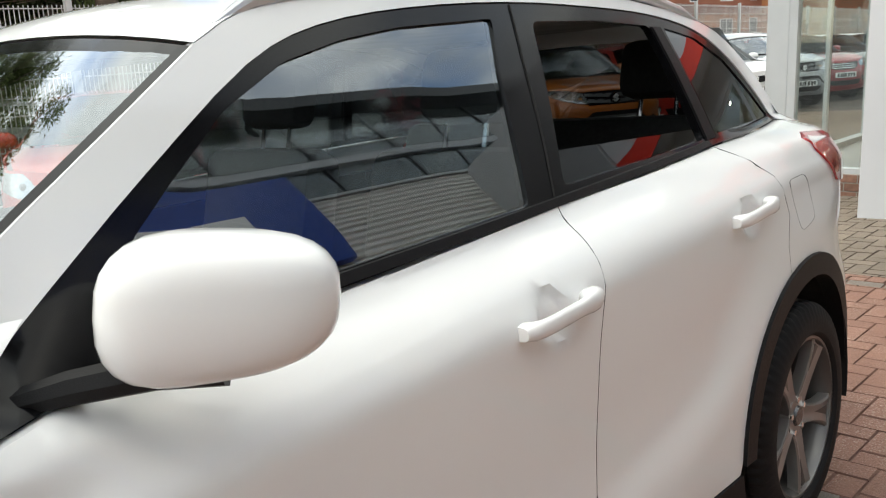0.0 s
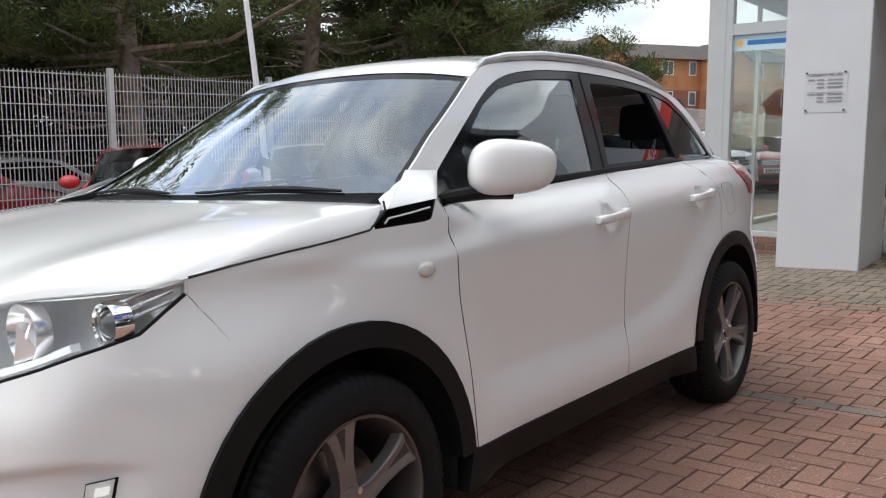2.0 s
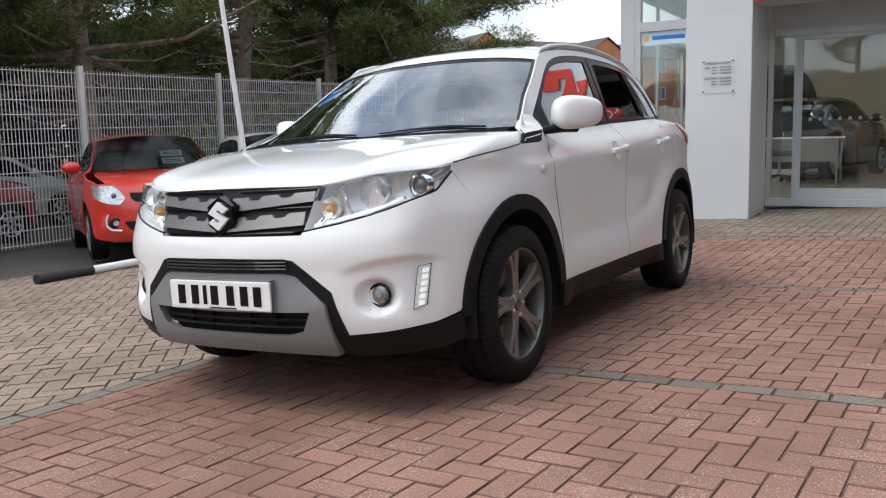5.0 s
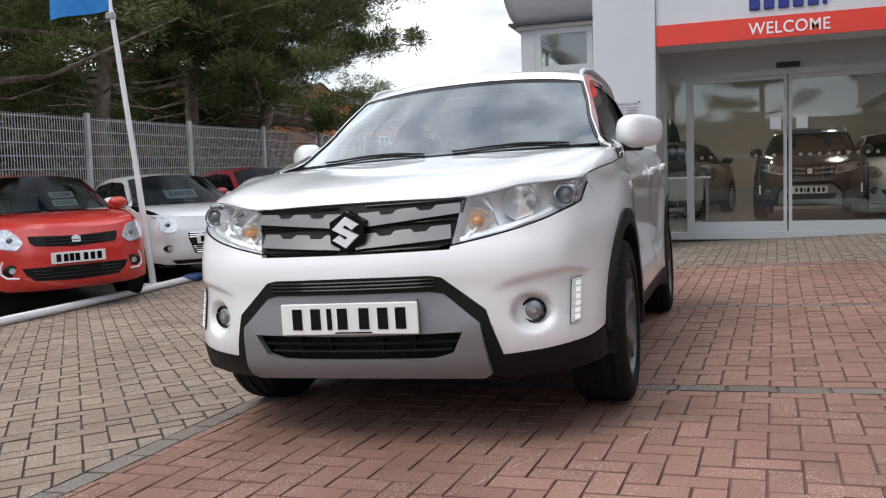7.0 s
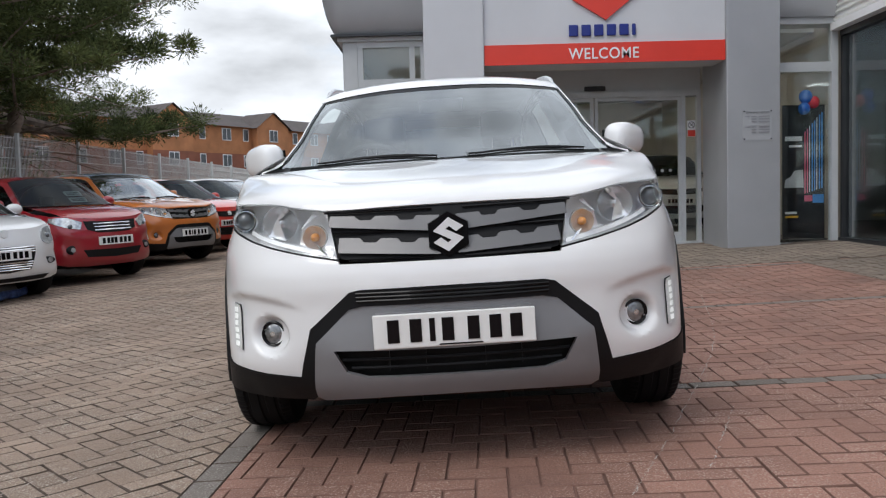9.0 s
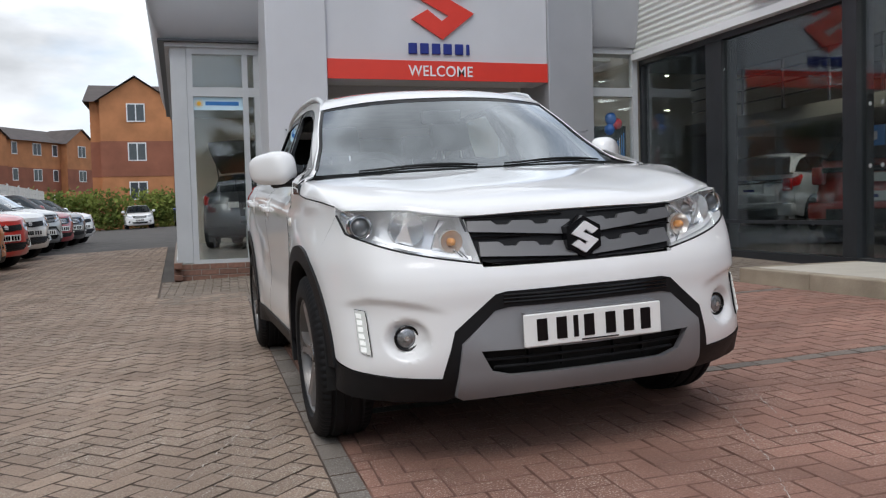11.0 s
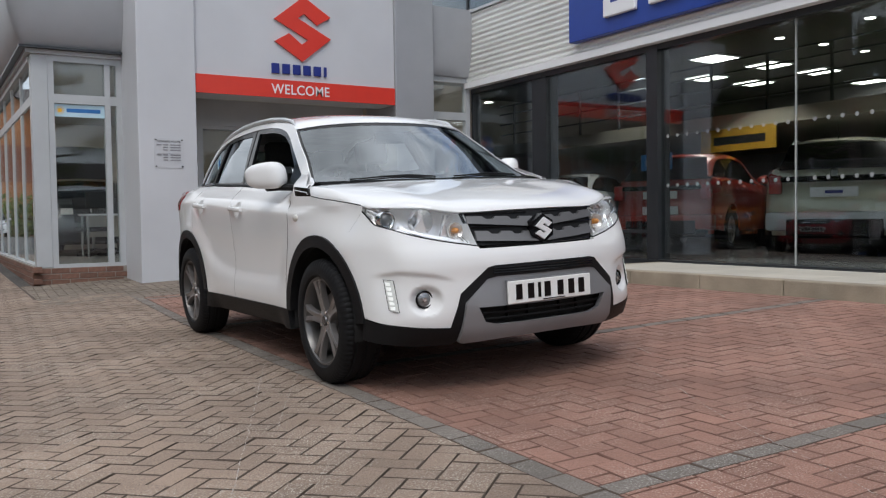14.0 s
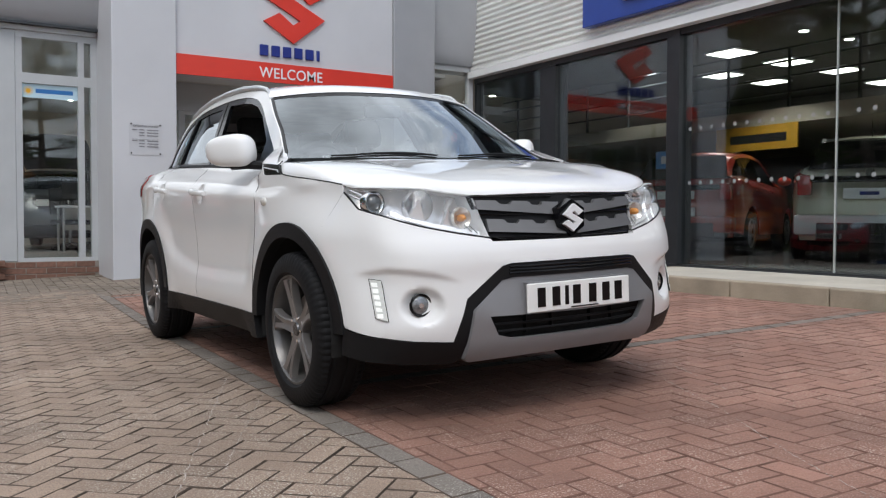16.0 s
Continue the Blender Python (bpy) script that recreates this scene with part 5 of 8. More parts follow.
def build_suv(root, paint, roof_paint, detail=True):
    blk = mat("black body plastic", (0.010, 0.010, 0.011), 0.5, 0, 0.2, 3, 0.12, 500, spec=0.18)
    gloss = mat("gloss black trim", (0.005, 0.005, 0.006), 0.12, 0, 0.1, 3, spec=0.22)
    satin = mat("satin grey grille paint", (0.150, 0.148, 0.150), 0.42, 0.5, 0.1, 4)
    skid = mat("grey bumper plastic", (0.225, 0.225, 0.235), 0.42, 0.25, 0.1, 4)
    chrome = mat("chrome", (0.86, 0.87, 0.88), 0.06, 1.0, 0.03, 4)
    refl = mat("lamp reflector", (0.95, 0.955, 0.96), 0.22, 0.35, 0.03, 45, 0.35, 22)
    amber = mat("amber lamp", (0.62, 0.27, 0.07), 0.2, 0, 0.2, 60)
    redl = mat("red lamp", (0.42, 0.012, 0.015), 0.12, 0, 0.3, 14, coat=1.0)
    bright = mat("bright metal", (0.84, 0.85, 0.86), 0.3, 0.1, 0.04, 10, coat=0.4)
    liner = mat("wheel arch liner", (0.008, 0.008, 0.008), 0.9)
    fabric = mat("dark seat fabric", (0.028, 0.028, 0.030), 0.9, 0, 0.3, 60, 0.3, 400)
    dash = mat("dashboard plastic", (0.022, 0.022, 0.024), 0.6, 0, 0.2, 8)
    lensg = glass("lamp lens", (0.99, 0.99, 0.99), 1.45, 1.0)
    wsg = glass("windscreen glass", (0.60, 0.66, 0.65), 1.52, 2.9)
    sdg = glass("side glass", (0.50, 0.56, 0.55), 1.52, 4.0)
    prv = glass("privacy glass", (0.10, 0.11, 0.115), 1.52, 1.6)
    inward_front = Vector((0, 1, 0))
    AF, AR, CZ = -1.25, 1.25, 0.345

    def sides(name, poly, f, material, label="", step=0.045, holes=(), depth=0.02, parent=None, sm=True, off=0.0, gap=0.0015, only=None, inn=(-1, 0, 0)):
        """The same panel on both flanks."""
        made = {}
        for s in (1, -1):
            if only and s != only:
                continue
            bm = bmesh.new()
            P = inset(list(poly), gap) if gap else list(poly)
            sheet(bm, P, lambda a, b: (lambda v: Vector((v.x * s, v.y, v.z)))(f(a, b, off)), step, holes, depth, Vector((inn[0] * s, inn[1], inn[2])))
            par = parent[s] if isinstance(parent, dict) else (parent or root)
            made[s] = part(name, bm, material, par, label, sm, 40)
        return made

    def across(name, half, f, material, label="", step=0.045, holes=(), depth=0.03, parent=None, off=0.0, sm=True, mirror_holes=True, inn=inward_front):
        """A panel that runs over the middle: the outline of its left half is mirrored. u is signed."""
        full = list(half) + [(-a, b) for a, b in reversed(half) if abs(a) > 1e-6]
        hs = list(holes) + ([[(-a, b) for a, b in h] for h in holes] if mirror_holes else [])
        bm = bmesh.new()

        def g(a, b):
            v = f(abs(a), b, off)
            return Vector((v.x if a >= 0 else -v.x, v.y, v.z))
        sheet(bm, full, g, step, hs, depth, inn)
        return part(name, bm, material, parent or root, label, sm, 40)

    arch_f = ring_arc(AF, CZ, 0.447, 4, 148, 18)
    # body panels of the flanks
    fender = [(-1.63, 0.936), (-1.53, 0.951), (-1.40, 0.969), (-1.28, 0.982), (-1.15, 0.997), (-1.09, 1.040), (-1.05, 1.066), (-0.95, 1.085), (-0.815, 1.095), (-0.838, 1.03), (-0.845, 0.98), (-0.838, 0.94), (-0.83, 0.79), (-0.803, 0.59), (-0.782, 0.362)] + arch_f + [(-1.635, 0.905)]
    VENT = rounded([(-1.150, 0.998), (-1.09, 1.043), (-0.885, 1.061), (-0.915, 1.009), (-0.945, 1.004)], 0.008, 3)
    fine = 0.022 if detail else 0.05
    if detail:
        for sg in (1, -1):
            bm = bmesh.new()
            rows = []
            for k in range(13):
                u = k / 12
                lo, hi = flank(-1.088 + 0.250 * u, 1.046 + 0.019 * u, 0.002), flank(-0.885 + 0.150 * u, 1.138 - 0.004 * u, 0.003)
                row = []
                for q in range(9):
                    v = q / 8
                    p = lo.lerp(hi, v) + Vector((0.008, 0, 0.004)) * (math.sin(math.pi * v) * (1 - v))
                    row.append(bm.verts.new((p.x * sg, p.y, p.z)))
                rows.append(row)
            for a, b in zip(rows, rows[1:]):
                for q in range(8):
                    bm.faces.new((a[q], a[q + 1], b[q + 1], b[q]))
            bmesh.ops.recalc_face_normals(bm, faces=bm.faces)
            part("pillar_foot", bm, paint, root, smooth=True)
    fnd = sides("front_wing", fender, flank, paint, holes=(VENT,), step=fine * 0.8)
    bseam = curve2([(0.238, 1.100), (0.234, 1.05), (0.225, 1.00), (0.196, 0.867), (0.184, 0.72), (0.178, 0.60), (0.165, 0.362)], 3)
    door = [(-0.782, 0.362), (-0.803, 0.59), (-0.83, 0.79), (-0.838, 0.94), (-0.845, 0.98), (-0.838, 1.032), (-0.5, 1.057), (-0.2, 1.072)] + bseam
    fd = sides("front_door", door, flank, paint, step=fine * 0.75)
    rdoor = bseam[::-1] + [(0.55, 1.112), (0.96, 1.132), (1.06, 1.05), (1.12, 0.94), (1.10, 0.86)] + [(p[0], p[1]) for p in ring_arc(AR, CZ, 0.462, 108, 175, 12)] + [(0.775, 0.358)]
    rd = sides("rear_door", rdoor, flank, paint, step=fine * 0.75)
    quarter = [(1.10, 0.86), (1.12, 0.94), (1.06, 1.05), (0.96, 1.132), (1.3, 1.14), (1.64, 1.146), (1.70, 1.14), (1.84, 1.10), (1.86, 0.9), (1.87, 0.6), (1.87, 0.40)] + ring_arc(AR, CZ, 0.462, 8, 108, 14)
    sides("rear_wing", quarter, flank, paint, step=fine)
    screen_edge = [(-0.955, 1.083), (-0.80, 1.175), (-0.61, 1.298), (-0.41, 1.425)]
    roof_edge = [(-0.41, 1.425), (-0.31, 1.470), (-0.15, 1.496), (0.1, 1.520), (0.5, 1.530), (0.9, 1.502), (1.3, 1.448), (1.5, 1.372), (1.70, 1.232), (1.78, 1.13)]
    dlo = curve2([(-0.836, 1.036), (-0.80, 1.080), (-0.69, 1.162), (-0.55, 1.262), (-0.34, 1.393), (-0.18, 1.450), (0.04, 1.480), (0.34, 1.494), (0.65, 1.488), (0.95, 1.470), (1.2, 1.430), (1.38, 1.355), (1.53, 1.245), (1.64, 1.150)], 3)
    belt = curve2([(1.64, 1.150), (1.3, 1.144), (0.96, 1.136), (0.238, 1.102), (-0.2, 1.076), (-0.5, 1.060), (-0.836, 1.036)], 3)
    cant = [(-1.05, 1.066), (-0.97, 1.086)] + curve2(screen_edge, 3)[1:] + curve2(roof_edge, 3)[1:] + [(1.70, 1.14)] + dlo[::-1][:-1] + [(-0.815, 1.095), (-0.95, 1.085)]
    sides("roof_side", cant, flank, paint, gap=0.0, step=0.025 if detail else 0.05)
    def seam(pts, f=flank, r=0.0024, off=-0.0008):
        for s in (1, -1):
            bm = bmesh.new()
            tube(bm, [(lambda v: (v.x * s, v.y, v.z))(f(a, b, off)) for a, b in dense2(pts, 0.04)], r, 4, cap=False)
            part("panel_gap", bm, liner, root)
    if detail:
        seam([(-0.838, 1.032), (-0.845, 0.98), (-0.838, 0.94), (-0.83, 0.79), (-0.803, 0.59), (-0.782, 0.362)], r=0.0026)
        seam(bseam, r=0.0016)
        seam([(0.238, 1.104), (0.27, 1.22), (0.31, 1.38), (0.345, 1.488)], r=0.0026, off=-0.003)
        seam([(0.96, 1.132), (1.06, 1.05), (1.12, 0.94), (1.10, 0.86), (1.105, 0.79)], r=0.0014)
        seam([(-1.63, 0.938), (-1.53, 0.952), (-1.40, 0.970), (-1.28, 0.983), (-1.155, 0.998), (-1.09, 1.041), (-1.06, 1.062)], r=0.003)
        seam([(-1.635, 0.905), (-1.59, 0.84), (-1.535, 0.745)], r=0.0010)
    # glazing
    g_f = rounded([(-0.575, 1.084), (-0.592, 1.188), (-0.517, 1.248), (-0.401, 1.333), (-0.27, 1.395), (-0.14, 1.426), (0.0, 1.445), (0.268, 1.460), (0.222, 1.355), (0.190, 1.240), (0.160, 1.113)], 0.012, 3)
    g_r = rounded([(0.285, 1.131), (0.398, 1.454), (0.65, 1.456), (0.90, 1.442), (0.945, 1.154)], 0.02, 3)
    g_q = rounded([(1.035, 1.160), (0.985, 1.438), (1.17, 1.410), (1.34, 1.345), (1.49, 1.240), (1.595, 1.163)], 0.012, 3)
    frame_poly = dlo + belt[1:-1]
    trim = sides("window_trim", frame_poly, flank, gloss, "gloss black window surround", holes=(g_f, g_r, g_q), off=-0.004, gap=0.001, step=0.05)
    grow = [inset(g, -0.006) for g in (g_f, g_r, g_q)]
    # passenger glass shut, driver's glass down; the glass of the near rear door is wound down
    o = sides("front_window", grow[0], flank, sdg, off=-0.010, depth=0, gap=0, only=1, parent=fd)
    p = sides("rear_window", grow[1], flank, prv, off=-0.010, depth=0, gap=0, only=-1, parent=rd)
    low = [(0.255, 1.125), (0.292, 1.198), (0.925, 1.182), (0.95, 1.15)]
    q = sides("rear_window", low, flank, prv, "tinted rear window wound mostly down", off=-0.012, depth=0, gap=0, only=1, parent=rd)
    r = sides("quarter_window", grow[2], flank, prv, off=-0.008, depth=0, gap=0)
    for d in (o, p, q, r):
        for w in d.values():
            w.visible_shadow = False
    # belt strip and the bar between the doors' panes
    sides("belt_strip", [(-0.60, 1.062), (0.12, 1.094), (0.96, 1.138), (0.96, 1.150), (0.12, 1.110), (-0.60, 1.080)], flank, blk, off=0.003, gap=0, depth=0.012)
    for s in (1, -1):
        bm = bmesh.new()
        sheet(bm, [(0.955, 1.152), (0.908, 1.440), (0.955, 1.438), (1.015, 1.153)], lambda a, b: (lambda v: Vector((v.x * s, v.y, v.z)))(flank(a, b, 0.003)), 0.05, depth=0.012, inward=(-s, 0, 0))
        part("window_bar", bm, blk, root)
    # roof
    re = curve2(roof_edge[:8], 4)
    bm = bmesh.new()
    rows = []
    for y, z in re:
        x = cabin_x(y, z)
        row = []
        for k in range(-8, 9):
            w = k / 8
            b = 1 - w * w
            fade = 1 - smooth(-0.41, 0.1, y)
            row.append(bm.verts.new((x * w, y - 0.06 * b * fade, z + (0.043 + 0.010 * (1 - fade)) * (1 - abs(w) ** 2.6) + 0.002)))
        rows.append(row)
    for a, b in zip(rows, rows[1:]):
        for i in range(16):
            bm.faces.new((a[i], b[i], b[i + 1], a[i + 1]))
    part("roof", bm, roof_paint, root, smooth=True)
    # windscreen
    bm = bmesh.new()
    rows = []
    for y, z in curve2(screen_edge, 5):
        x = flank(y, z).x - 0.004
        t = (z - 1.083) / (1.425 - 1.083)
        rows.append([bm.verts.new((x * k / 10, y - (0.10 - 0.04 * t) * (1 - (k / 10) ** 2), z + 0.043 * t * (1 - abs(k / 10) ** 2.6) - 0.003)) for k in range(-10, 11)])
    for a, b in zip(rows, rows[1:]):
        for i in range(20):
            bm.faces.new((a[i], a[i + 1], b[i + 1], b[i]))
    ws = part("windscreen", bm, wsg, root, smooth=True)
    ws.visible_shadow = False
    bm = bmesh.new()
    ed = [(flank(y, z).x - 0.004, y, z - 0.004) for y, z in curve2(screen_edge, 5)]
    for s in (1, -1):
        vs = [(bm.verts.new((x * s, y - 0.002, z + 0.002)), bm.verts.new(((x - 0.016) * s, y - 0.010, z + 0.004))) for x, y, z in ed]
        for a, b in zip(vs, vs[1:]):
            bm.faces.new((a[0], a[1], b[1], b[0]))
    vs = []
    for k in range(-10, 11):
        w = k / 10
        b = 1 - w * w
        x, y, z = ed[-1]
        c = 1 - abs(w) ** 2.6
        vs.append((bm.verts.new((x * w, y - 0.06 * b - 0.003, z + 0.043 * c + 0.001)), bm.verts.new(((x + 0.006) * w, y - 0.026 - 0.062 * b, z - 0.016 + 0.042 * c))))
    for a, b in zip(vs, vs[1:]):
        bm.faces.new((a[0], a[1], b[1], b[0]))
    part("screen_border", bm, gloss, ws, "black ceramic border")
    # bonnet
    front_line = [(0, 0.884), (0.2, 0.883), (0.41, 0.881), (0.55, 0.898), (0.672, 0.915)]
    rear_y = lambda x: -1.045 - 0.10 * (1 - (x / 0.7) ** 2)
    fcur = curve2(front_line, 4)
    flen = [skin(ux(x), z, -0.001) for x, z in fcur] + [flank(-1.70, 0.926), flank(-1.645, 0.936)]
    acc = [0.0]
    for p0, q0 in zip(flen, flen[1:]):
        acc.append(acc[-1] + (q0 - p0).length)

    def on(line, cum, f):
        d = f * cum[-1]
        for i in range(len(line) - 1):
            if d <= cum[i + 1] + 1e-9:
                return line[i].lerp(line[i + 1], (d - cum[i]) / (cum[i + 1] - cum[i]))
        return line[-1].copy()
    sideline = [flank(y, z) for y, z in curve2([(-1.645, 0.936), (-1.60, 0.942), (-1.53, 0.953), (-1.40, 0.971), (-1.28, 0.984), (-1.155, 0.999)], 5)]
    sacc = [0.0]
    for p0, q0 in zip(sideline, sideline[1:]):
        sacc.append(sacc[-1] + (q0 - p0).length)

    def crease(t):
        """Upper edge of the bonnet's upright side strip."""
        h = smooth(-0.1, 0.75, t) - smooth(-0.1, 0.75, 0)
        return on(sideline, sacc, t) + Vector((-0.004 - 0.030 * h, 0.082 * t ** 4, 0.058 * h))
    C0, R1 = crease(0), crease(1)
    bm = bmesh.new()
    ts = [(j / 26) ** 1.5 for j in range(27)]
    W = [math.sin(k / 20 * math.pi / 2) for k in range(21)]
    grid = []
    for w in W:
        F0 = on(flen, acc, w)
        R0 = Vector((R1.x * w, rear_y(0.7 * w), 1.068 + (R1.z - 1.068) * w ** 3))
        R0.y += (R1.y - rear_y(0.7)) * w ** 4
        col = []
        for t in ts:
            p = F0.lerp(R0, t)
            p += (crease(t) - C0.lerp(R1, t) + (C0 - flen[-1]) * (1 - t)) * w ** 4
            p.z += 0.042 * math.sin(math.pi * t ** 0.45) * (1 - w ** 5)
            col.append(p)
        grid.append(col)
    for k in (0.10, 0.25, 0.6, 1.0):
        grid.append([crease(t).lerp(on(sideline, sacc, t), k) + Vector((0.005 * math.sin(math.pi * min(1, k * 1.3)) * smooth(0, 0.5, t), 0, 0)) for t in ts])
    full = [[Vector((-p.x, p.y, p.z)) for p in c] for c in grid[:0:-1]] + grid
    bv = [[bm.verts.new(p) for p in c] for c in full]
    for a, b in zip(bv, bv[1:]):
        for j in range(len(ts) - 1):
            bm.faces.new((a[j], a[j + 1], b[j + 1], b[j]))
    bm.normal_update()
    ed = [e for e in bm.edges if len(e.link_faces) == 1]
    rr = bmesh.ops.extrude_edge_only(bm, edges=ed)
    for v in [g for g in rr["geom"] if isinstance(g, bmesh.types.BMVert)]:
        v.co += Vector((0, 0.012, -0.005))
    part("bonnet", bm, paint, root, smooth=True, angle=50)
    # scuttle below the windscreen, wipers
    bm = bmesh.new()
    rows = []
    for k in range(-10, 11):
        w = k / 10
        y0 = rear_y(0.7 * w)
        y1 = -0.97 - 0.10 * (1 - w * w) + 0.06
        rows.append((bm.verts.new((0.70 * w, y0 - 0.02, 1.035)), bm.verts.new((0.70 * w, y1, 1.085))))
    for a, b in zip(rows, rows[1:]):
        bm.faces.new((a[0], a[1], b[1], b[0]))
    part("scuttle", bm, blk, root, smooth=True)
    for x0, x1, y0, y1 in ((0.62, 0.10, -1.020, -1.106), (-0.03, -0.56, -1.112, -1.045)):
        bm = bmesh.new()
        pts = [(x0 + (x1 - x0) * t, y0 + (y1 - y0) * t - 0.02 * math.sin(math.pi * t), 1.088 + 0.010 * math.sin(math.pi * min(1, t * 1.1))) for t in [k / 8 for k in range(9)]]
        tube(bm, pts, [0.004, 0.006, 0.008, 0.008, 0.007, 0.006, 0.005, 0.005, 0.004], 6)
        tube(bm, [(p[0], p[1] + 0.010, p[2] - 0.010) for p in pts], 0.004, 5)
        part("wiper", bm, blk, root, smooth=True)
    # front bumper, white skin
    U = lambda pts: [(ux(x), z) for x, z in pts]
    V = lambda pts: [(uy(y), z) for y, z in pts]
    mous_out = [(0.296, 0.620), (0.334, 0.612), (0.474, 0.495), (0.49, 0.437), (0.525, 0.333)]
    lamp_low = [(0.370, 0.714), (0.50, 0.737), (0.62, 0.763), (0.71, 0.788), (0.765, 0.810)]
    bump = [(0, 0.702), (ux(0.365), 0.704)] + U(lamp_low) + V([(-1.74, 0.838), (-1.635, 0.905), (-1.59, 0.84), (-1.535, 0.745)]) + V(ring_arc(AF, CZ, 0.447, 126, 173, 8)) + V([(-1.715, 0.385)]) + U([(0.79, 0.366), (0.66, 0.343)]) + U(mous_out[::-1]) + [(0, 0.622)]
    across("front_bumper", bump, skin, paint, step=0.010 if detail else 0.03)
    # black mouth frame and lower apron
    mous_in = [(0, 0.566), (0.293, 0.566), (0.34, 0.556), (0.451, 0.451), (0.458, 0.403), (0.481, 0.262)]
    half = [(0, 0.618)] + U(mous_out) + U([(0.66, 0.340), (0.79, 0.362)]) + V([(-1.715, 0.380), (-1.70, 0.28)]) + U([(0.80, 0.265), (0.70, 0.245), (0.52, 0.240)]) + U(mous_in[::-1])
    across("mouth_frame", half, skin, blk, "black plastic bumper frame", step=0.045, off=0.004)
    bm = bmesh.new()
    for k in range(3):
        z = 0.583 + k * 0.0125
        pts = [skin(ux(abs(x)), z, 0.008) for x in np.linspace(-0.31, 0.31, 15)]
        tube(bm, [(math.copysign(p.x, x), p.y, p.z) for p, x in zip(pts, np.linspace(-0.31, 0.31, 15))], 0.0035, 5)
    part("upper_slat", bm, gloss, root)
    # grey apron with the lower grille
    lowg = [(0, 0.42), (ux(0.394), 0.424), (ux(0.358), 0.350), (ux(0.29), 0.332), (0, 0.332)]
    fullh = lowg + [(-a, b) for a, b in lowg[::-1] if a > 0]
    half = U(mous_in) + U([(0.46, 0.245), (0.2, 0.258), (0, 0.26)])

    def apron(u, z, off=0.0):
        return skin(u, z, off + 0.006 + 0.012 * (1 - abs(smooth(0.44, 0.50, z))) - 0.006 * smooth(0.50, 0.56, z) + 0.010 * (1 - smooth(0.30, 0.345, z)))
    across("apron", half, apron, skid, "grey painted bumper apron", step=0.04, holes=[fullh], mirror_holes=False)
    bm = bmesh.new()
    sheet(bm, [(a * 1.04, b + (0.005 if b > 0.4 else -0.005)) for a, b in fullh], lambda a, b: (lambda v: Vector((math.copysign(v.x, a), v.y, v.z)))(skin(abs(a), b, -0.045)), 0.06, depth=0)
    lg = part("lower_grille", bm, liner, root, "black lower grille")
    for z, w in ((0.360, 0.345), (0.388, 0.375)):
        bm = bmesh.new()
        xs = np.linspace(-w, w, 13)
        tube(bm, [(x, skin(ux(abs(x)), z, -0.012).y, z) for x in xs], 0.0055, 6)
        part("slat", bm, blk, lg)
    for x in (-0.22, -0.1, 0.1, 0.22):
        v = skin(ux(abs(x)), 0.385, -0.02)
        part("rib", boxed(x - 0.003, v.y, 0.348, x + 0.003, v.y + 0.02, 0.42), blk, lg)
    # number plate: characters given as plain bars
    pl = part("number_plate", boxed(-0.26, -2.112, 0.428, 0.26, -2.102, 0.539, bevel=0.004), mat("white plate", (0.80, 0.80, 0.78), 0.3, 0, 0.02, 5), root, "white number plate with plain black bars")
    for x in (-0.195, -0.123, -0.070, -0.020, 0.062, 0.132, 0.198):
        w = 0.018 if abs(x + 0.07) < 0.01 else 0.038
        part("print_bar", boxed(x - w / 2, -2.1145, 0.447, x + w / 2, -2.1125, 0.521), gloss, pl)
    part("print_line", boxed(-0.05, -2.1145, 0.4335, 0.09, -2.1125, 0.438), gloss, pl)
    part("plate_plinth", boxed(-0.25, -2.104, 0.424, 0.25, -2.06, 0.543), skid, root)
    # grille
    back = [(0, 0.878), (ux(0.425), 0.878), (ux(0.415), 0.845), (ux(0.365), 0.722), (ux(0.30), 0.708), (0, 0.703)]
    gr = across("grille", back, skin, blk, "black grille with two satin grey bars", off=-0.012, step=0.06)

    def grille_bar(low, high, xi0, xi1, s, notch):
        """One grey bar half, rising outboard, with notches along its upper edge."""
        top, bot = [], []
        n = 40
        for k in range(n + 1):
            f = k / n
            x = xi0 + (xi1 - xi0) * f
            d = max(0.014 * (1 - smooth(0.022, 0.036, abs(x - c))) for c in notch)
            bot.append((ux(x), low[0] + (low[1] - low[0]) * f))
            top.append((ux(x), high[0] + (high[1] - high[0]) * f - d))
        bm = bmesh.new()
        sheet(bm, bot + top[::-1], lambda a, b: (lambda v: Vector((v.x * s, v.y, v.z)))(skin(a, b, 0.006 - 0.20 * max(0, b - low[1]))), 0.03, depth=0.02, inward=(0, 1, 0))
        return part("bar", bm, satin, gr, "satin grey grille bar", smooth=True)
    for s in (1, -1):
        grille_bar((0.795, 0.826), (0.846, 0.862), 0.03, 0.408, s, (0.140, 0.285))
        grille_bar((0.721, 0.741), (0.772, 0.789), 0.03, 0.372, s, (0.135, 0.265))
        for z, w in ((0.868, 0.41), (0.800, 0.385), (0.712, 0.33)):
            part("thin_slat", tube(bmesh.new(), [(x * s, skin(ux(x), z, -0.006).y, z + 0.012 * x) for x in np.linspace(0.05, w, 8)], 0.0035, 5), gloss, gr)
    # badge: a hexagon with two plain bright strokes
    bm = bmesh.new()
    y0 = -2.080
    hexa = [(0.0, 0.076), (0.067, 0.038), (0.067, -0.038), (0.0, -0.076), (-0.067, -0.038), (-0.067, 0.038)]
    vs0 = [bm.verts.new((a, y0 + 0.05, 0.783 + b)) for a, b in hexa]
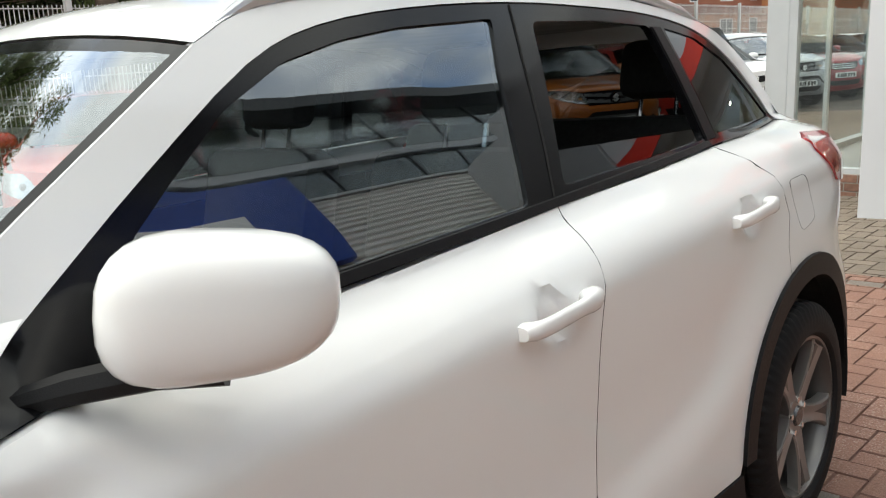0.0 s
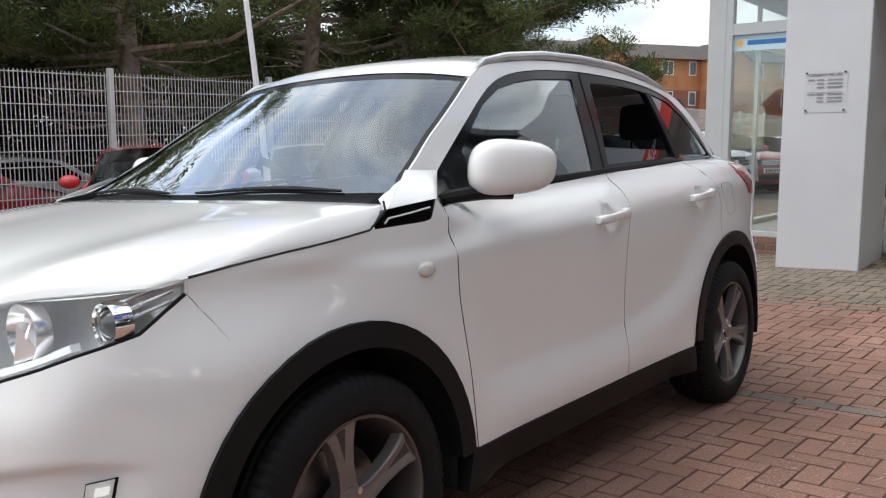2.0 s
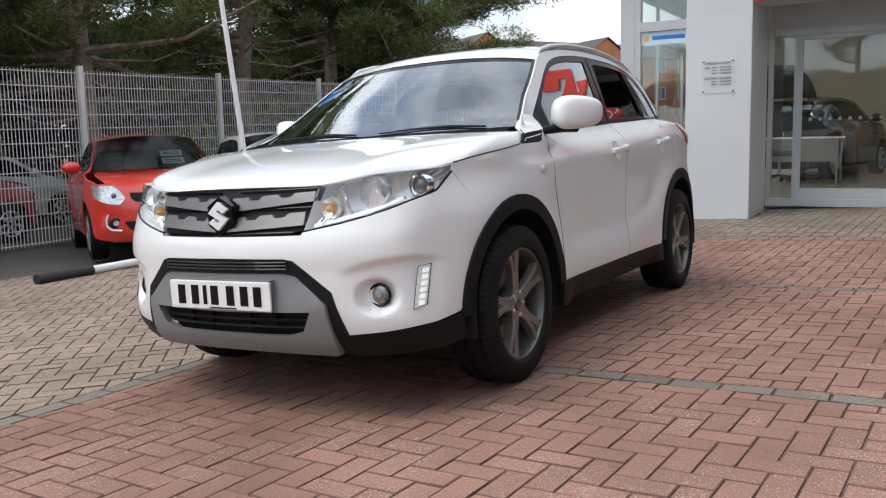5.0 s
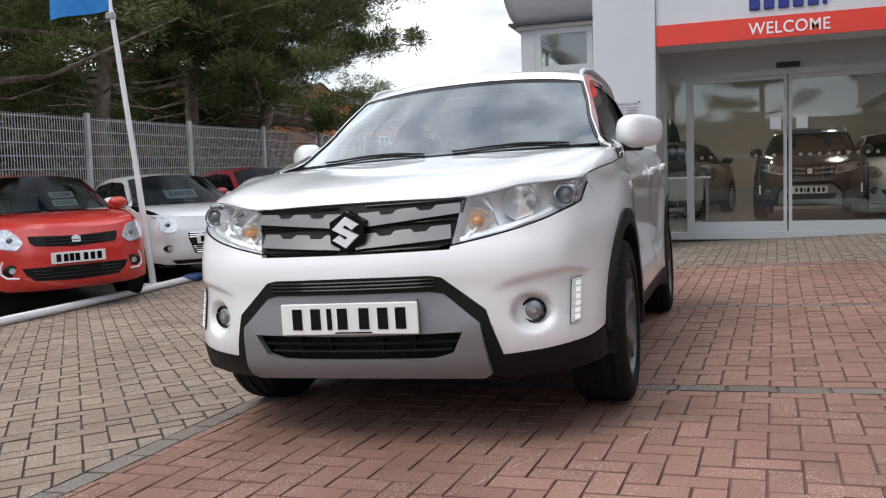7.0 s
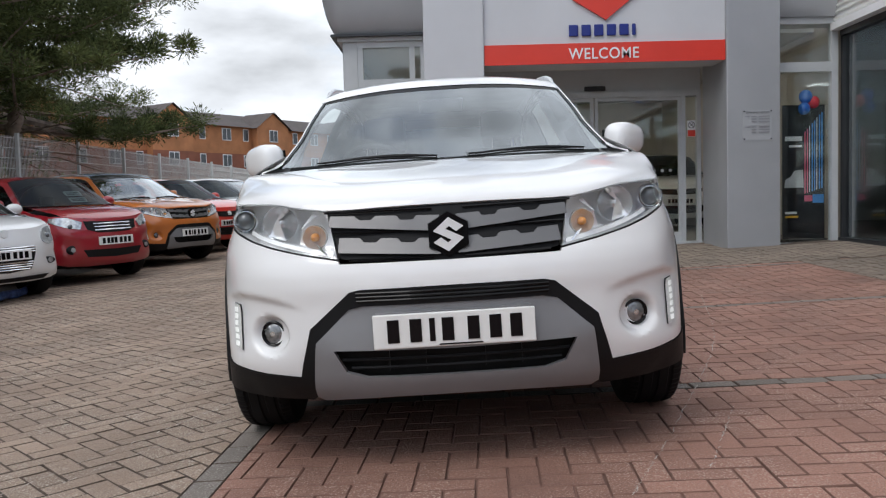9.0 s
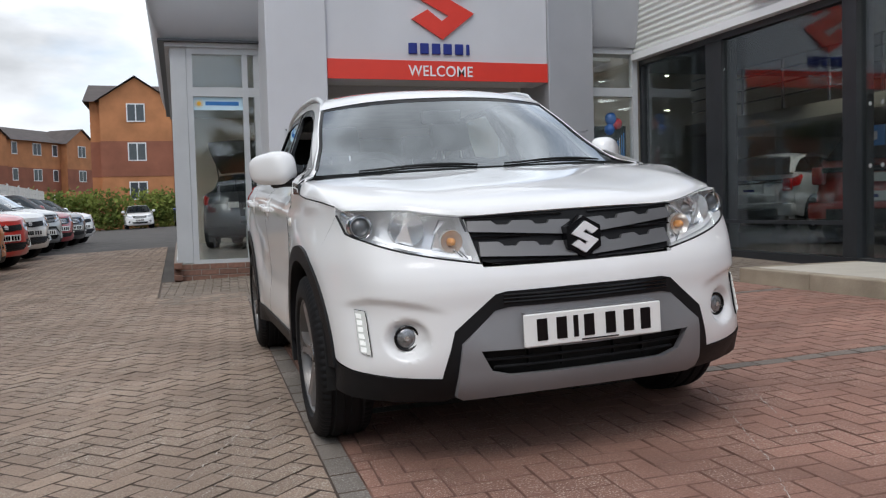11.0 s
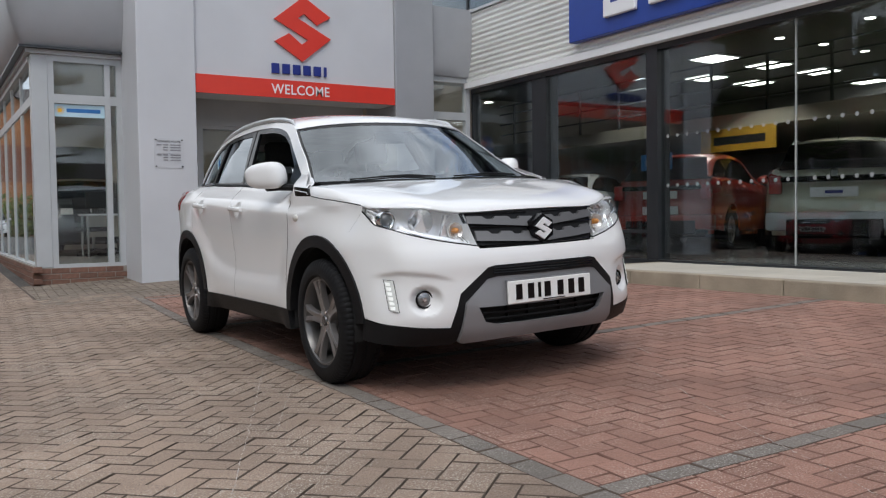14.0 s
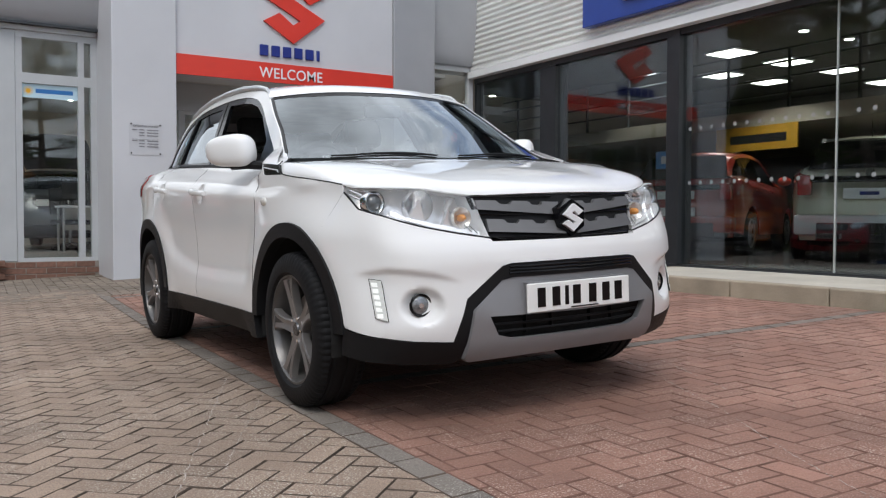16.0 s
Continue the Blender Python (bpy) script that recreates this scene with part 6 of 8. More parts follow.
    vs1 = [bm.verts.new((a * 0.96, y0 + 0.012, 0.783 + b * 0.96)) for a, b in hexa]
    bm.faces.new(vs1)
    for i in range(6):
        bm.faces.new((vs0[i], vs0[(i + 1) % 6], vs1[(i + 1) % 6], vs1[i]))
    bmesh.ops.recalc_face_normals(bm, faces=bm.faces)
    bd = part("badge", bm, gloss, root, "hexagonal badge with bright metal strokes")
    half = [(-0.056, 0.014), (0.002, 0.062), (0.056, 0.028), (0.028, 0.010), (0.003, 0.030), (-0.010, 0.020)]
    bm = bmesh.new()
    f = bm.faces.new([bm.verts.new((0.88 * k * a, y0 + 0.011, 0.783 + 0.88 * k * b)) for k in (1, -1) for a, b in half])
    r = bmesh.ops.extrude_face_region(bm, geom=[f])
    for v in [g for g in r["geom"] if isinstance(g, bmesh.types.BMVert)]:
        v.co.y -= 0.014
    bmesh.ops.recalc_face_normals(bm, faces=bm.faces)
    part("stroke", bm, bright, bd, "bright metal stroke")
    # headlamps
    lamp = U([(0.418, 0.876), (0.55, 0.894), (0.672, 0.911)]) + V([(-1.69, 0.924), (-1.636, 0.934), (-1.638, 0.908), (-1.74, 0.842)]) + U([(0.767, 0.814), (0.71, 0.792), (0.62, 0.767), (0.50, 0.741), (0.372, 0.718)])
    for s in (1, -1):
        mir = lambda v: Vector((v.x * s, v.y, v.z))
        P = inset(lamp, 0.003)

        def bowl(a, b):
            v = skin(a, b, -0.008)
            return mir(v + Vector((0, 0.115 * (1 - smooth(0.70, 0.83, v.x)) + 0.012, 0)))
        bm = bmesh.new()
        sheet(bm, P, bowl, 0.03, depth=0)
        # walls of the housing
        L = dense(P, 0.03)
        va = [bm.verts.new(bowl(a, b)) for a, b in L]
        vb = [bm.verts.new(mir(skin(a, b, -0.001))) for a, b in L]
        for i in range(len(L)):
            bm.faces.new((va[i], va[(i + 1) % len(L)], vb[(i + 1) % len(L)], vb[i]))
        hl = part("headlamp", bm, refl, root, "clear headlamp with round reflectors", smooth=True)

        def cup(name, c, r, prof, material, label=""):
            bm = bmesh.new()
            rings = [[bm.verts.new((c[0] * s + r * f * math.cos(t), c[1] - h, c[2] + r * f * math.sin(t))) for t in [2 * math.pi * k / 28 for k in range(28)]] for f, h in prof]
            for a, b in zip(rings, rings[1:]):
                for k in range(28):
                    bm.faces.new((a[k], a[(k + 1) % 28], b[(k + 1) % 28], b[k]))
            return part(name, bm, material, hl, label, smooth=True, angle=50)
        outer, inner = (0.722, -1.762, 0.862), (0.578, -1.848, 0.845)
        cup("projector_bezel", outer, 0.043, [(1.06, -0.02), (1.05, 0.010), (0.98, 0.018), (0.92, 0.012), (0.86, 0.004), (0.80, 0.0), (0.76, 0.010), (0.72, 0.004)], chrome, "chrome ring round the projector")
        bm = bmesh.new()
        bmesh.ops.create_uvsphere(bm, u_segments=22, v_segments=14, radius=0.034, matrix=Matrix.Translation((outer[0] * s, outer[1] + 0.010, outer[2])))
        part("projector", bm, mat("projector lens", (0.10, 0.11, 0.12), 0.03, 0, 0.1, 3, coat=1), hl, "dark round projector lens", smooth=True)
        cup("reflector", inner, 0.060, [(1.05, -0.01), (1.05, 0.016), (1.0, 0.022), (0.95, 0.014), (0.82, 0.0), (0.60, -0.018), (0.34, -0.026), (0.05, -0.028)], mat("lamp bowl chrome", (0.90, 0.91, 0.92), 0.20, 0.85, 0.05, 60))
        cup("bulb", inner, 0.016, [(1.0, -0.03), (1.0, 0.012), (0.8, 0.020), (0.05, 0.022)], mat("bulb shade", (0.62, 0.62, 0.62), 0.2, 0.8))
        cup("indicator", (0.448, -1.955, 0.795), 0.034, [(1.25, -0.006), (1.15, 0.010), (0.9, 0.0), (0.4, -0.012), (0.05, -0.014)], mat("indicator reflector", (0.72, 0.70, 0.66), 0.18, 0.6))
        cup("indicator_bulb", (0.448, -1.955, 0.795), 0.014, [(1.0, -0.012), (0.95, 0.012), (0.6, 0.022), (0.05, 0.026)], amber, "amber indicator")
        # bright facets and ledge of the bezel between the lamps
        facet = mat("bright bezel", (0.90, 0.91, 0.92), 0.16, 0.65, 0.05, 40)
        for tri, tilt in (([(0.462, 0.748), (0.520, 0.832), (0.538, 0.772)], 0.5), ([(0.482, 0.866), (0.505, 0.872), (0.532, 0.822)], -0.6), ([(0.612, 0.784), (0.652, 0.868), (0.688, 0.806)], 0.45), ([(0.648, 0.878), (0.676, 0.890), (0.668, 0.838)], -0.5)):
            bm = bmesh.new()
            zc = sum(p[1] for p in tri) / 3
            sheet(bm, U(tri), lambda a, b: mir(skin(a, b, -0.045 + tilt * (b - zc))), 0.03, depth=0.02, inward=(0, 1, 0))
            part("bezel_facet", bm, facet, hl)
        bm = bmesh.new()
        sheet(bm, U([(0.40, 0.728), (0.50, 0.747), (0.62, 0.773), (0.71, 0.798), (0.755, 0.814), (0.755, 0.828), (0.70, 0.806), (0.60, 0.782), (0.50, 0.762), (0.40, 0.742)]), lambda a, b: mir(skin(a, b, -0.030)), 0.03, depth=0.02, inward=(0, 1, 0))
        part("bezel_ledge", bm, refl, hl, smooth=True)
        bm = bmesh.new()
        for k in range(4):
            tube(bm, [(s * (0.405 + 0.012 * k), -2.0 + 0.02 * k, 0.735 + 0.006 * k), (s * (0.430 + 0.012 * k), -1.985 + 0.02 * k, 0.765 + 0.004 * k)], 0.003, 5)
        part("side_fluting", bm, chrome, hl)
        bm = bmesh.new()
        for k in range(3):
            pts = [mir(flank(-1.775 + t * 0.115, 0.862 + k * 0.018 + t * 0.034, -0.014)) for t in (0, 0.5, 1)]
            tube(bm, pts, 0.0042, 6)
        part("side_fin", bm, facet, hl, "bright styling fins")
        bm = bmesh.new()
        sheet(bm, P, lambda a, b: mir(skin(a, b, 0.001)), 0.035, depth=0)
        ln = part("lens", bm, lensg, hl, smooth=True)
        ln.visible_shadow = False
        bm = bmesh.new()
        tube(bm, [mir(skin(a, b, -0.003)) for a, b in dense2(V([(-1.638, 0.906), (-1.74, 0.840)]) + U([(0.766, 0.812), (0.71, 0.790), (0.62, 0.765), (0.50, 0.739), (0.368, 0.716)]), 0.02)], 0.0045, 5, cap=False)
        part("lamp_seal", bm, blk, hl)
        # fog lamp
        c = mir(skin(ux(0.640), 0.474, 0.0))
        bm = bmesh.new()
        d = Vector((0.22 * s, -1, 0))
        tube(bm, [c + d.to_track_quat("Z", "Y") @ Vector((0.040 * math.cos(t), 0.040 * math.sin(t), 0.006)) for t in [2 * math.pi * k / 24 for k in range(25)]], 0.005, 6, cap=False)
        fg = part("fog_lamp", bm, gloss, root, "round fog lamp in a dark ring", smooth=True)
        bm = bmesh.new()
        bmesh.ops.create_uvsphere(bm, u_segments=20, v_segments=10, radius=0.038, matrix=Matrix.Translation(c - d * 0.0) @ d.to_track_quat("Z", "Y").to_matrix().to_4x4() @ Matrix.Diagonal((1, 1, 0.35, 1)))
        part("fog_lens", bm, mat("fog reflector", (0.30, 0.31, 0.32), 0.16, 0.7, 0.5, 70, 0.5, 60), fg, smooth=True)
        part("bulb_cap", disc(bmesh.new(), c + d * 0.006, d, 0.009, 0.010, 14), mat("bulb shade", (0.62, 0.62, 0.62), 0.2, 0.8), fg)
        # daytime lamp
        dr = [(ux(0.759), 0.572), (ux(0.786), 0.577), (ux(0.7675), 0.432), (ux(0.7375), 0.420)]
        bm = bmesh.new()
        sheet(bm, inset(dr, -0.002), lambda a, b: mir(skin(a, b, 0.006)), 0.02, depth=0.014, inward=(0, 1, 0))
        dl = part("daytime_lamp", bm, gloss, root, "slanting lit daytime lamp strip", smooth=True)
        bm = bmesh.new()
        sheet(bm, inset(dr, 0.0012), lambda a, b: mir(skin(a, b, 0.0085)), 0.02, depth=0.004, inward=(0, 1, 0))
        part("diffuser", bm, mat("pale lamp diffuser", (0.62, 0.63, 0.61), 0.25, 0, 0.1, 60, emit=(0.97, 1.0, 0.96), power=0.03), dl, smooth=True)
        cell = mat("lamp cell", (0.85, 0.86, 0.84), 0.2, 0, 0.1, 60, emit=(0.97, 1.0, 0.96), power=0.18)
        for k in range(6):
            f = (k + 0.5) / 6
            x = 0.7525 + 0.020 * f + 0.003
            z = 0.430 + 0.138 * f
            bm = bmesh.new()
            sheet(bm, rounded([(ux(x - 0.0075), z - 0.0095), (ux(x + 0.006), z - 0.0075), (ux(x + 0.008), z + 0.0085), (ux(x - 0.0055), z + 0.0075)], 0.003, 2), lambda a, b: mir(skin(a, b, 0.011)), 0.02, depth=0.003, inward=(0, 1, 0))
            part("cell", bm, cell, dl)
    # arch mouldings, sills, rear apron
    for c, r, a0, a1 in ((AF, 0.447, 2, 178), (AR, 0.462, 6, 176)):
        ring = ring_arc(c, CZ, r, a0, a1, 26) + ring_arc(c, CZ, r - 0.062, a1, a0, 26)
        sides("arch_moulding", ring, flank, blk, step=0.05, off=0.010, gap=0, depth=0.05)
        for s in (1, -1):
            bm = bmesh.new()
            pts = ring_arc(c, CZ, r - 0.055, -12, 192, 26)
            va = [bm.verts.new((0.86 * s, y, z)) for y, z in pts]
            vb = [bm.verts.new((0.45 * s, y, z)) for y, z in pts]
            for i in range(26):
                bm.faces.new((va[i], va[i + 1], vb[i + 1], vb[i]))
            bm.faces.new(vb)
            part("arch_liner", bm, liner, root)
    sides("sill", [(-0.81, 0.362), (0.78, 0.357), (0.80, 0.25), (-0.84, 0.25)], flank, blk, off=0.006, gap=0, depth=0.06)
    sides("rear_apron", [(1.66, 0.40), (1.87, 0.40), (1.85, 0.26), (1.70, 0.27)], flank, blk, off=0.004, gap=0, depth=0.05)
    # tail: closed rear with lamps
    bm = bmesh.new()
    rows = []
    for z in (0.26, 0.4, 0.6, 0.8, 1.0, 1.1):
        rows.append([bm.verts.new((lambda v: (v.x, v.y, v.z))(skin(uy(1.86) + (ARC[-1] - uy(1.86)) * k / 8, z))) for k in range(9)])
    for a, b in zip(rows, rows[1:]):
        for i in range(8):
            bm.faces.new((a[i], a[i + 1], b[i + 1], b[i]))
    g = bmesh.ops.duplicate(bm, geom=bm.verts[:] + bm.edges[:] + bm.faces[:])
    for v in [q for q in g["geom"] if isinstance(q, bmesh.types.BMVert)]:
        v.co.x *= -1
    part("tailgate", bm, paint, root, smooth=True)
    bm = bmesh.new()
    ys = [(1.78, 1.10), (1.70, 1.2), (1.52, 1.36), (1.45, 1.44)]
    vs = [[bm.verts.new((cabin_x(min(y, 1.7), z) * w, y + 0.08 * (1 - w * w), z + 0.03 * (1 - w * w))) for w in (-1, -0.5, 0, 0.5, 1)] for y, z in ys]
    for a, b in zip(vs, vs[1:]):
        for i in range(4):
            bm.faces.new((a[i], a[i + 1], b[i + 1], b[i]))
    part("rear_screen", bm, prv, root, smooth=True)
    sides("tail_lamp", rounded([(1.42, 1.108), (1.50, 1.120), (1.66, 1.110), (1.90, 1.02), (1.905, 0.95), (1.82, 0.95), (1.58, 0.965), (1.47, 1.04)], 0.012, 3), lambda y, z, off: skin(uy(y), z, off + 0.012 * 0) if z < 1.02 else flank(y, z, off), redl, "red tail lamp with clear bands", step=0.03, off=0.008, gap=0, depth=0.03)
    # fuel flap outline
    bm = bmesh.new()
    loop = rounded([(1.12, 1.028), (1.25, 1.032), (1.32, 0.90), (1.20, 0.880)], 0.03, 4)
    tube(bm, [flank(a, b, -0.0004) for a, b in dense(loop, 0.02) + loop[:1]], 0.0010, 4, cap=False)
    part("fuel_flap_gap", bm, mat("shaded panel gap", (0.16, 0.16, 0.16), 0.8), root)
    # repeaters, vents, handles, mirrors
    for s in (1, -1):
        mir = lambda v: Vector((v.x * s, v.y, v.z))
        bm = bmesh.new()
        bmesh.ops.create_uvsphere(bm, u_segments=16, v_segments=8, radius=1, matrix=Matrix.Translation(mir(flank(-0.975, 0.884, 0.0))) @ Matrix.Diagonal((0.012, 0.034, 0.020, 1)))
        part("side_repeater", bm, mat("clear repeater", (0.72, 0.70, 0.66), 0.12, 0.1, 0.15, 90), fnd[s], "small oval clear repeater lamp", smooth=True)
        bm = bmesh.new()
        sheet(bm, VENT, lambda a, b: mir(flank(a, b, -0.003)), 0.03, depth=0.02, inward=(-s, 0, 0))
        vt = part("wing_vent", bm, gloss, root, "gloss black wing vent with bright blade", smooth=True)
        bm = bmesh.new()
        tube(bm, [mir(flank(a, b, 0.001)) for a, b in ((-1.100, 1.010), (-1.085, 1.022), (-1.0, 1.030), (-0.920, 1.040))], 0.0026, 6)
        part("blade", bm, bright, vt, "thin bright blade")
        for (hy, hz), dr in zip(HANDLES, (fd, rd)):
            bm = bmesh.new()
            rings = []
            for k in range(13):
                t = k / 12
                y, z = hy - 0.106 + 0.212 * t, hz - 0.008 + 0.016 * t
                out = lerp_lin([(0, 0.022), (0.08, 0.030), (0.3, 0.035), (0.74, 0.036), (0.80, 0.038), (0.95, 0.036), (1, 0.030)], t)
                hh = lerp_lin([(0, 0.012), (0.08, 0.0155), (0.25, 0.0150), (0.74, 0.0150), (0.78, 0.0200), (0.95, 0.0205), (1, 0.016)], t)
                th = 0.009 + 0.010 * (t < 0.12 or t > 0.78)
                x = flank(hy - 0.106, hz, 0.0).x * (1 - t) + flank(hy + 0.106, hz, 0.0).x * t + out
                ring = []
                for a in range(12):
                    ca, sa = math.cos(2 * math.pi * a / 12), math.sin(2 * math.pi * a / 12)
                    ring.append(bm.verts.new(mir(Vector((x - th + th * math.copysign(abs(ca) ** 0.7, ca), y, z + hh * math.copysign(abs(sa) ** 0.75, sa))))))
                rings.append(ring)
            for a, b in zip(rings, rings[1:]):
                for q in range(12):
                    bm.faces.new((a[q], a[(q + 1) % 12], b[(q + 1) % 12], b[q]))
            bm.faces.new(rings[0])
            bm.faces.new(rings[-1])
            bmesh.ops.recalc_face_normals(bm, faces=bm.faces)
            part("handle", bm, paint, dr[s], "body coloured pull handle", smooth=True, angle=60)
        # mirror: shell, foot and glass
        mm = Matrix.Translation((0.886 * s, -0.596, 1.136)) @ Matrix.Rotation(radians(51 * s), 4, "Z") @ Matrix.Diagonal((s, 1, 1, 1))
        bm = bmesh.new()
        nu, nv = 28, 14
        grid = []
        f = lambda v, e: math.copysign(abs(v) ** e, v)
        for j in range(nv + 1):
            ph = -math.pi / 2 + math.pi * j / nv
            row = []
            for i in range(nu):
                th = 2 * math.pi * i / nu
                x = 0.124 * f(math.cos(ph), 0.55) * f(math.cos(th), 0.66)
                z = 0.074 * f(math.sin(ph), 0.72)
                y = 0.070 * f(math.cos(ph), 0.55) * f(math.sin(th), 0.72)
                z *= 1.05 - 0.13 * x / 0.124 - 0.05 * (x / 0.124) ** 2
                row.append(bm.verts.new(mm @ Vector((1.03 * x + 0.010 * z / 0.08, y, z - 0.004 * x / 0.12))))
            grid.append(row)
        for a, b in zip(grid, grid[1:]):
            for i in range(nu):
                bm.faces.new((a[i], a[(i + 1) % nu], b[(i + 1) % nu], b[i]))
        bmesh.ops.remove_doubles(bm, verts=bm.verts, dist=0.0004)
        bmesh.ops.recalc_face_normals(bm, faces=bm.faces)
        mo = part("door_mirror", bm, paint, root, "white door mirror on black foot", smooth=True, angle=60)
        bm = bmesh.new()
        box(bm, -0.088, 0.060, -0.052, 0.088, 0.073, 0.052, bevel=0.006, m=mm)
        part("mirror_rim", bm, gloss, mo)
        bm = bmesh.new()
        box(bm, -0.078, 0.0732, -0.043, 0.078, 0.0755, 0.043, m=mm)
        part("mirror_glass", bm, chrome, mo, "mirror glass")
        bm = bmesh.new()
        pts = [(0.730 * s, -0.80, 1.050), (0.775 * s, -0.72, 1.060), (0.83 * s, -0.655, 1.068), (0.885 * s, -0.600, 1.074)]
        tube(bm, pts, [0.012, 0.020, 0.022, 0.030], 8)
        part("mirror_foot", bm, blk, mo, smooth=True)
        # roof rail
        rr = part("roof_rail", tube(bmesh.new(), [(cabin_x(y, z) * s * 0.985 + 0.0 * s, y, z + h) for y, z, h in ((-0.36, 1.456, -0.004), (-0.29, 1.476, 0.010), (-0.15, 1.493, 0.021), (0.1, 1.514, 0.026), (0.4, 1.523, 0.026), (0.7, 1.516, 0.025), (0.95, 1.494, 0.022), (1.15, 1.468, 0.014), (1.28, 1.450, 0.0))], [0.004, 0.014, 0.016, 0.016, 0.016, 0.016, 0.016, 0.014, 0.006], 10), mat("silver rail", (0.62, 0.63, 0.64), 0.3, 0.5), root, "silver roof rail", smooth=True)
    part("aerial", tube(bmesh.new(), [(0, 1.25, 1.49), (0, 1.33, 1.60), (0, 1.38, 1.68)], [0.012, 0.005, 0.003], 6), blk, root)
    # floor pan and inside
    part("floor_pan", boxed(-0.62, -1.75, 0.22, 0.62, 1.85, 0.36), liner, root)
    # unseen plates added to deepen the shadow beneath the car
    for s in (1, -1):
        part("side_undertray", boxed(0.625 * s, -0.80, 0.235, 0.80 * s, 0.78, 0.25), liner, root)
    part("bulkhead", boxed(-0.60, -1.60, 0.36, 0.60, -0.75, 0.84), liner, root)
    bm = bmesh.new()
    box(bm, -0.64, -0.98, 0.80, 0.64, -0.55, 1.03, bevel=0.05)
    part("dashboard", bm, dash, root, smooth=True)
    part("door_card", boxed(-0.74, -0.78, 0.45, -0.70, 1.2, 1.03), dash, root)
    part("door_card", boxed(0.70, -0.78, 0.45, 0.74, 1.2, 1.03), dash, root)
    bm = bmesh.new()
    for r2 in (1,):
        c = Vector((-0.36, -0.42, 1.02))
        q = Vector((0, 0.9, 0.42)).to_track_quat("Z", "Y")
        tube(bm, [c + q @ Vector((0.185 * math.cos(t), 0.185 * math.sin(t), 0)) for t in [2 * math.pi * k / 28 for k in range(29)]], 0.016, 8, cap=False)
        for t in (0, math.pi, 1.5 * math.pi):
            tube(bm, [c - q @ Vector((0, 0, 0.02)), c + q @ Vector((0.18 * math.cos(t), 0.18 * math.sin(t), 0))], 0.018, 6)
        tube(bm, [c, c - q @ Vector((0, 0, 0.2))], 0.05, 10)
    part("steering_wheel", bm, dash, root, smooth=True)

    def seat(x, y, w):
        bm = bmesh.new()
        box(bm, x - w / 2, y - 0.28, 0.40, x + w / 2, y + 0.25, 0.66, bevel=0.05)
        m = Matrix.Translation((x, y + 0.25, 0.60)) @ Matrix.Rotation(radians(-14), 4, "X")
        box(bm, -w / 2, -0.02, 0, w / 2, 0.12, 0.62, bevel=0.05, m=m)
        st = part("seat", bm, fabric, root, smooth=True)
        for dx in ((0,) if w < 0.7 else (-0.4, 0.4)):
            bm = bmesh.new()
            box(bm, dx - 0.13, 0.01, 0.68, dx + 0.13, 0.11, 0.86, bevel=0.04, m=m)
            part("headrest", bm, fabric, st, smooth=True)
            bm = bmesh.new()
            for e in (-0.06, 0.06):
                tube(bm, [m @ Vector((dx + e, 0.06, 0.60)), m @ Vector((dx + e, 0.06, 0.70))], 0.007, 6)
            part("headrest_post", bm, chrome, st)
    seat(-0.36, -0.02, 0.50)
    seat(0.36, -0.02, 0.50)
    seat(0.0, 0.85, 1.22)
    part("inner_mirror", boxed(-0.11, -0.52, 1.33, 0.11, -0.49, 1.40, bevel=0.012), dash, root)
    part("head_lining", boxed(-0.50, -0.30, 1.47, 0.50, 1.35, 1.485), mat("pale head lining", (0.42, 0.42, 0.41), 0.9), root)
    # wheels
    tyre = mat("tyre rubber", (0.010, 0.010, 0.011), 0.65, 0, 0.25, 8, 0.10, 300, spec=0.18)
    alloy = mat("dark alloy", (0.13, 0.125, 0.122), 0.32, 0.6, 0.12, 10)
    alloy2 = mat("machined alloy", (0.25, 0.235, 0.23), 0.28, 0.55, 0.1, 10)
    disc_m = mat("brake disc", (0.28, 0.27, 0.26), 0.35, 0.9, 0.2, 30)
    first = None
    for s, y in ((1, AF), (1, AR), (-1, AF), (-1, AR)):
        m = Matrix.Translation((0.768 * s, y, 0.334)) @ Matrix.Rotation(radians(0 if s > 0 else 180), 4, "Z") @ Matrix.Rotation(radians(12 if y < 0 else 40), 4, "X")
        if first is None:
            bm = bmesh.new()
            n = 216
            prof = [(-0.095, 0.215, 0), (-0.112, 0.245, 0), (-0.112, 0.285, 0), (-0.100, 0.318, 0), (-0.088, 0.328, 1), (-0.066, 0.333, 1), (-0.058, 0.326, 0), (-0.050, 0.326, 0), (-0.046, 0.334, 0), (-0.014, 0.335, 0), (-0.010, 0.327, 0), (0.010, 0.327, 0), (0.014, 0.335, 0), (0.046, 0.334, 0), (0.050, 0.326, 0), (0.058, 0.326, 0), (0.066, 0.333, 1), (0.088, 0.328, 1), (0.100, 0.318, 2), (0.110, 0.290, 0), (0.113, 0.262, 0), (0.111, 0.246, 0), (0.103, 0.237, 0), (0.092, 0.232, 0)]
            rings = []
            for k in range(n):
                t = 2 * math.pi * k / n
                rings.append([bm.verts.new((x - (0.003 if e == 2 and k % 3 == 0 else 0), (r - (0.0045 if e and k % 3 == 0 else 0)) * math.cos(t), (r - (0.0045 if e and k % 3 == 0 else 0)) * math.sin(t))) for x, r, e in prof])
            for k in range(n):
                a, b = rings[k], rings[(k + 1) % n]
                for i in range(len(prof) - 1):
                    bm.faces.new((a[i], a[i + 1], b[i + 1], b[i]))
            first = part("wheel", bm, tyre, root, "black tyre on a dark five-spoke alloy rim", smooth=True, angle=30)
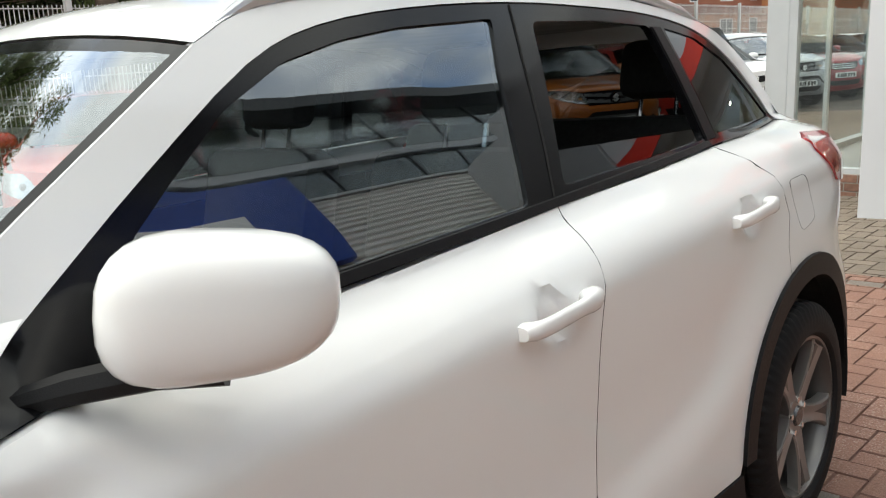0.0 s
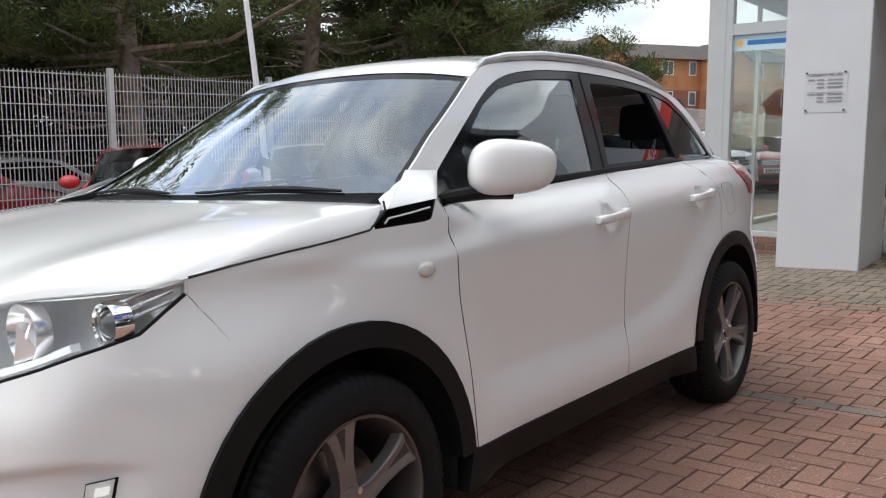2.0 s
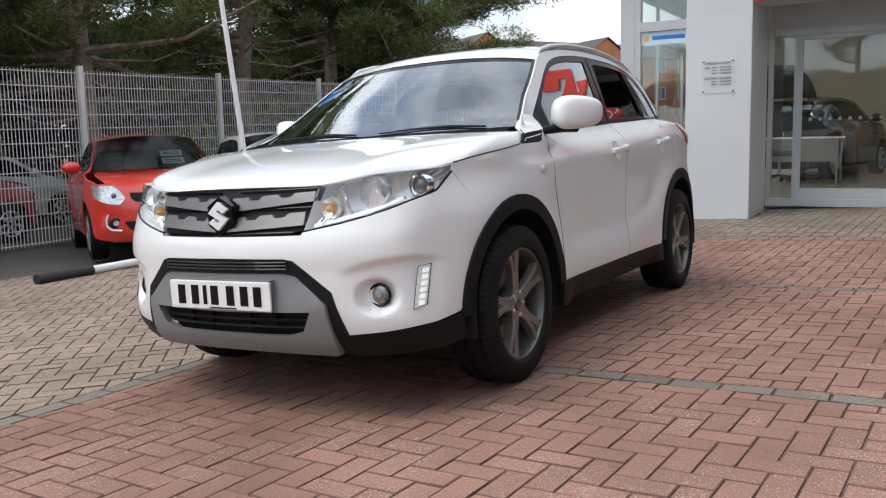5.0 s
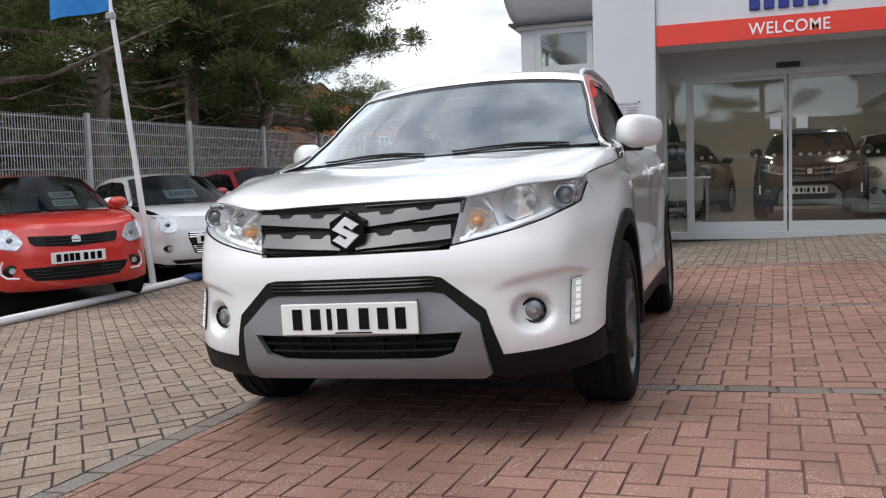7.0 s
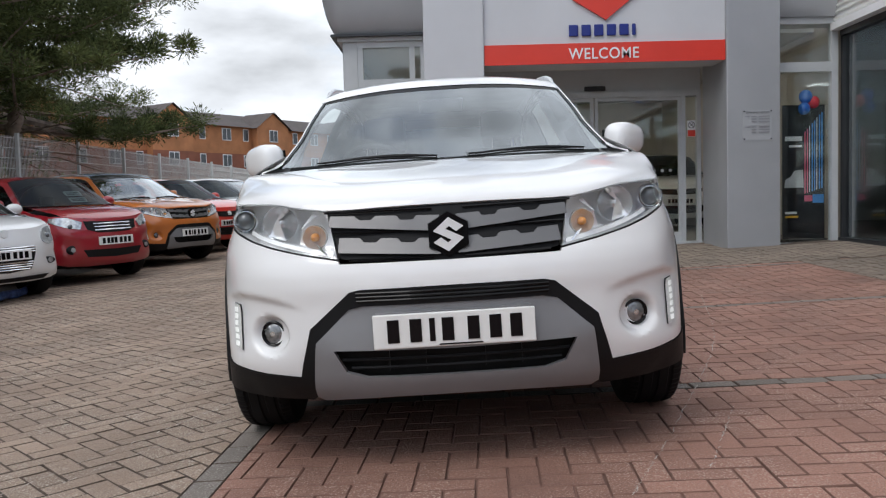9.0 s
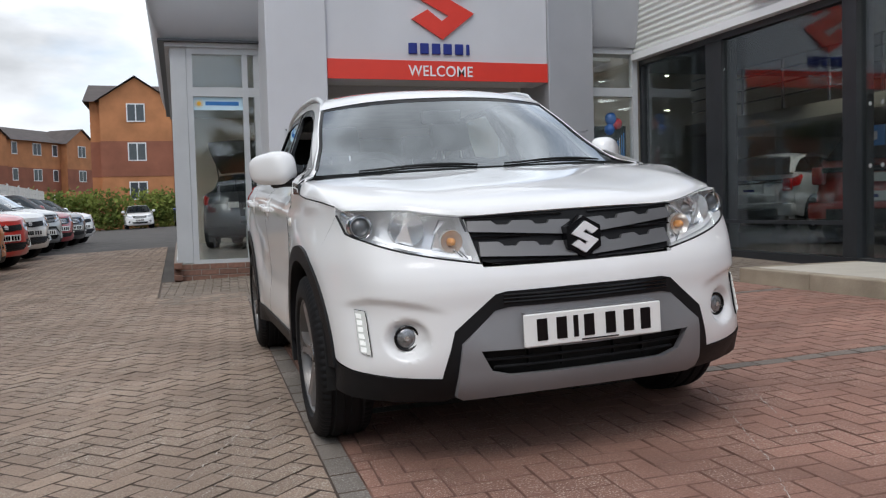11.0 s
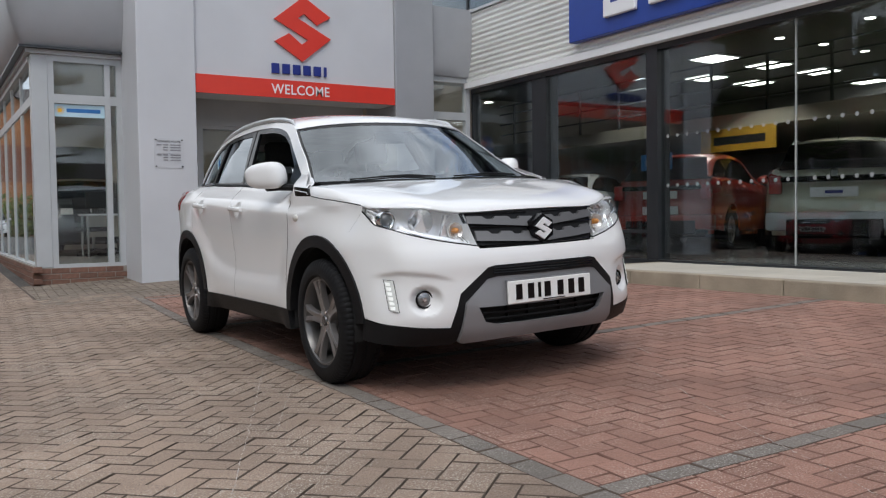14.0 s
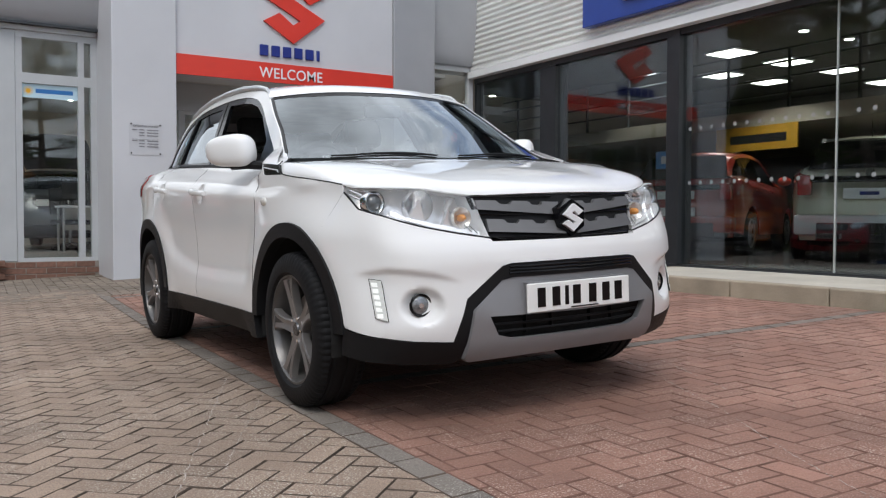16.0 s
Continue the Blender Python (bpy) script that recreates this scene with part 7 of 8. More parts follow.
            bm = bmesh.new()
            prof = [(0.090, 0.236), (0.100, 0.234), (0.100, 0.226), (0.088, 0.220), (0.070, 0.216)]
            rings = [[bm.verts.new((x, r * math.cos(2 * math.pi * k / 60), r * math.sin(2 * math.pi * k / 60))) for x, r in prof] for k in range(60)]
            for k in range(60):
                a, b = rings[k], rings[(k + 1) % 60]
                for i in range(len(prof) - 1):
                    bm.faces.new((a[i], a[i + 1], b[i + 1], b[i]))
            part("rim", bm, alloy, first, smooth=True)
            bm = bmesh.new()
            prof = [(0.070, 0.216), (0.02, 0.206), (-0.08, 0.21)]
            rings = [[bm.verts.new((x, r * math.cos(2 * math.pi * k / 60), r * math.sin(2 * math.pi * k / 60))) for x, r in prof] for k in range(60)]
            for k in range(60):
                a, b = rings[k], rings[(k + 1) % 60]
                for i in range(2):
                    bm.faces.new((a[i], a[i + 1], b[i + 1], b[i]))
            part("barrel", bm, mat("wheel barrel alloy", (0.12, 0.115, 0.112), 0.4, 0.5), first, smooth=True)
            for k in range(5):
                q = Matrix.Rotation(2 * math.pi * k / 5, 4, "X")
                bm = bmesh.new()
                secs = [(0.040, 0.036, 0.077), (0.075, 0.028, 0.083), (0.12, 0.027, 0.088), (0.165, 0.033, 0.093), (0.20, 0.043, 0.096), (0.229, 0.060, 0.096)]
                rr = []
                for r, w, x in secs:
                    rr.append([bm.verts.new(q @ Vector(p)) for p in ((x - 0.035, -w, r), (x - 0.004, -w * 0.98, r), (x, -w * 0.80, r), (x - 0.007, -w * 0.25, r), (x - 0.007, w * 0.25, r), (x, w * 0.80, r), (x - 0.004, w * 0.98, r), (x - 0.035, w, r))])
                for a, b in zip(rr, rr[1:]):
                    for i in range(7):
                        bm.faces.new((a[i], a[i + 1], b[i + 1], b[i]))
                sp = part("spoke", bm, alloy2, first, smooth=True, angle=25)
                bm = bmesh.new()
                lo = [bm.verts.new(q @ Vector((x, w, r))) for x, w, r in ((0.0835, 0.0, 0.135), (0.0915, -0.014, 0.214), (0.0915, 0.014, 0.214))]
                hi = [bm.verts.new(q @ Vector((x - 0.02, w, r))) for x, w, r in ((0.0835, 0.0, 0.135), (0.0915, -0.014, 0.214), (0.0915, 0.014, 0.214))]
                bm.faces.new(lo)
                for i in range(3):
                    bm.faces.new((lo[i], lo[(i + 1) % 3], hi[(i + 1) % 3], hi[i]))
                bmesh.ops.recalc_face_normals(bm, faces=bm.faces)
                part("spoke_pocket", bm, mat("groove alloy", (0.07, 0.067, 0.066), 0.4, 0.5), sp)
            part("hub", disc(bmesh.new(), (0.03, 0, 0), (1, 0, 0), 0.068, 0.046, 30, 0.060), alloy2, first, smooth=True)
            part("hub_cap", disc(bmesh.new(), (0.076, 0, 0), (1, 0, 0), 0.030, 0.008, 24, 0.026), mat("hub cap", (0.10, 0.10, 0.105), 0.25, 0.7), first, smooth=True)
            for k in range(5):
                t = 2 * math.pi * (k + 0.5) / 5
                part("wheel_nut", disc(bmesh.new(), (0.062, 0.050 * math.sin(t), 0.050 * math.cos(t)), (1, 0, 0), 0.009, 0.02, 6), chrome, first)
            part("brake_disc", disc(bmesh.new(), (0.0, 0, 0), (1, 0, 0), 0.15, 0.012, 36), disc_m, first)
            part("caliper", boxed(-0.01, -0.16, -0.06, 0.045, -0.09, 0.06, bevel=0.01), liner, first)
            part("barrel_back", disc(bmesh.new(), (-0.06, 0, 0), (1, 0, 0), 0.207, 0.01, 36), liner, first)
            first.matrix_basis = m
        else:
            w = copy_thing(first, m)
            w.parent = root


PAINT = mat("white car paint", (0.80, 0.80, 0.80), 0.45, 0, 0.015, 1.2, coat=1.0, spec=0.25)
suv = thing("suv", "white compact sports utility car parked on red block paving", "car", m=Matrix.Rotation(radians(-2.21), 4, "Y"))
build_suv(suv, PAINT, PAINT)

# ---- the other cars ----
def build_hatch(root, paint, sx, sy, sz, face=0, trim="black", detail=1):
    """A small hatchback, in simpler panels than the white car."""
    blk = mat("black body plastic", (0.014, 0.014, 0.015), 0.55)
    gloss = mat("gloss black trim", (0.012, 0.012, 0.014), 0.12)
    prv = glass("parked car glass", (0.22, 0.25, 0.25), 1.52, 0.45)
    lamp_m = mat("parked headlamp", (0.60, 0.62, 0.64), 0.18, 0.55, 0.4, 25, coat=1.0)
    redl = mat("red lamp", (0.42, 0.012, 0.015), 0.12)
    liner = mat("wheel arch liner", (0.008, 0.008, 0.008), 0.9)
    S = lambda v, s=1: Vector((v.x * sx * s, v.y * sy, v.z * sz))
    CZ, R = 0.335 / sz * 0.93, 0.40

    def pan(name, poly, f, m, step=0.09, holes=(), depth=0.02, off=0.0, both=True, sm=True, label="", inn=(-1, 0, 0)):
        out = []
        for s in ((1, -1) if both else (1,)):
            bm = bmesh.new()
            sheet(bm, list(poly), lambda a, b: S(f(a, b, off), s), step, holes, depth, (inn[0] * s, inn[1], inn[2]))
            out.append(part(name, bm, m, root, label, sm, 40))
        return out
    seam = [(0.19, 1.10), (0.18, 0.6), (0.16, 0.30)]
    archf = ring_arc(-1.25, CZ, R, 0, 180, 14)
    pan("front_wing", [(-1.66, 0.93), (-1.35, 0.98), (-1.05, 1.06), (-0.83, 1.05), (-0.80, 0.6), (-0.78, 0.30), (-0.85, 0.29)] + archf + [(-1.66, CZ)], flank, paint)
    pan("front_door", [(-0.825, 1.045), (0.185, 1.10), (0.172, 0.6), (0.152, 0.29), (-0.772, 0.29), (-0.792, 0.6)], flank, paint)
    pan("rear_door", [(0.195, 1.10), (0.96, 1.13), (1.09, 0.94), (1.06, 0.72)] + ring_arc(1.25, CZ, R, 120, 178, 6) + [(0.80, 0.29), (0.162, 0.29), (0.18, 0.6)], flank, paint)
    pan("rear_wing", [(0.97, 1.13), (1.30, 1.14), (1.70, 1.14), (1.86, 1.08), (1.87, 0.34), (1.66, 0.30)] + ring_arc(1.25, CZ, R, 0, 118, 10) + [(1.07, 0.72), (1.10, 0.94)], flank, paint)
    se = [(-0.97, 1.078), (-0.80, 1.19), (-0.60, 1.325), (-0.37, 1.462)]
    rt = [(-0.37, 1.462), (-0.15, 1.490), (0.1, 1.515), (0.5, 1.524), (0.9, 1.495), (1.3, 1.43), (1.5, 1.35), (1.70, 1.22), (1.78, 1.13)]
    dlo = [(-0.80, 1.08), (-0.55, 1.246), (-0.32, 1.392), (-0.16, 1.436), (0.34, 1.468), (0.95, 1.442), (1.2, 1.39), (1.45, 1.25), (1.55, 1.155)]
    pan("roof_side", [(-1.05, 1.066)] + se + rt[1:] + [(1.55, 1.155)] + dlo[::-1][1:] + [(-0.83, 1.05)], flank, paint, 0.1)
    for w in pan("side_window", dlo + [(0.96, 1.136), (0.2, 1.1)], flank, prv, 0.12, off=-0.006, depth=0):
        w.visible_shadow = False
    for s in (1, -1):
        bm = bmesh.new()
        for a, b, w in (((0.16, 1.10), (0.30, 1.465), 0.035), ((0.93, 1.135), (0.98, 1.44), 0.03)):
            sheet(bm, [(a[0] - w, a[1]), (a[0] + w, a[1]), (b[0] + w, b[1]), (b[0] - w, b[1])], lambda p, q: S(flank(p, q, 0.0), s), 0.1, depth=0.01, inward=(-s, 0, 0))
        part("window_pillar", bm, gloss, root)
    bm = bmesh.new()
    rows = [[bm.verts.new(S(Vector((cabin_x(y, z) * k / 6, y - 0.10 * (1 - (k / 6) ** 2) * (1 - smooth(-0.37, 0.3, y)), z + 0.05 * (1 - abs(k / 6) ** 2.6))))) for k in range(-6, 7)] for y, z in rt[:7]]
    for a, b in zip(rows, rows[1:]):
        for i in range(12):
            bm.faces.new((a[i], b[i], b[i + 1], a[i + 1]))
    part("roof", bm, gloss if trim == "black roof" else paint, root, smooth=True)
    bm = bmesh.new()
    rows = []
    for y, z in se:
        t = (z - 1.078) / 0.384
        rows.append([bm.verts.new(S(Vector((cabin_x(y, z) * k / 8, y - (0.16 - 0.06 * t) * (1 - (k / 8) ** 2), z + 0.05 * t * (1 - abs(k / 8) ** 2.6))))) for k in range(-8, 9)])
    for a, b in zip(rows, rows[1:]):
        for i in range(16):
            bm.faces.new((a[i], a[i + 1], b[i + 1], b[i]))
    w = part("windscreen", bm, prv, root, smooth=True)
    w.visible_shadow = False
    # bonnet and nose
    fl = [skin(ux(x), z) for x, z in ((0, 0.86), (0.2, 0.86), (0.41, 0.868), (0.6, 0.89), (0.72, 0.91))]
    rows = []
    n = 10
    for j in range(n + 1):
        t = j / n
        row = []
        for k in range(-8, 9):
            w = k / 8
            aw = abs(w)
            f0 = skin(ux(0.76 * aw), 0.86 + 0.06 * aw ** 2)
            r0 = Vector((0.70 * aw, -1.05 - 0.10 * (1 - aw * aw), 1.062))
            p = f0.lerp(r0, t)
            x = p.x + (0.05 * math.sin(math.pi * t) if aw > 0.9 else 0.05 * aw * math.sin(math.pi * t))
            row.append((math.copysign(x, w), p.y, p.z + 0.055 * math.sin(math.pi * t ** 0.7) * (1 - aw ** 4 * 0.6)))
        rows.append(row)
    bm = bmesh.new()
    rv = [[bm.verts.new(S(Vector(p))) for p in r] for r in rows]
    for a, b in zip(rv, rv[1:]):
        for i in range(16):
            bm.faces.new((a[i], a[i + 1], b[i + 1], b[i]))
    part("bonnet", bm, paint, root, smooth=True)
    U = lambda pts: [(ux(x), z) for x, z in pts]
    V = lambda pts: [(uy(y), z) for y, z in pts]

    def nose(name, half, m, off, depth=0.03, holes=(), step=0.08, label=""):
        full = list(half) + [(-a, b) for a, b in reversed(half) if abs(a) > 1e-6]
        bm = bmesh.new()
        sheet(bm, full, lambda a, b: (lambda v: S(v, math.copysign(1, a)))(skin(abs(a), b, off)), step, holes, depth, (0, 1, 0))
        return part(name, bm, m, root, label, True, 40)
    nose("front_bumper", [(0, 0.87)] + U([(0.41, 0.875), (0.72, 0.915)]) + V([(-1.665, 0.925), (-1.665, 0.40), (-1.70, 0.30)]) + U([(0.7, 0.24), (0.4, 0.22)]) + [(0, 0.22)], paint, -0.002)
    if face == 0:
        gpoly, lpoly = [(0, 0.785), (0.46, 0.805), (0.445, 0.74), (0.40, 0.70), (0, 0.675)], [(0, 0.47), (0.53, 0.475), (0.49, 0.40), (0.42, 0.335), (0, 0.315)]
        lamp = U([(0.50, 0.74), (0.56, 0.82), (0.66, 0.885)]) + V([(-1.72, 0.905), (-1.60, 0.915), (-1.60, 0.88), (-1.74, 0.76)]) + U([(0.66, 0.685), (0.56, 0.67)])
    elif face == 1:
        gpoly, lpoly = [(0, 0.665), (0.375, 0.655), (0.37, 0.56), (0.30, 0.375), (0, 0.35)], [(0, 0.285), (0.60, 0.295), (0.55, 0.24), (0, 0.235)]
        lamp = U([(0.50, 0.74), (0.53, 0.82), (0.60, 0.865), (0.70, 0.885)]) + V([(-1.74, 0.905)]) + U([(0.735, 0.82), (0.72, 0.73), (0.66, 0.675), (0.58, 0.665), (0.52, 0.69)])
    else:
        gpoly, lpoly = [(0, 0.82), (0.44, 0.84), (0.40, 0.72), (0.26, 0.68), (0, 0.67)], [(0, 0.44), (0.48, 0.45), (0.42, 0.35), (0, 0.33)]
        lamp = U([(0.46, 0.83), (0.60, 0.87), (0.70, 0.90)]) + V([(-1.72, 0.90), (-1.70, 0.85)]) + U([(0.70, 0.77), (0.50, 0.73)])
    g = nose("grille", U(gpoly), blk, 0.006, label="black grille with bright bars")
    z0, z1 = min(p[1] for p in gpoly), max(p[1] for p in gpoly)
    slats = [(z0 + (z1 - z0) * (k + 1) / 4, 0.30) for k in range(3)]
    if face == 1:
        slats = [(0.650, 0.36), (0.622, 0.365), (0.594, 0.365), (0.468, 0.325), (0.440, 0.315), (0.412, 0.30), (0.384, 0.28)]
    for z, w in slats:
        bm = bmesh.new()
        xs = np.linspace(-w, w, 9)
        tube(bm, [S(Vector((x, skin(ux(abs(x)), z, 0.012).y, z))) for x in xs], 0.008, 5)
        part("bar", bm, mat("chrome", (0.8, 0.8, 0.8), 0.1, 1) if face else blk, g)
    lg = nose("lower_grille", U(lpoly), blk, 0.007, label="black lower grille")
    for z in (0.365, 0.40, 0.435) if face == 0 else ():
        bm = bmesh.new()
        tube(bm, [S(Vector((x, skin(ux(abs(x)), z, 0.010).y, z))) for x in np.linspace(-0.44, 0.44, 9)], 0.006, 5)
        part("slat", bm, gloss, lg)
    if face != 2:
        zb = 0.745 if face == 0 else 0.82
        part("badge", disc(bmesh.new(), S(Vector((0, skin(0, zb, 0.004).y, zb))), (0, -1, 0.1), 0.048, 0.014, 6), mat("bright metal", (0.84, 0.85, 0.86), 0.3, 0.1, 0.04, 10, coat=0.4), root)
    for s in (1, -1):
        bm = bmesh.new()
        sheet(bm, rounded(lamp, 0.02, 3), lambda a, b: S(skin(a, b, 0.010), s), 0.05, depth=0.03, inward=(0, 1, 0))
        h = part("headlamp", bm, lamp_m, root, "clear headlamp", True, 40)
        v = S(skin(ux(0.63), 0.775, 0.0), s)
        bm = bmesh.new()
        bmesh.ops.create_uvsphere(bm, u_segments=14, v_segments=8, radius=0.032, matrix=Matrix.Translation(v))
        part("bulb_lens", bm, mat("projector lens", (0.10, 0.11, 0.12), 0.03, 0, 0.1, 3, coat=1), h, smooth=True)
        v = S(skin(ux(0.62), 0.46, 0.004), s)
        bm = bmesh.new()
        bmesh.ops.create_uvsphere(bm, u_segments=14, v_segments=8, radius=1, matrix=Matrix.Translation(v) @ Matrix.Diagonal((0.09, 0.03, 0.042 if face == 1 else 0.06, 1)))
        fl = part("fog_lamp", bm, blk, root, smooth=True)
        part("fog_lens", disc(bmesh.new(), v + Vector((0.01 * s, -0.028, 0)), (0.3 * s, -1, 0), 0.03, 0.012, 14), lamp_m, fl)
        if face == 0:
            bm = bmesh.new()
            tube(bm, [S(skin(ux(x), z, 0.016), s) for x, z in ((0.56, 0.375), (0.66, 0.385), (0.705, 0.43), (0.71, 0.50), (0.69, 0.56))], 0.011, 6)
            part("fog_bezel", bm, mat("bright metal", (0.84, 0.85, 0.86), 0.3), fl, "bright bezel", smooth=True)
        bm = bmesh.new()
        bmesh.ops.create_uvsphere(bm, u_segments=18, v_segments=10, radius=1, matrix=Matrix.Translation((0.93 * sx * s, -0.62 * sy, 1.14 * sz)) @ Matrix.Diagonal((0.11, 0.075, 0.075, 1)))
        part("door_mirror", bm, paint, root, smooth=True)
        bm = bmesh.new()
        sheet(bm, rounded([(1.62, 1.10), (1.88, 1.02), (1.89, 0.86), (1.74, 0.90)], 0.02, 3), lambda a, b: S(flank(a, b, 0.008), s), 0.08, depth=0.03, inward=(-s, 0, 0))
        part("tail_lamp", bm, redl, root, "red tail lamp")
        for y in (0.06, 0.90):
            bm = bmesh.new()
            tube(bm, [S(flank(y - 0.09, 0.94, 0.014), s), S(flank(y, 0.95, 0.032), s), S(flank(y + 0.09, 0.955, 0.014), s)], 0.014, 6)
            part("handle", bm, paint, root)
    pl = part("number_plate", boxed(-0.26, -2.112 * sy - 0.01, 0.50 * sz, 0.26, -2.10 * sy, 0.50 * sz + 0.111, bevel=0.003), mat("white plate", (0.80, 0.80, 0.78), 0.3), root, "white number plate with plain black bars")
    for x in (-0.195, -0.125, -0.07, -0.015, 0.065, 0.132, 0.198):
        part("print_bar", boxed(x - 0.022, -2.112 * sy - 0.0125, 0.50 * sz + 0.018, x + 0.022, -2.112 * sy - 0.0105, 0.50 * sz + 0.092), gloss, pl)
    # tail
    bm = bmesh.new()
    rows = [[bm.verts.new(S(skin(uy(1.86) + (ARC[-1] - uy(1.86)) * k / 6, z))) for k in range(7)] for z in (0.26, 0.5, 0.8, 1.0, 1.1)]
    for a, b in zip(rows, rows[1:]):
        for i in range(6):
            bm.faces.new((a[i], a[i + 1], b[i + 1], b[i]))
    gg = bmesh.ops.duplicate(bm, geom=bm.verts[:] + bm.edges[:] + bm.faces[:])
    for v in [q for q in gg["geom"] if isinstance(q, bmesh.types.BMVert)]:
        v.co.x *= -1
    part("tailgate", bm, paint, root, smooth=True)
    bm = bmesh.new()
    vs = [[bm.verts.new(S(Vector((cabin_x(min(y, 1.7), z) * w, y + 0.10 * (1 - w * w), z + 0.03 * (1 - w * w))))) for w in (-1, -0.5, 0, 0.5, 1)] for y, z in ((1.80, 1.09), (1.70, 1.2), (1.54, 1.36), (1.47, 1.44))]
    for a, b in zip(vs, vs[1:]):
        for i in range(4):
            bm.faces.new((a[i], a[i + 1], b[i + 1], b[i]))
    part("rear_screen", bm, prv, root, smooth=True)
    part("rear_plate", boxed(-0.26, 2.085 * sy, 0.80 * sz, 0.26, 2.10 * sy, 0.80 * sz + 0.111), mat("white plate", (0.80, 0.80, 0.78), 0.3), root)
    part("rear_apron", boxed(-0.70 * sx, 1.95 * sy, 0.25 * sz, 0.70 * sx, 2.10 * sy, 0.45 * sz, bevel=0.03), blk, root)
    part("floor_pan", boxed(-0.62 * sx, -1.75 * sy, 0.20, 0.62 * sx, 1.85 * sy, 0.62 * sz), liner, root)
    bm = bmesh.new()
    box(bm, -0.62 * sx, -0.95 * sy, 0.75 * sz, 0.62 * sx, -0.55 * sy, 1.02 * sz, bevel=0.04)
    part("dashboard", bm, liner, root)
    for x in (-0.34, 0.34):
        bm = bmesh.new()
        box(bm, x * sx - 0.22, 0.1 * sy, 0.5, x * sx + 0.22, 0.25 * sy, 1.08 * sz, bevel=0.05)
        box(bm, x * sx - 0.12, 0.14 * sy, 1.10 * sz, x * sx + 0.12, 0.24 * sy, 1.26 * sz, bevel=0.04)
        part("seat", bm, mat("dark seat fabric", (0.028, 0.028, 0.030), 0.9), root)
    tyre = mat("tyre rubber", (0.009, 0.009, 0.010), 0.8)
    alloy = mat("silver wheel", (0.45, 0.45, 0.46), 0.3, 0.8)
    first = None
    rr = 0.31
    for s, y in ((1, -1.25 * sy), (1, 1.25 * sy), (-1, -1.25 * sy), (-1, 1.25 * sy)):
        m = Matrix.Translation((0.76 * sx * s, y, rr)) @ Matrix.Rotation(radians(0 if s > 0 else 180), 4, "Z")
        if first is None:
            bm = bmesh.new()
            prof = [(-0.08, 0.20), (-0.10, 0.27), (-0.085, 0.305), (0, 0.31), (0.085, 0.305), (0.10, 0.27), (0.095, 0.21), (0.085, 0.20)]
            ring = [[bm.verts.new((x, r * math.cos(2 * math.pi * k / 36), r * math.sin(2 * math.pi * k / 36))) for x, r in prof] for k in range(36)]
            for k in range(36):
                a, b = ring[k], ring[(k + 1) % 36]
                for i in range(len(prof) - 1):
                    bm.faces.new((a[i], a[i + 1], b[i + 1], b[i]))
            first = part("wheel", bm, tyre, root, smooth=True)
            bm = bmesh.new()
            tube(bm, [(0.085, 0.195 * math.cos(2 * math.pi * k / 36), 0.195 * math.sin(2 * math.pi * k / 36)) for k in range(37)], 0.014, 6, cap=False)
            part("rim", bm, alloy, first, smooth=True)
            part("rim_back", disc(bmesh.new(), (0.0, 0, 0), (1, 0, 0), 0.2, 0.02, 30), liner, first)
            for k in range(7):
                bm = box(bmesh.new(), 0.05, -0.022, 0.03, 0.085, 0.022, 0.2, bevel=0.006, m=Matrix.Rotation(2 * math.pi * k / 7, 4, "X"))
                part("spoke", bm, alloy, first)
            first.matrix_basis = m
        else:
            w = copy_thing(first, m)
            w.parent = root


def paint(name, col):
    return mat(name, col, 0.28, 0.0, 0.03, 1.2, coat=1.0)


def place(px, py, heading, length, z=None):
    """A pose with the number plate over (px, py), nose towards heading (degrees from +x), on the sloping yard."""
    d = Vector((math.cos(radians(heading)), math.sin(radians(heading))))
    c = Vector((px, py)) - d * length / 2
    zz = ground_z(c.x, c.y) if z is None else z
    m = Matrix.Translation((c.x, c.y, zz)) @ (Matrix.Rotation(radians(-2.2), 4, "Y") if z is None else Matrix()) @ Matrix.Rotation(radians(heading + 90), 4, "Z")
    return m


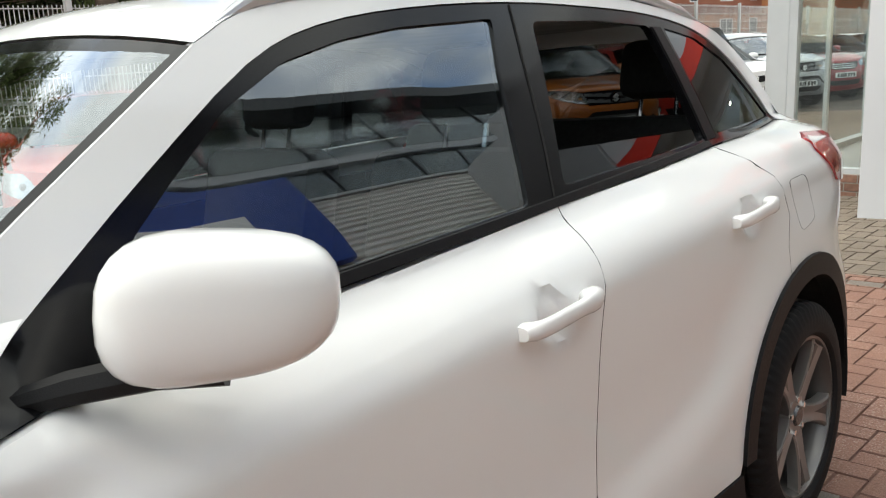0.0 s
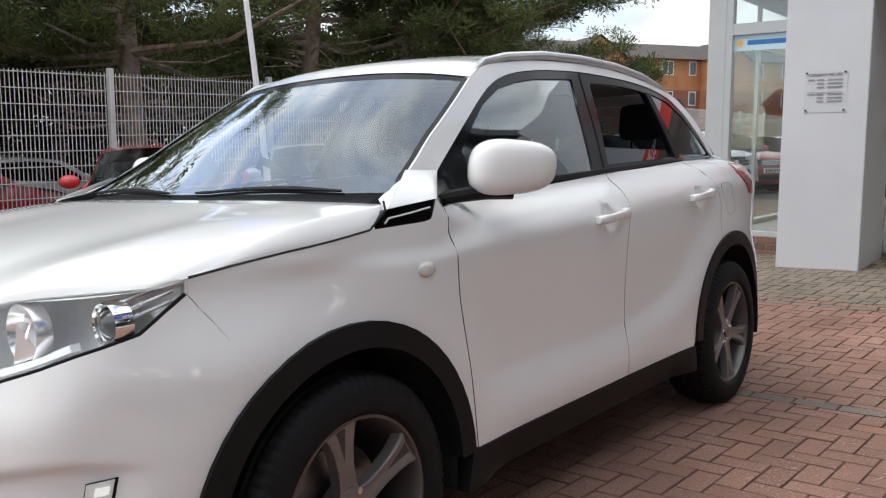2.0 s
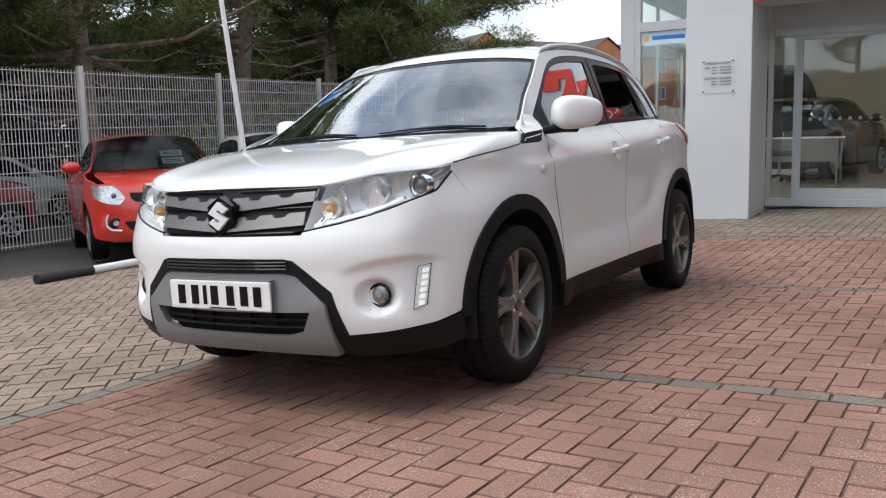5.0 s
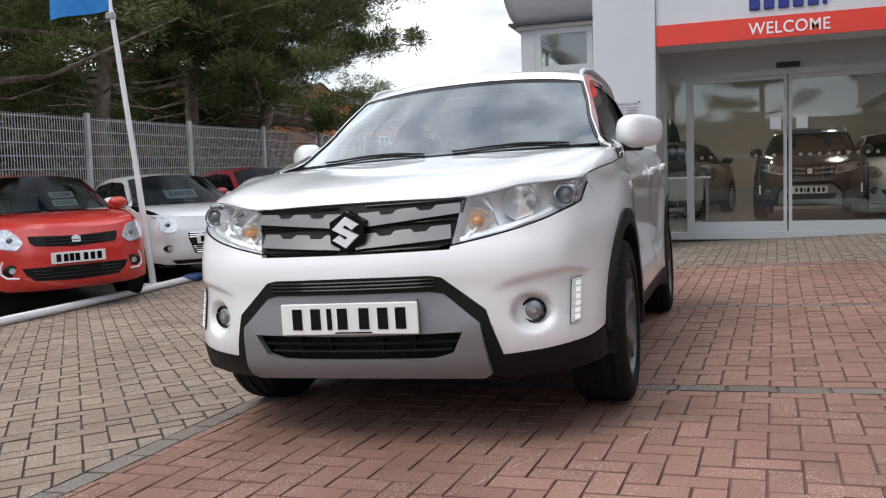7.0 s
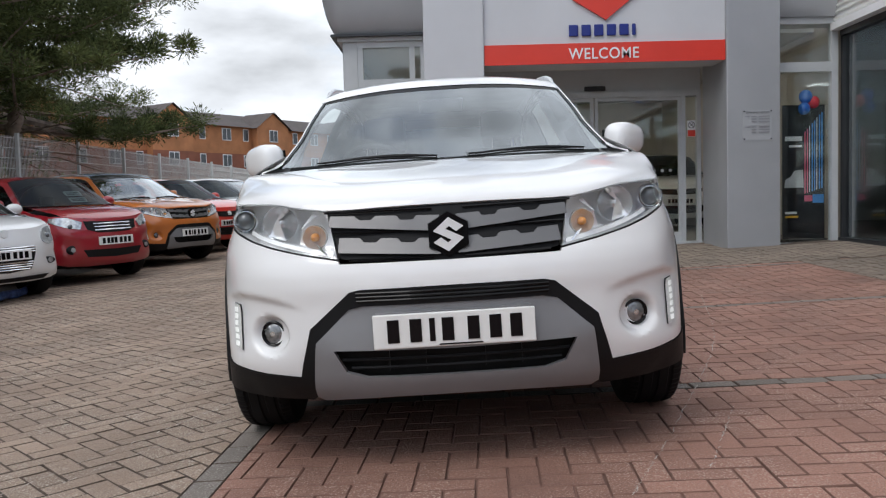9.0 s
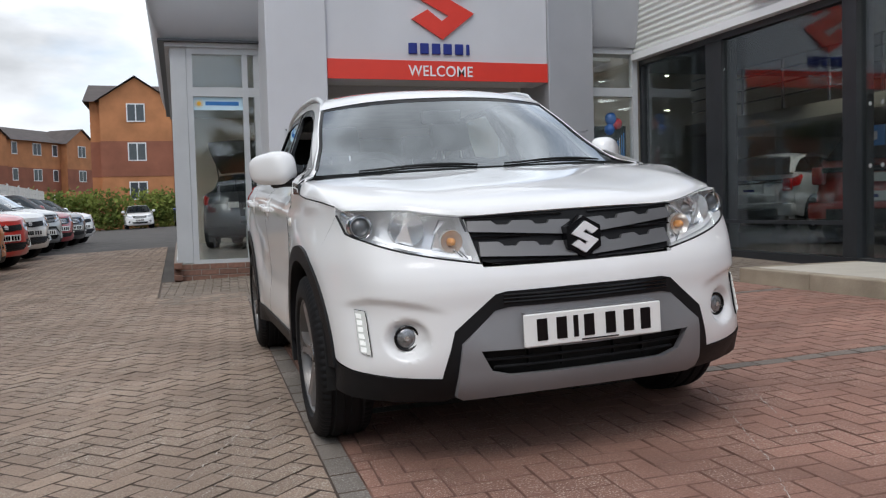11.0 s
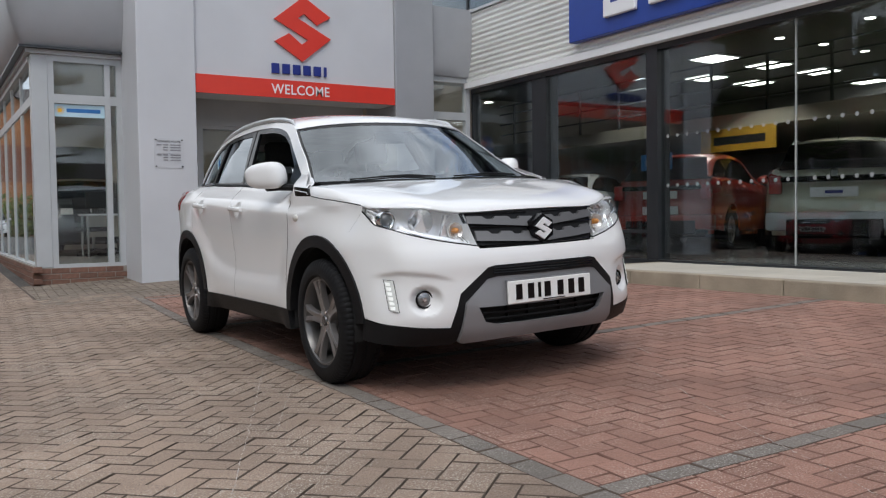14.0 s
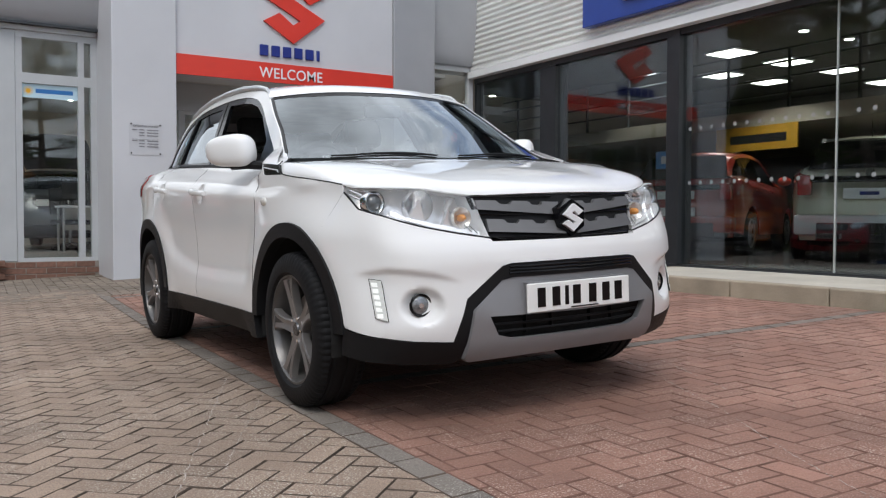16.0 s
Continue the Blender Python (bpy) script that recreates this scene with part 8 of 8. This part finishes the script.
RED, MAROON, ALTO_W = paint("bright red paint", (0.62, 0.030, 0.018)), paint("deep red paint", (0.33, 0.012, 0.022)), paint("plain white paint", (0.78, 0.78, 0.78))
ORANGE, SILVER = paint("burnt orange paint", (0.52, 0.15, 0.022)), paint("silver paint", (0.45, 0.46, 0.47))
SHOWRED = paint("copper red paint", (0.36, 0.030, 0.018))
BEIGE, CHAR, NAVYP = paint("pale khaki paint", (0.60, 0.59, 0.46)), paint("charcoal paint", (0.035, 0.036, 0.04)), paint("navy paint", (0.02, 0.035, 0.12))
ROW = [
    ("hatchback", "bright red hatchback in an angled parking bay", RED, -4.92, 2.13, (0.965, 0.922, 0.94), 0, 3.85),
    ("hatchback", "small white hatchback with a price card on windscreen", ALTO_W, -4.88, 4.50, (0.92, 0.845, 0.92), 1, 3.5),
    ("hatchback", "deep red hatchback in an angled parking bay", MAROON, -4.47, 6.50, (0.92, 0.865, 0.96), 2, 3.6),
    ("hatchback", "red hatchback with dark lower grille", RED, -4.12, 11.2, (0.965, 0.922, 0.94), 0, 3.85),
    ("hatchback", "white hatchback further down the row", ALTO_W, -4.08, 13.4, (0.965, 0.922, 0.94), 0, 3.85),
    ("hatchback", "deep red hatchback far down the row", MAROON, -4.15, 18.3, (0.92, 0.865, 0.96), 2, 3.6),
    ("hatchback", "charcoal hatchback far down the row", CHAR, -4.1, 20.7, (0.965, 0.922, 0.94), 2, 3.85),
    ("hatchback", "white hatchback at the far end", ALTO_W, -4.1, 23.2, (0.965, 0.922, 0.94), 0, 3.85),
]
for name, label, pt, x, y, sc, face, ln in ROW:
    c = thing(name, label, "car", "parked cars", m=place(x, y, -32, ln))
    build_hatch(c, pt, *sc, face)
for label, pt, x, y, roofp in (("orange sports utility car with black roof", ORANGE, -4.08, 8.75, MATS["gloss black trim"]), ("silver sports utility car in an angled bay", SILVER, -4.15, 15.9, SILVER)):
    c = thing("suv", label, "car", "parked cars", m=place(x, y, -32, 4.17))
    build_suv(c, pt, roofp, detail=False)
c = thing("hatchback", "deep red hatchback beyond the mesh fence", "car", "cars beyond the fence", m=place(-10.95, 4.25, 92, 3.6))
build_hatch(c, MAROON, 0.92, 0.865, 0.96, 2)
c = thing("hatchback", "silver hatchback parked beyond the mesh fence", "car", "cars beyond the fence", m=place(-13.2, 6.8, 92, 3.85))
build_hatch(c, SILVER, 0.965, 0.922, 0.94, 0)
def tail_dress(root, sx, sy, sz, bumper, plate_z=0.74):
    """Rear details of the cars that stand tail-on behind the glass."""
    gloss = mat("gloss black trim", (0.012, 0.012, 0.014), 0.12)
    y0 = 2.09 * sy
    bm = bmesh.new()
    box(bm, -0.62 * sx, y0 - 0.06, 0.93 * sz, 0.62 * sx, y0 - 0.005, 1.0 * sz, bevel=0.02)
    part("tailgate_strip", bm, gloss, root)
    part("show_plate", boxed(-0.27, y0 - 0.02, plate_z * sz, 0.27, y0 + 0.012, plate_z * sz + 0.12, bevel=0.004), M_LETTER, root, "white show plate")
    part("plate_bar", boxed(-0.10, y0 + 0.012, plate_z * sz + 0.04, 0.10, y0 + 0.014, plate_z * sz + 0.08), M_NAVY, root)
    bm = bmesh.new()
    box(bm, -0.80 * sx, y0 - 0.22, 0.32 * sz, 0.80 * sx, y0 + 0.025, 0.56 * sz, bevel=0.05)
    part("rear_bumper", bm, bumper, root, smooth=True)
    bm = bmesh.new()
    box(bm, -0.55 * sx, y0 - 0.1, 0.26 * sz, 0.55 * sx, y0 + 0.032, 0.47 * sz, bevel=0.02)
    part("bumper_insert", bm, mat("black body plastic", (0.014, 0.014, 0.015), 0.55), root)
    part("badge", disc(bmesh.new(), (0, y0 - 0.03, 1.04 * sz), (0, 1, 0), 0.05, 0.02, 20), mat("chrome", (0.8, 0.8, 0.8), 0.1, 1), root)
    for s in (1, -1):
        bm = bmesh.new()
        box(bm, (0.60 if s > 0 else -0.76) * sx, y0 - 0.16, 0.78 * sz, (0.76 if s > 0 else -0.60) * sx, y0 - 0.02, 1.02 * sz, bevel=0.03)
        part("rear_lamp", bm, mat("red lamp", (0.42, 0.012, 0.015), 0.12), root, smooth=True)
    bm = bmesh.new()
    vs = [[bm.verts.new((w * sx * (0.66 - 0.10 * t), (1.86 - 0.30 * t) * sy + 0.10 * (1 - w * w) * sy, (1.09 + 0.34 * t) * sz)) for w in (-1, -0.6, -0.2, 0.2, 0.6, 1)] for t in (0, 0.5, 1)]
    for a, b in zip(vs, vs[1:]):
        for i in range(5):
            bm.faces.new((a[i], a[i + 1], b[i + 1], b[i]))
    part("rear_glass", bm, gloss, root, "dark rear window", smooth=True)


for label, pt, x in (("dark blue hatchback across the far yard", NAVYP, -0.55), ("white hatchback across the far yard", ALTO_W, -3.6)):
    c = thing("hatchback", label, "car", "far yard cars", m=place(x, 50.0, -85, 3.85))
    build_hatch(c, pt, 0.965, 0.922, 0.94, 2)
# in the showrooms
c = thing("hatchback", "red hatchback on the dark showroom floor", "car", "showroom cars", m=place(10.4, 5.4, 25, 4.0, z=0.295))
build_hatch(c, SHOWRED, 0.98, 0.96, 0.98, 0)
tail_dress(c, 0.98, 0.96, 0.98, SHOWRED, 0.56)
c = thing("suv", "pale khaki sports utility car seen from behind in showroom", "car", "showroom cars", m=place(10.55, 3.06, 30, 4.3, z=0.295))
build_suv(c, BEIGE, BEIGE, detail=False)
tail_dress(c, 1.0, 1.0, 1.0, SILVER)
c = thing("hatchback", "silver hatchback parked at the back of the showroom", "car", "showroom cars", m=place(11.8, 10.0, 28, 3.85, z=0.295))
build_hatch(c, SILVER, 0.965, 0.922, 0.94, 0)
tail_dress(c, 0.965, 0.922, 0.94, SILVER)
c = thing("suv", "dark grey sports utility car facing the entrance doors", "car", "showroom cars", m=place(2.5, 9.9, -95, 4.17, z=0.245))
build_suv(c, CHAR, CHAR, detail=False)
c = thing("hatchback", "white hatchback inside beside the entrance", "car", "showroom cars", m=place(4.15, 10.6, -92, 3.85, z=0.245))
build_hatch(c, ALTO_W, 0.965, 0.922, 0.94, 0)
c = thing("hatchback", "charcoal hatchback behind the showroom window", "car", "showroom cars", m=place(0.75, 14.9, 75, 3.85, z=0.245))
build_hatch(c, CHAR, 0.965, 0.922, 0.94, 2)
bm = bmesh.new()
rows = []
for k in range(9):
    u = k / 8
    yy, z = 1.22 + 1.0 * u, 1.40 + 0.62 * u - 0.10 * u * u + 0.04 * math.sin(math.pi * u)
    w = 0.52 + 0.06 * math.sin(math.pi * u)
    rows.append([bm.verts.new((w * q / 3, yy, z + 0.03 * (1 - (q / 3) ** 2))) for q in range(-3, 4)])
for a, b in zip(rows, rows[1:]):
    for q in range(6):
        bm.faces.new((a[q], a[q + 1], b[q + 1], b[q]))
bmesh.ops.solidify(bm, geom=bm.faces[:], thickness=0.06)
tg = part("tailgate", bm, CHAR, c, "raised tailgate of the dark car", smooth=True)
for sx in (-0.5, 0.5):
    part("gas_strut", tube(bmesh.new(), [(sx, 1.45, 1.22), (sx, 1.72, 1.62)], 0.012, 6), M_DARK, tg)

# price cards behind windscreens
def price_card(x, y, heading, length, dx, text, hgt, col):
    m = place(x, y, heading, length)
    w, h = (0.22, 0.10) if text else (0.13, 0.055)
    for k in ((0,) if text else (0, 1)):
        t = thing("price_card", "pale price card behind a windscreen", "price card", "price cards", m=m @ Matrix.Translation((dx, -0.71 + 0.12 * k, hgt + 0.095 * k)) @ Matrix.Rotation(radians(-52), 4, "X"))
        part("card", boxed(-w, 0, -h, w, 0.004, h), mat("pale card " + col, (0.62, 0.80, 0.85) if col == "blue" else (0.66, 0.78, 0.74), 0.6), t)
        if text:
            words("price_text", text, 0.14, Matrix.Translation((0, -0.004, -0.05)) @ Matrix.Rotation(radians(90), 4, "X"), M_NAVY, t, 0.001)
        else:
            for q in range(2):
                part("print_bar", boxed(-0.10, -0.003, -0.03 + q * 0.035, 0.10, -0.0005, -0.015 + q * 0.035), M_DARK, t)


price_card(-4.88, 4.50, -32, 3.5, 0.02, "£4000", 1.12, "blue")
price_card(-4.92, 2.13, -32, 3.85, 0.26, "", 1.10, "white")
price_card(-4.47, 6.50, -32, 3.6, 0.25, "", 1.12, "white")

# flag pole with blue flag, leaning, and a fallen pole along the bay ends
fp = thing("flag_pole", "white leaning flag pole with blue flag", "flag pole", m=Matrix.Translation((-5.50, 4.01, ground_z(-5.50, 4.01))))
part("pole", tube(bmesh.new(), [(0, 0, 0), (-0.10, -0.085, 1.5), (-0.24, -0.20, 3.35)], [0.042, 0.036, 0.03], 10), M_LETTER, fp, smooth=True)
part("foot", disc(bmesh.new(), (0, 0, 0), (0, 0, 1), 0.14, 0.03, 20), M_LETTER, fp, smooth=True)
part("clamp", boxed(-0.30, -0.24, 3.24, -0.20, -0.16, 3.32, bevel=0.01), M_STEEL, fp)
bm = bmesh.new()
rows = []
for i in range(9):
    u = i / 8
    rows.append([bm.verts.new((-0.24 - 0.02 * v - 0.75 * u, -0.21 - 0.15 * u + 0.06 * math.sin(6 * u + 2 * v), 3.36 + 1.65 * v - 0.10 * u)) for v in (0, 0.25, 0.5, 0.75, 1.0)])
for a, b in zip(rows, rows[1:]):
    for i in range(4):
        bm.faces.new((a[i], a[i + 1], b[i + 1], b[i]))
part("flag", bm, mat("blue flag cloth", (0.03, 0.22, 0.60), 0.8), fp, "blue cloth flag", smooth=True)
part("mast_top", tube(bmesh.new(), [(-0.24, -0.20, 3.35), (-0.27, -0.225, 5.1)], 0.02, 8), M_LETTER, fp)
fb = thing("fallen_pole", "white pole lying on the paving wrapped in blue cloth", "pole", m=Matrix.Translation((-4.9, 0.4, 0)))
zz = lambda x, y: ground_z(x, y) + 0.045
pts = [(0.0, 0.0), (-0.15, 2.0), (-0.28, 4.0), (-0.36, 5.6)]
part("pole", tube(bmesh.new(), [(a, b, zz(a - 4.9, b + 0.4)) for a, b in [(-0.05, 0.62)] + pts[1:]], 0.04, 10), M_LETTER, fb, smooth=True)
part("socket", tube(bmesh.new(), [(a, b, zz(a - 4.9, b + 0.4)) for a, b in ((0.0, 0.0), (-0.05, 0.64))], [0.05, 0.048], 10), M_RUBBER, fb, "black socket", smooth=True)
bm = bmesh.new()
tube(bm, [(-0.27 + 0.01 * math.sin(k * 2.1), 3.7 + k * 0.17, zz(-5.2, 4.1 + k * 0.17) + 0.01 + 0.012 * math.sin(k * 1.7)) for k in range(11)], [0.03, 0.046, 0.058, 0.044, 0.055, 0.045, 0.056, 0.043, 0.05, 0.044, 0.03], 8)
part("cloth", bm, mat("faded blue cloth", (0.10, 0.16, 0.40), 0.8, 0, 0.6, 14), fb, "rumpled blue cloth", smooth=True)



# ---- block paving ----
def clip(poly, a, b, c):
    """The part of a polygon where a x + b y + c >= 0."""
    out = []
    for p, q in zip(poly, poly[1:] + poly[:1]):
        dp, dq = a * p[0] + b * p[1] + c, a * q[0] + b * q[1] + c
        if dp >= 0:
            out.append(p)
        if (dp >= 0) != (dq >= 0):
            t = dp / (dp - dq)
            out.append((p[0] + t * (q[0] - p[0]), p[1] + t * (q[1] - p[1])))
    return out


def herringbone(angle, x0, y0, x1, y1, gap=0.0022):
    """Bricks of a herringbone, as rectangles in plan, covering a box."""
    u = 0.1
    ca, sa = math.cos(angle), math.sin(angle)
    cx, cy = (x0 + x1) / 2, (y0 + y1) / 2
    n = int(math.hypot(x1 - x0, y1 - y0) / 2 / u) + 3
    for j in range(-n, n):
        for i in range(-n, n):
            k = (i - j) % 4
            if k == 0:
                w, h = 2, 1
            elif k == 3:
                w, h = 1, 2
            else:
                continue
            mx, my = (i + w / 2) * u, (j + h / 2) * u
            px, py = cx + mx * ca - my * sa, cy + mx * sa + my * ca
            if not (x0 - 0.15 < px < x1 + 0.15 and y0 - 0.15 < py < y1 + 0.15):
                continue
            hw, hh = w * u / 2 - gap, h * u / 2 - gap
            yield (px, py), [(px + a * ca - b * sa, py + a * sa + b * ca) for a, b in ((-hw, -hh), (hw, -hh), (hw, hh), (-hw, hh))]


def line_x(y):
    return -0.855 + 0.03 * (y + 2.0)


BAY = [(-5.93 + k * 2.47) for k in range(5)]
SLOPE = -0.055
RAMP = 4.12


def paver_rows():
    """All pavers as (kind, polygon)."""
    rows = []
    ang = radians(-3.0)
    # half planes: side line, ramp line, kerb
    red = [(1, -0.03, 0.855 - 0.06 - 0.054), (-SLOPE * -1, -1, RAMP), (-1, 0, 3.555)]
    red[1] = (SLOPE, -1, RAMP)
    for c, q in herringbone(ang, -0.9, -9, 3.56, 4.2, 0.0024):
        for h in red:
            q = clip(q, *h)
        bands = [q]
        for b in BAY:
            nb = []
            for p in bands:
                if len(p) > 2:
                    nb.append(clip(p, -SLOPE, 1, -b - 0.052))
                    nb.append(clip(p, SLOPE, -1, b - 0.052))
            bands = nb
        rows += [("r", p) for p in bands]
    for c, q in herringbone(radians(42.0), -5.5, -9, -0.7, 15):
        q = clip(q, -1, 0.03, -(0.855 - 0.06 + 0.054))
        if len(q) > 2 and not (c[1] > 6.5 and c[0] > -1.5):
            q = clip(q, -1, 0, -1.62) if c[1] > 5.0 else q
            rows.append(("g", q))
    for c, q in herringbone(ang, -1.6, 4.1, 4.95, 6.85):
        q = clip(q, -SLOPE, 1, -RAMP - 0.004)
        q = clip(q, 1, 0, 1.60)
        if c[1] > 5.7 and (-0.3 < c[0] < 0.46 or 3.4 < c[0]):
            q = clip(q, 0, -1, 5.745)
        if c[1] > 6.5 and c[0] < -0.2:
            q = clip(q, 0, -1, 6.655)
        q = clip(q, 0, -1, 6.80)
        rows.append(("e", q))
    for c, q in herringbone(ang, 3.5, 1.9, 4.95, 4.4):
        q = clip(clip(clip(q, SLOPE, -1, RAMP - 0.004), 1, 0, -3.56), 0, 1, -1.955)
        rows.append(("e", clip(q, -1, 0, 4.93)))
    y = -9.0
    while y < 4.3:
        a, b = y + 0.003, y + 0.197
        rows.append(("l", [(line_x(a) - 0.05, a), (line_x(a) + 0.05, a), (line_x(b) + 0.05, b), (line_x(b) - 0.05, b)]))
        y += 0.2
    for bay in BAY:
        x = line_x(bay) + 0.055
        while x < 3.5:
            a, b = x + 0.003, min(x + 0.197, 3.55)
            rows.append(("l", [(a, bay + SLOPE * a - 0.048), (b, bay + SLOPE * b - 0.048), (b, bay + SLOPE * b + 0.048), (a, bay + SLOPE * a + 0.048)]))
            x += 0.2
    return [(k, p) for k, p in rows if len(p) > 2 and abs(sum(a[0] * b[1] - b[0] * a[1] for a, b in zip(p, p[1:] + p[:1]))) > 0.0016]


def build_pavers():
    rng = random.Random(3)
    mats = {"r": M_PAVE_R, "g": M_PAVE_G, "l": M_PAVE_L, "e": M_PAVE_E}
    names = {"r": ("paving_red", "red block paving in herringbone with pale scuffs"), "g": ("paving_grey", "brown-grey block paving in diagonal herringbone"),
             "l": ("paving_line", "charcoal paver rows marking the bays"), "e": ("paving_entrance", "grey block paving rising to the entrance")}
    owners, bulk = {}, {k: ([], []) for k in mats}
    for k, (n, lab) in names.items():
        owners[k] = tagged(new(n), lab, "paving", kind="structure")
    kept = {k: 0 for k in mats}
    tops = {k: [] for k in mats}
    for k, p in paver_rows():
        n = len(p)
        cx, cy = sum(q[0] for q in p) / n, sum(q[1] for q in p) / n
        dz, tx, ty = rng.uniform(-0.0015, 0.0015), rng.uniform(-0.013, 0.013), rng.uniform(-0.013, 0.013)
        top, mid, foot = [], [], []
        for x, y in p:
            z = ground_z(x, y) + dz + (x - cx) * tx + (y - cy) * ty
            f = 1 - 0.0048 / max(0.02, math.hypot(x - cx, y - cy))
            top.append((cx + (x - cx) * f, cy + (y - cy) * f, z))
            mid.append((x, y, z - 0.0045))
            foot.append((x, y, z - 0.03))
        near = (k == "r" and 0.8 < cx < 2.9 and -3.2 < cy < -0.6) or (k == "g" and -2.4 < cx < -1.1 and -3.6 < cy < -0.9) or (k == "l" and cy < 1.7)
        if near and kept[k] < 290:
            kept[k] += 1
            me = bpy.data.meshes.new("paver")
            me.from_pydata(top + mid + foot, [], [tuple(range(n))] + [(n * r + i, n * (r + 1) + i, n * (r + 1) + (i + 1) % n, n * r + (i + 1) % n) for r in range(2) for i in range(n)])
            me.materials.append(mats[k])
            me.materials.append(M_JOINT_R if k == "r" else M_JOINT)
            me.polygons.foreach_set("material_index", [0] + [1] * (2 * n))
            o = new("paver", me)
            o.parent = owners[k]
        else:
            v, f = bulk[k]
            o = len(v)
            v += top + mid + foot
            tops[k] += [0] + [1] * (2 * n)
            f.append(tuple(range(o, o + n)))
            f += [(o + n * r + i, o + n * (r + 1) + i, o + n * (r + 1) + (i + 1) % n, o + n * r + (i + 1) % n) for r in range(2) for i in range(n)]
    for k, (v, f) in bulk.items():
        if f:
            me = bpy.data.meshes.new("paver_field")
            me.from_pydata(v, [], f)
            me.materials.append(mats[k])
            me.materials.append(M_JOINT_R if k == "r" else M_JOINT)
            me.polygons.foreach_set("material_index", tops[k])
            o = new("paver_field", me)
            o.parent = owners[k]
            tagged(o, kind="stuff")
    # pale scrapes left by trolleys
    pale = mat("pale scrape", (0.42, 0.37, 0.33), 0.9, 0, 0.5, 30)
    for pts in ([(-0.89, -0.4), (-1.36, -1.55), (-1.79, -2.59), (-1.93, -2.96)], [(0.52, -2.31), (0.2, -2.89), (0.05, -3.21), (-0.17, -3.75), (-0.31, -4.04)], [(-0.9, -0.94), (-1.25, -1.65), (-1.41, -1.99)], [(2.01, 2.11), (1.48, 0.06), (0.84, -1.57), (0.59, -2.14), (0.49, -2.36)], [(1.09, -1.45), (0.77, -2.18)]):
        c = curve2(pts, 40)
        vs, fs = [], []
        for i, (x, y) in enumerate(c):
            w = rng.uniform(0.0006, 0.0032)
            o = rng.gauss(0, 0.003)
            vs += [(x + o - w, y, ground_z(x, y) + 0.0032), (x + o + w, y, ground_z(x, y) + 0.0032)]
            if i and rng.random() < 0.66:
                fs.append((2 * i - 2, 2 * i - 1, 2 * i + 1, 2 * i))
        me = bpy.data.meshes.new("scrape_line")
        me.from_pydata(vs, [], fs)
        me.materials.append(pale)
        o = new("scrape_line", me)
        o.parent = owners["r" if pts[0][0] > -0.8 else "g"]
    # sand bed under the blocks
    bm = bmesh.new()
    xs, ys = [-5.5, -3, -1.6, -0.82, 0, 2, 3.57, 4.94], [-9, -5, -2, 2, 4, 5.5, 6.65, 6.8]
    vs = {(i, j): bm.verts.new((x, y, ground_z(x, y) - 0.007)) for i, x in enumerate(xs) for j, y in enumerate(ys)}
    for i in range(len(xs) - 1):
        for j in range(len(ys) - 1):
            if xs[i + 1] <= -1.6 or ys[j] >= 2 or xs[i + 1] <= 3.6:
                fc = bm.faces.new((vs[i, j], vs[i + 1, j], vs[i + 1, j + 1], vs[i, j + 1]))
                fc.material_index = 1 if xs[i] > -1 and ys[j] < 4 else 0
    q = [bm.verts.new((x, y, ground_z(x, y) - 0.011)) for x, y in ((-5.5, 6.8), (-1.62, 6.8), (-1.62, 15), (-5.5, 15))]
    bm.faces.new(q)
    bed = structure("paving_bed", bm, M_JOINT, "dark sand joints between the blocks", "paving")
    bed.data.materials.append(M_JOINT_R)


build_pavers()
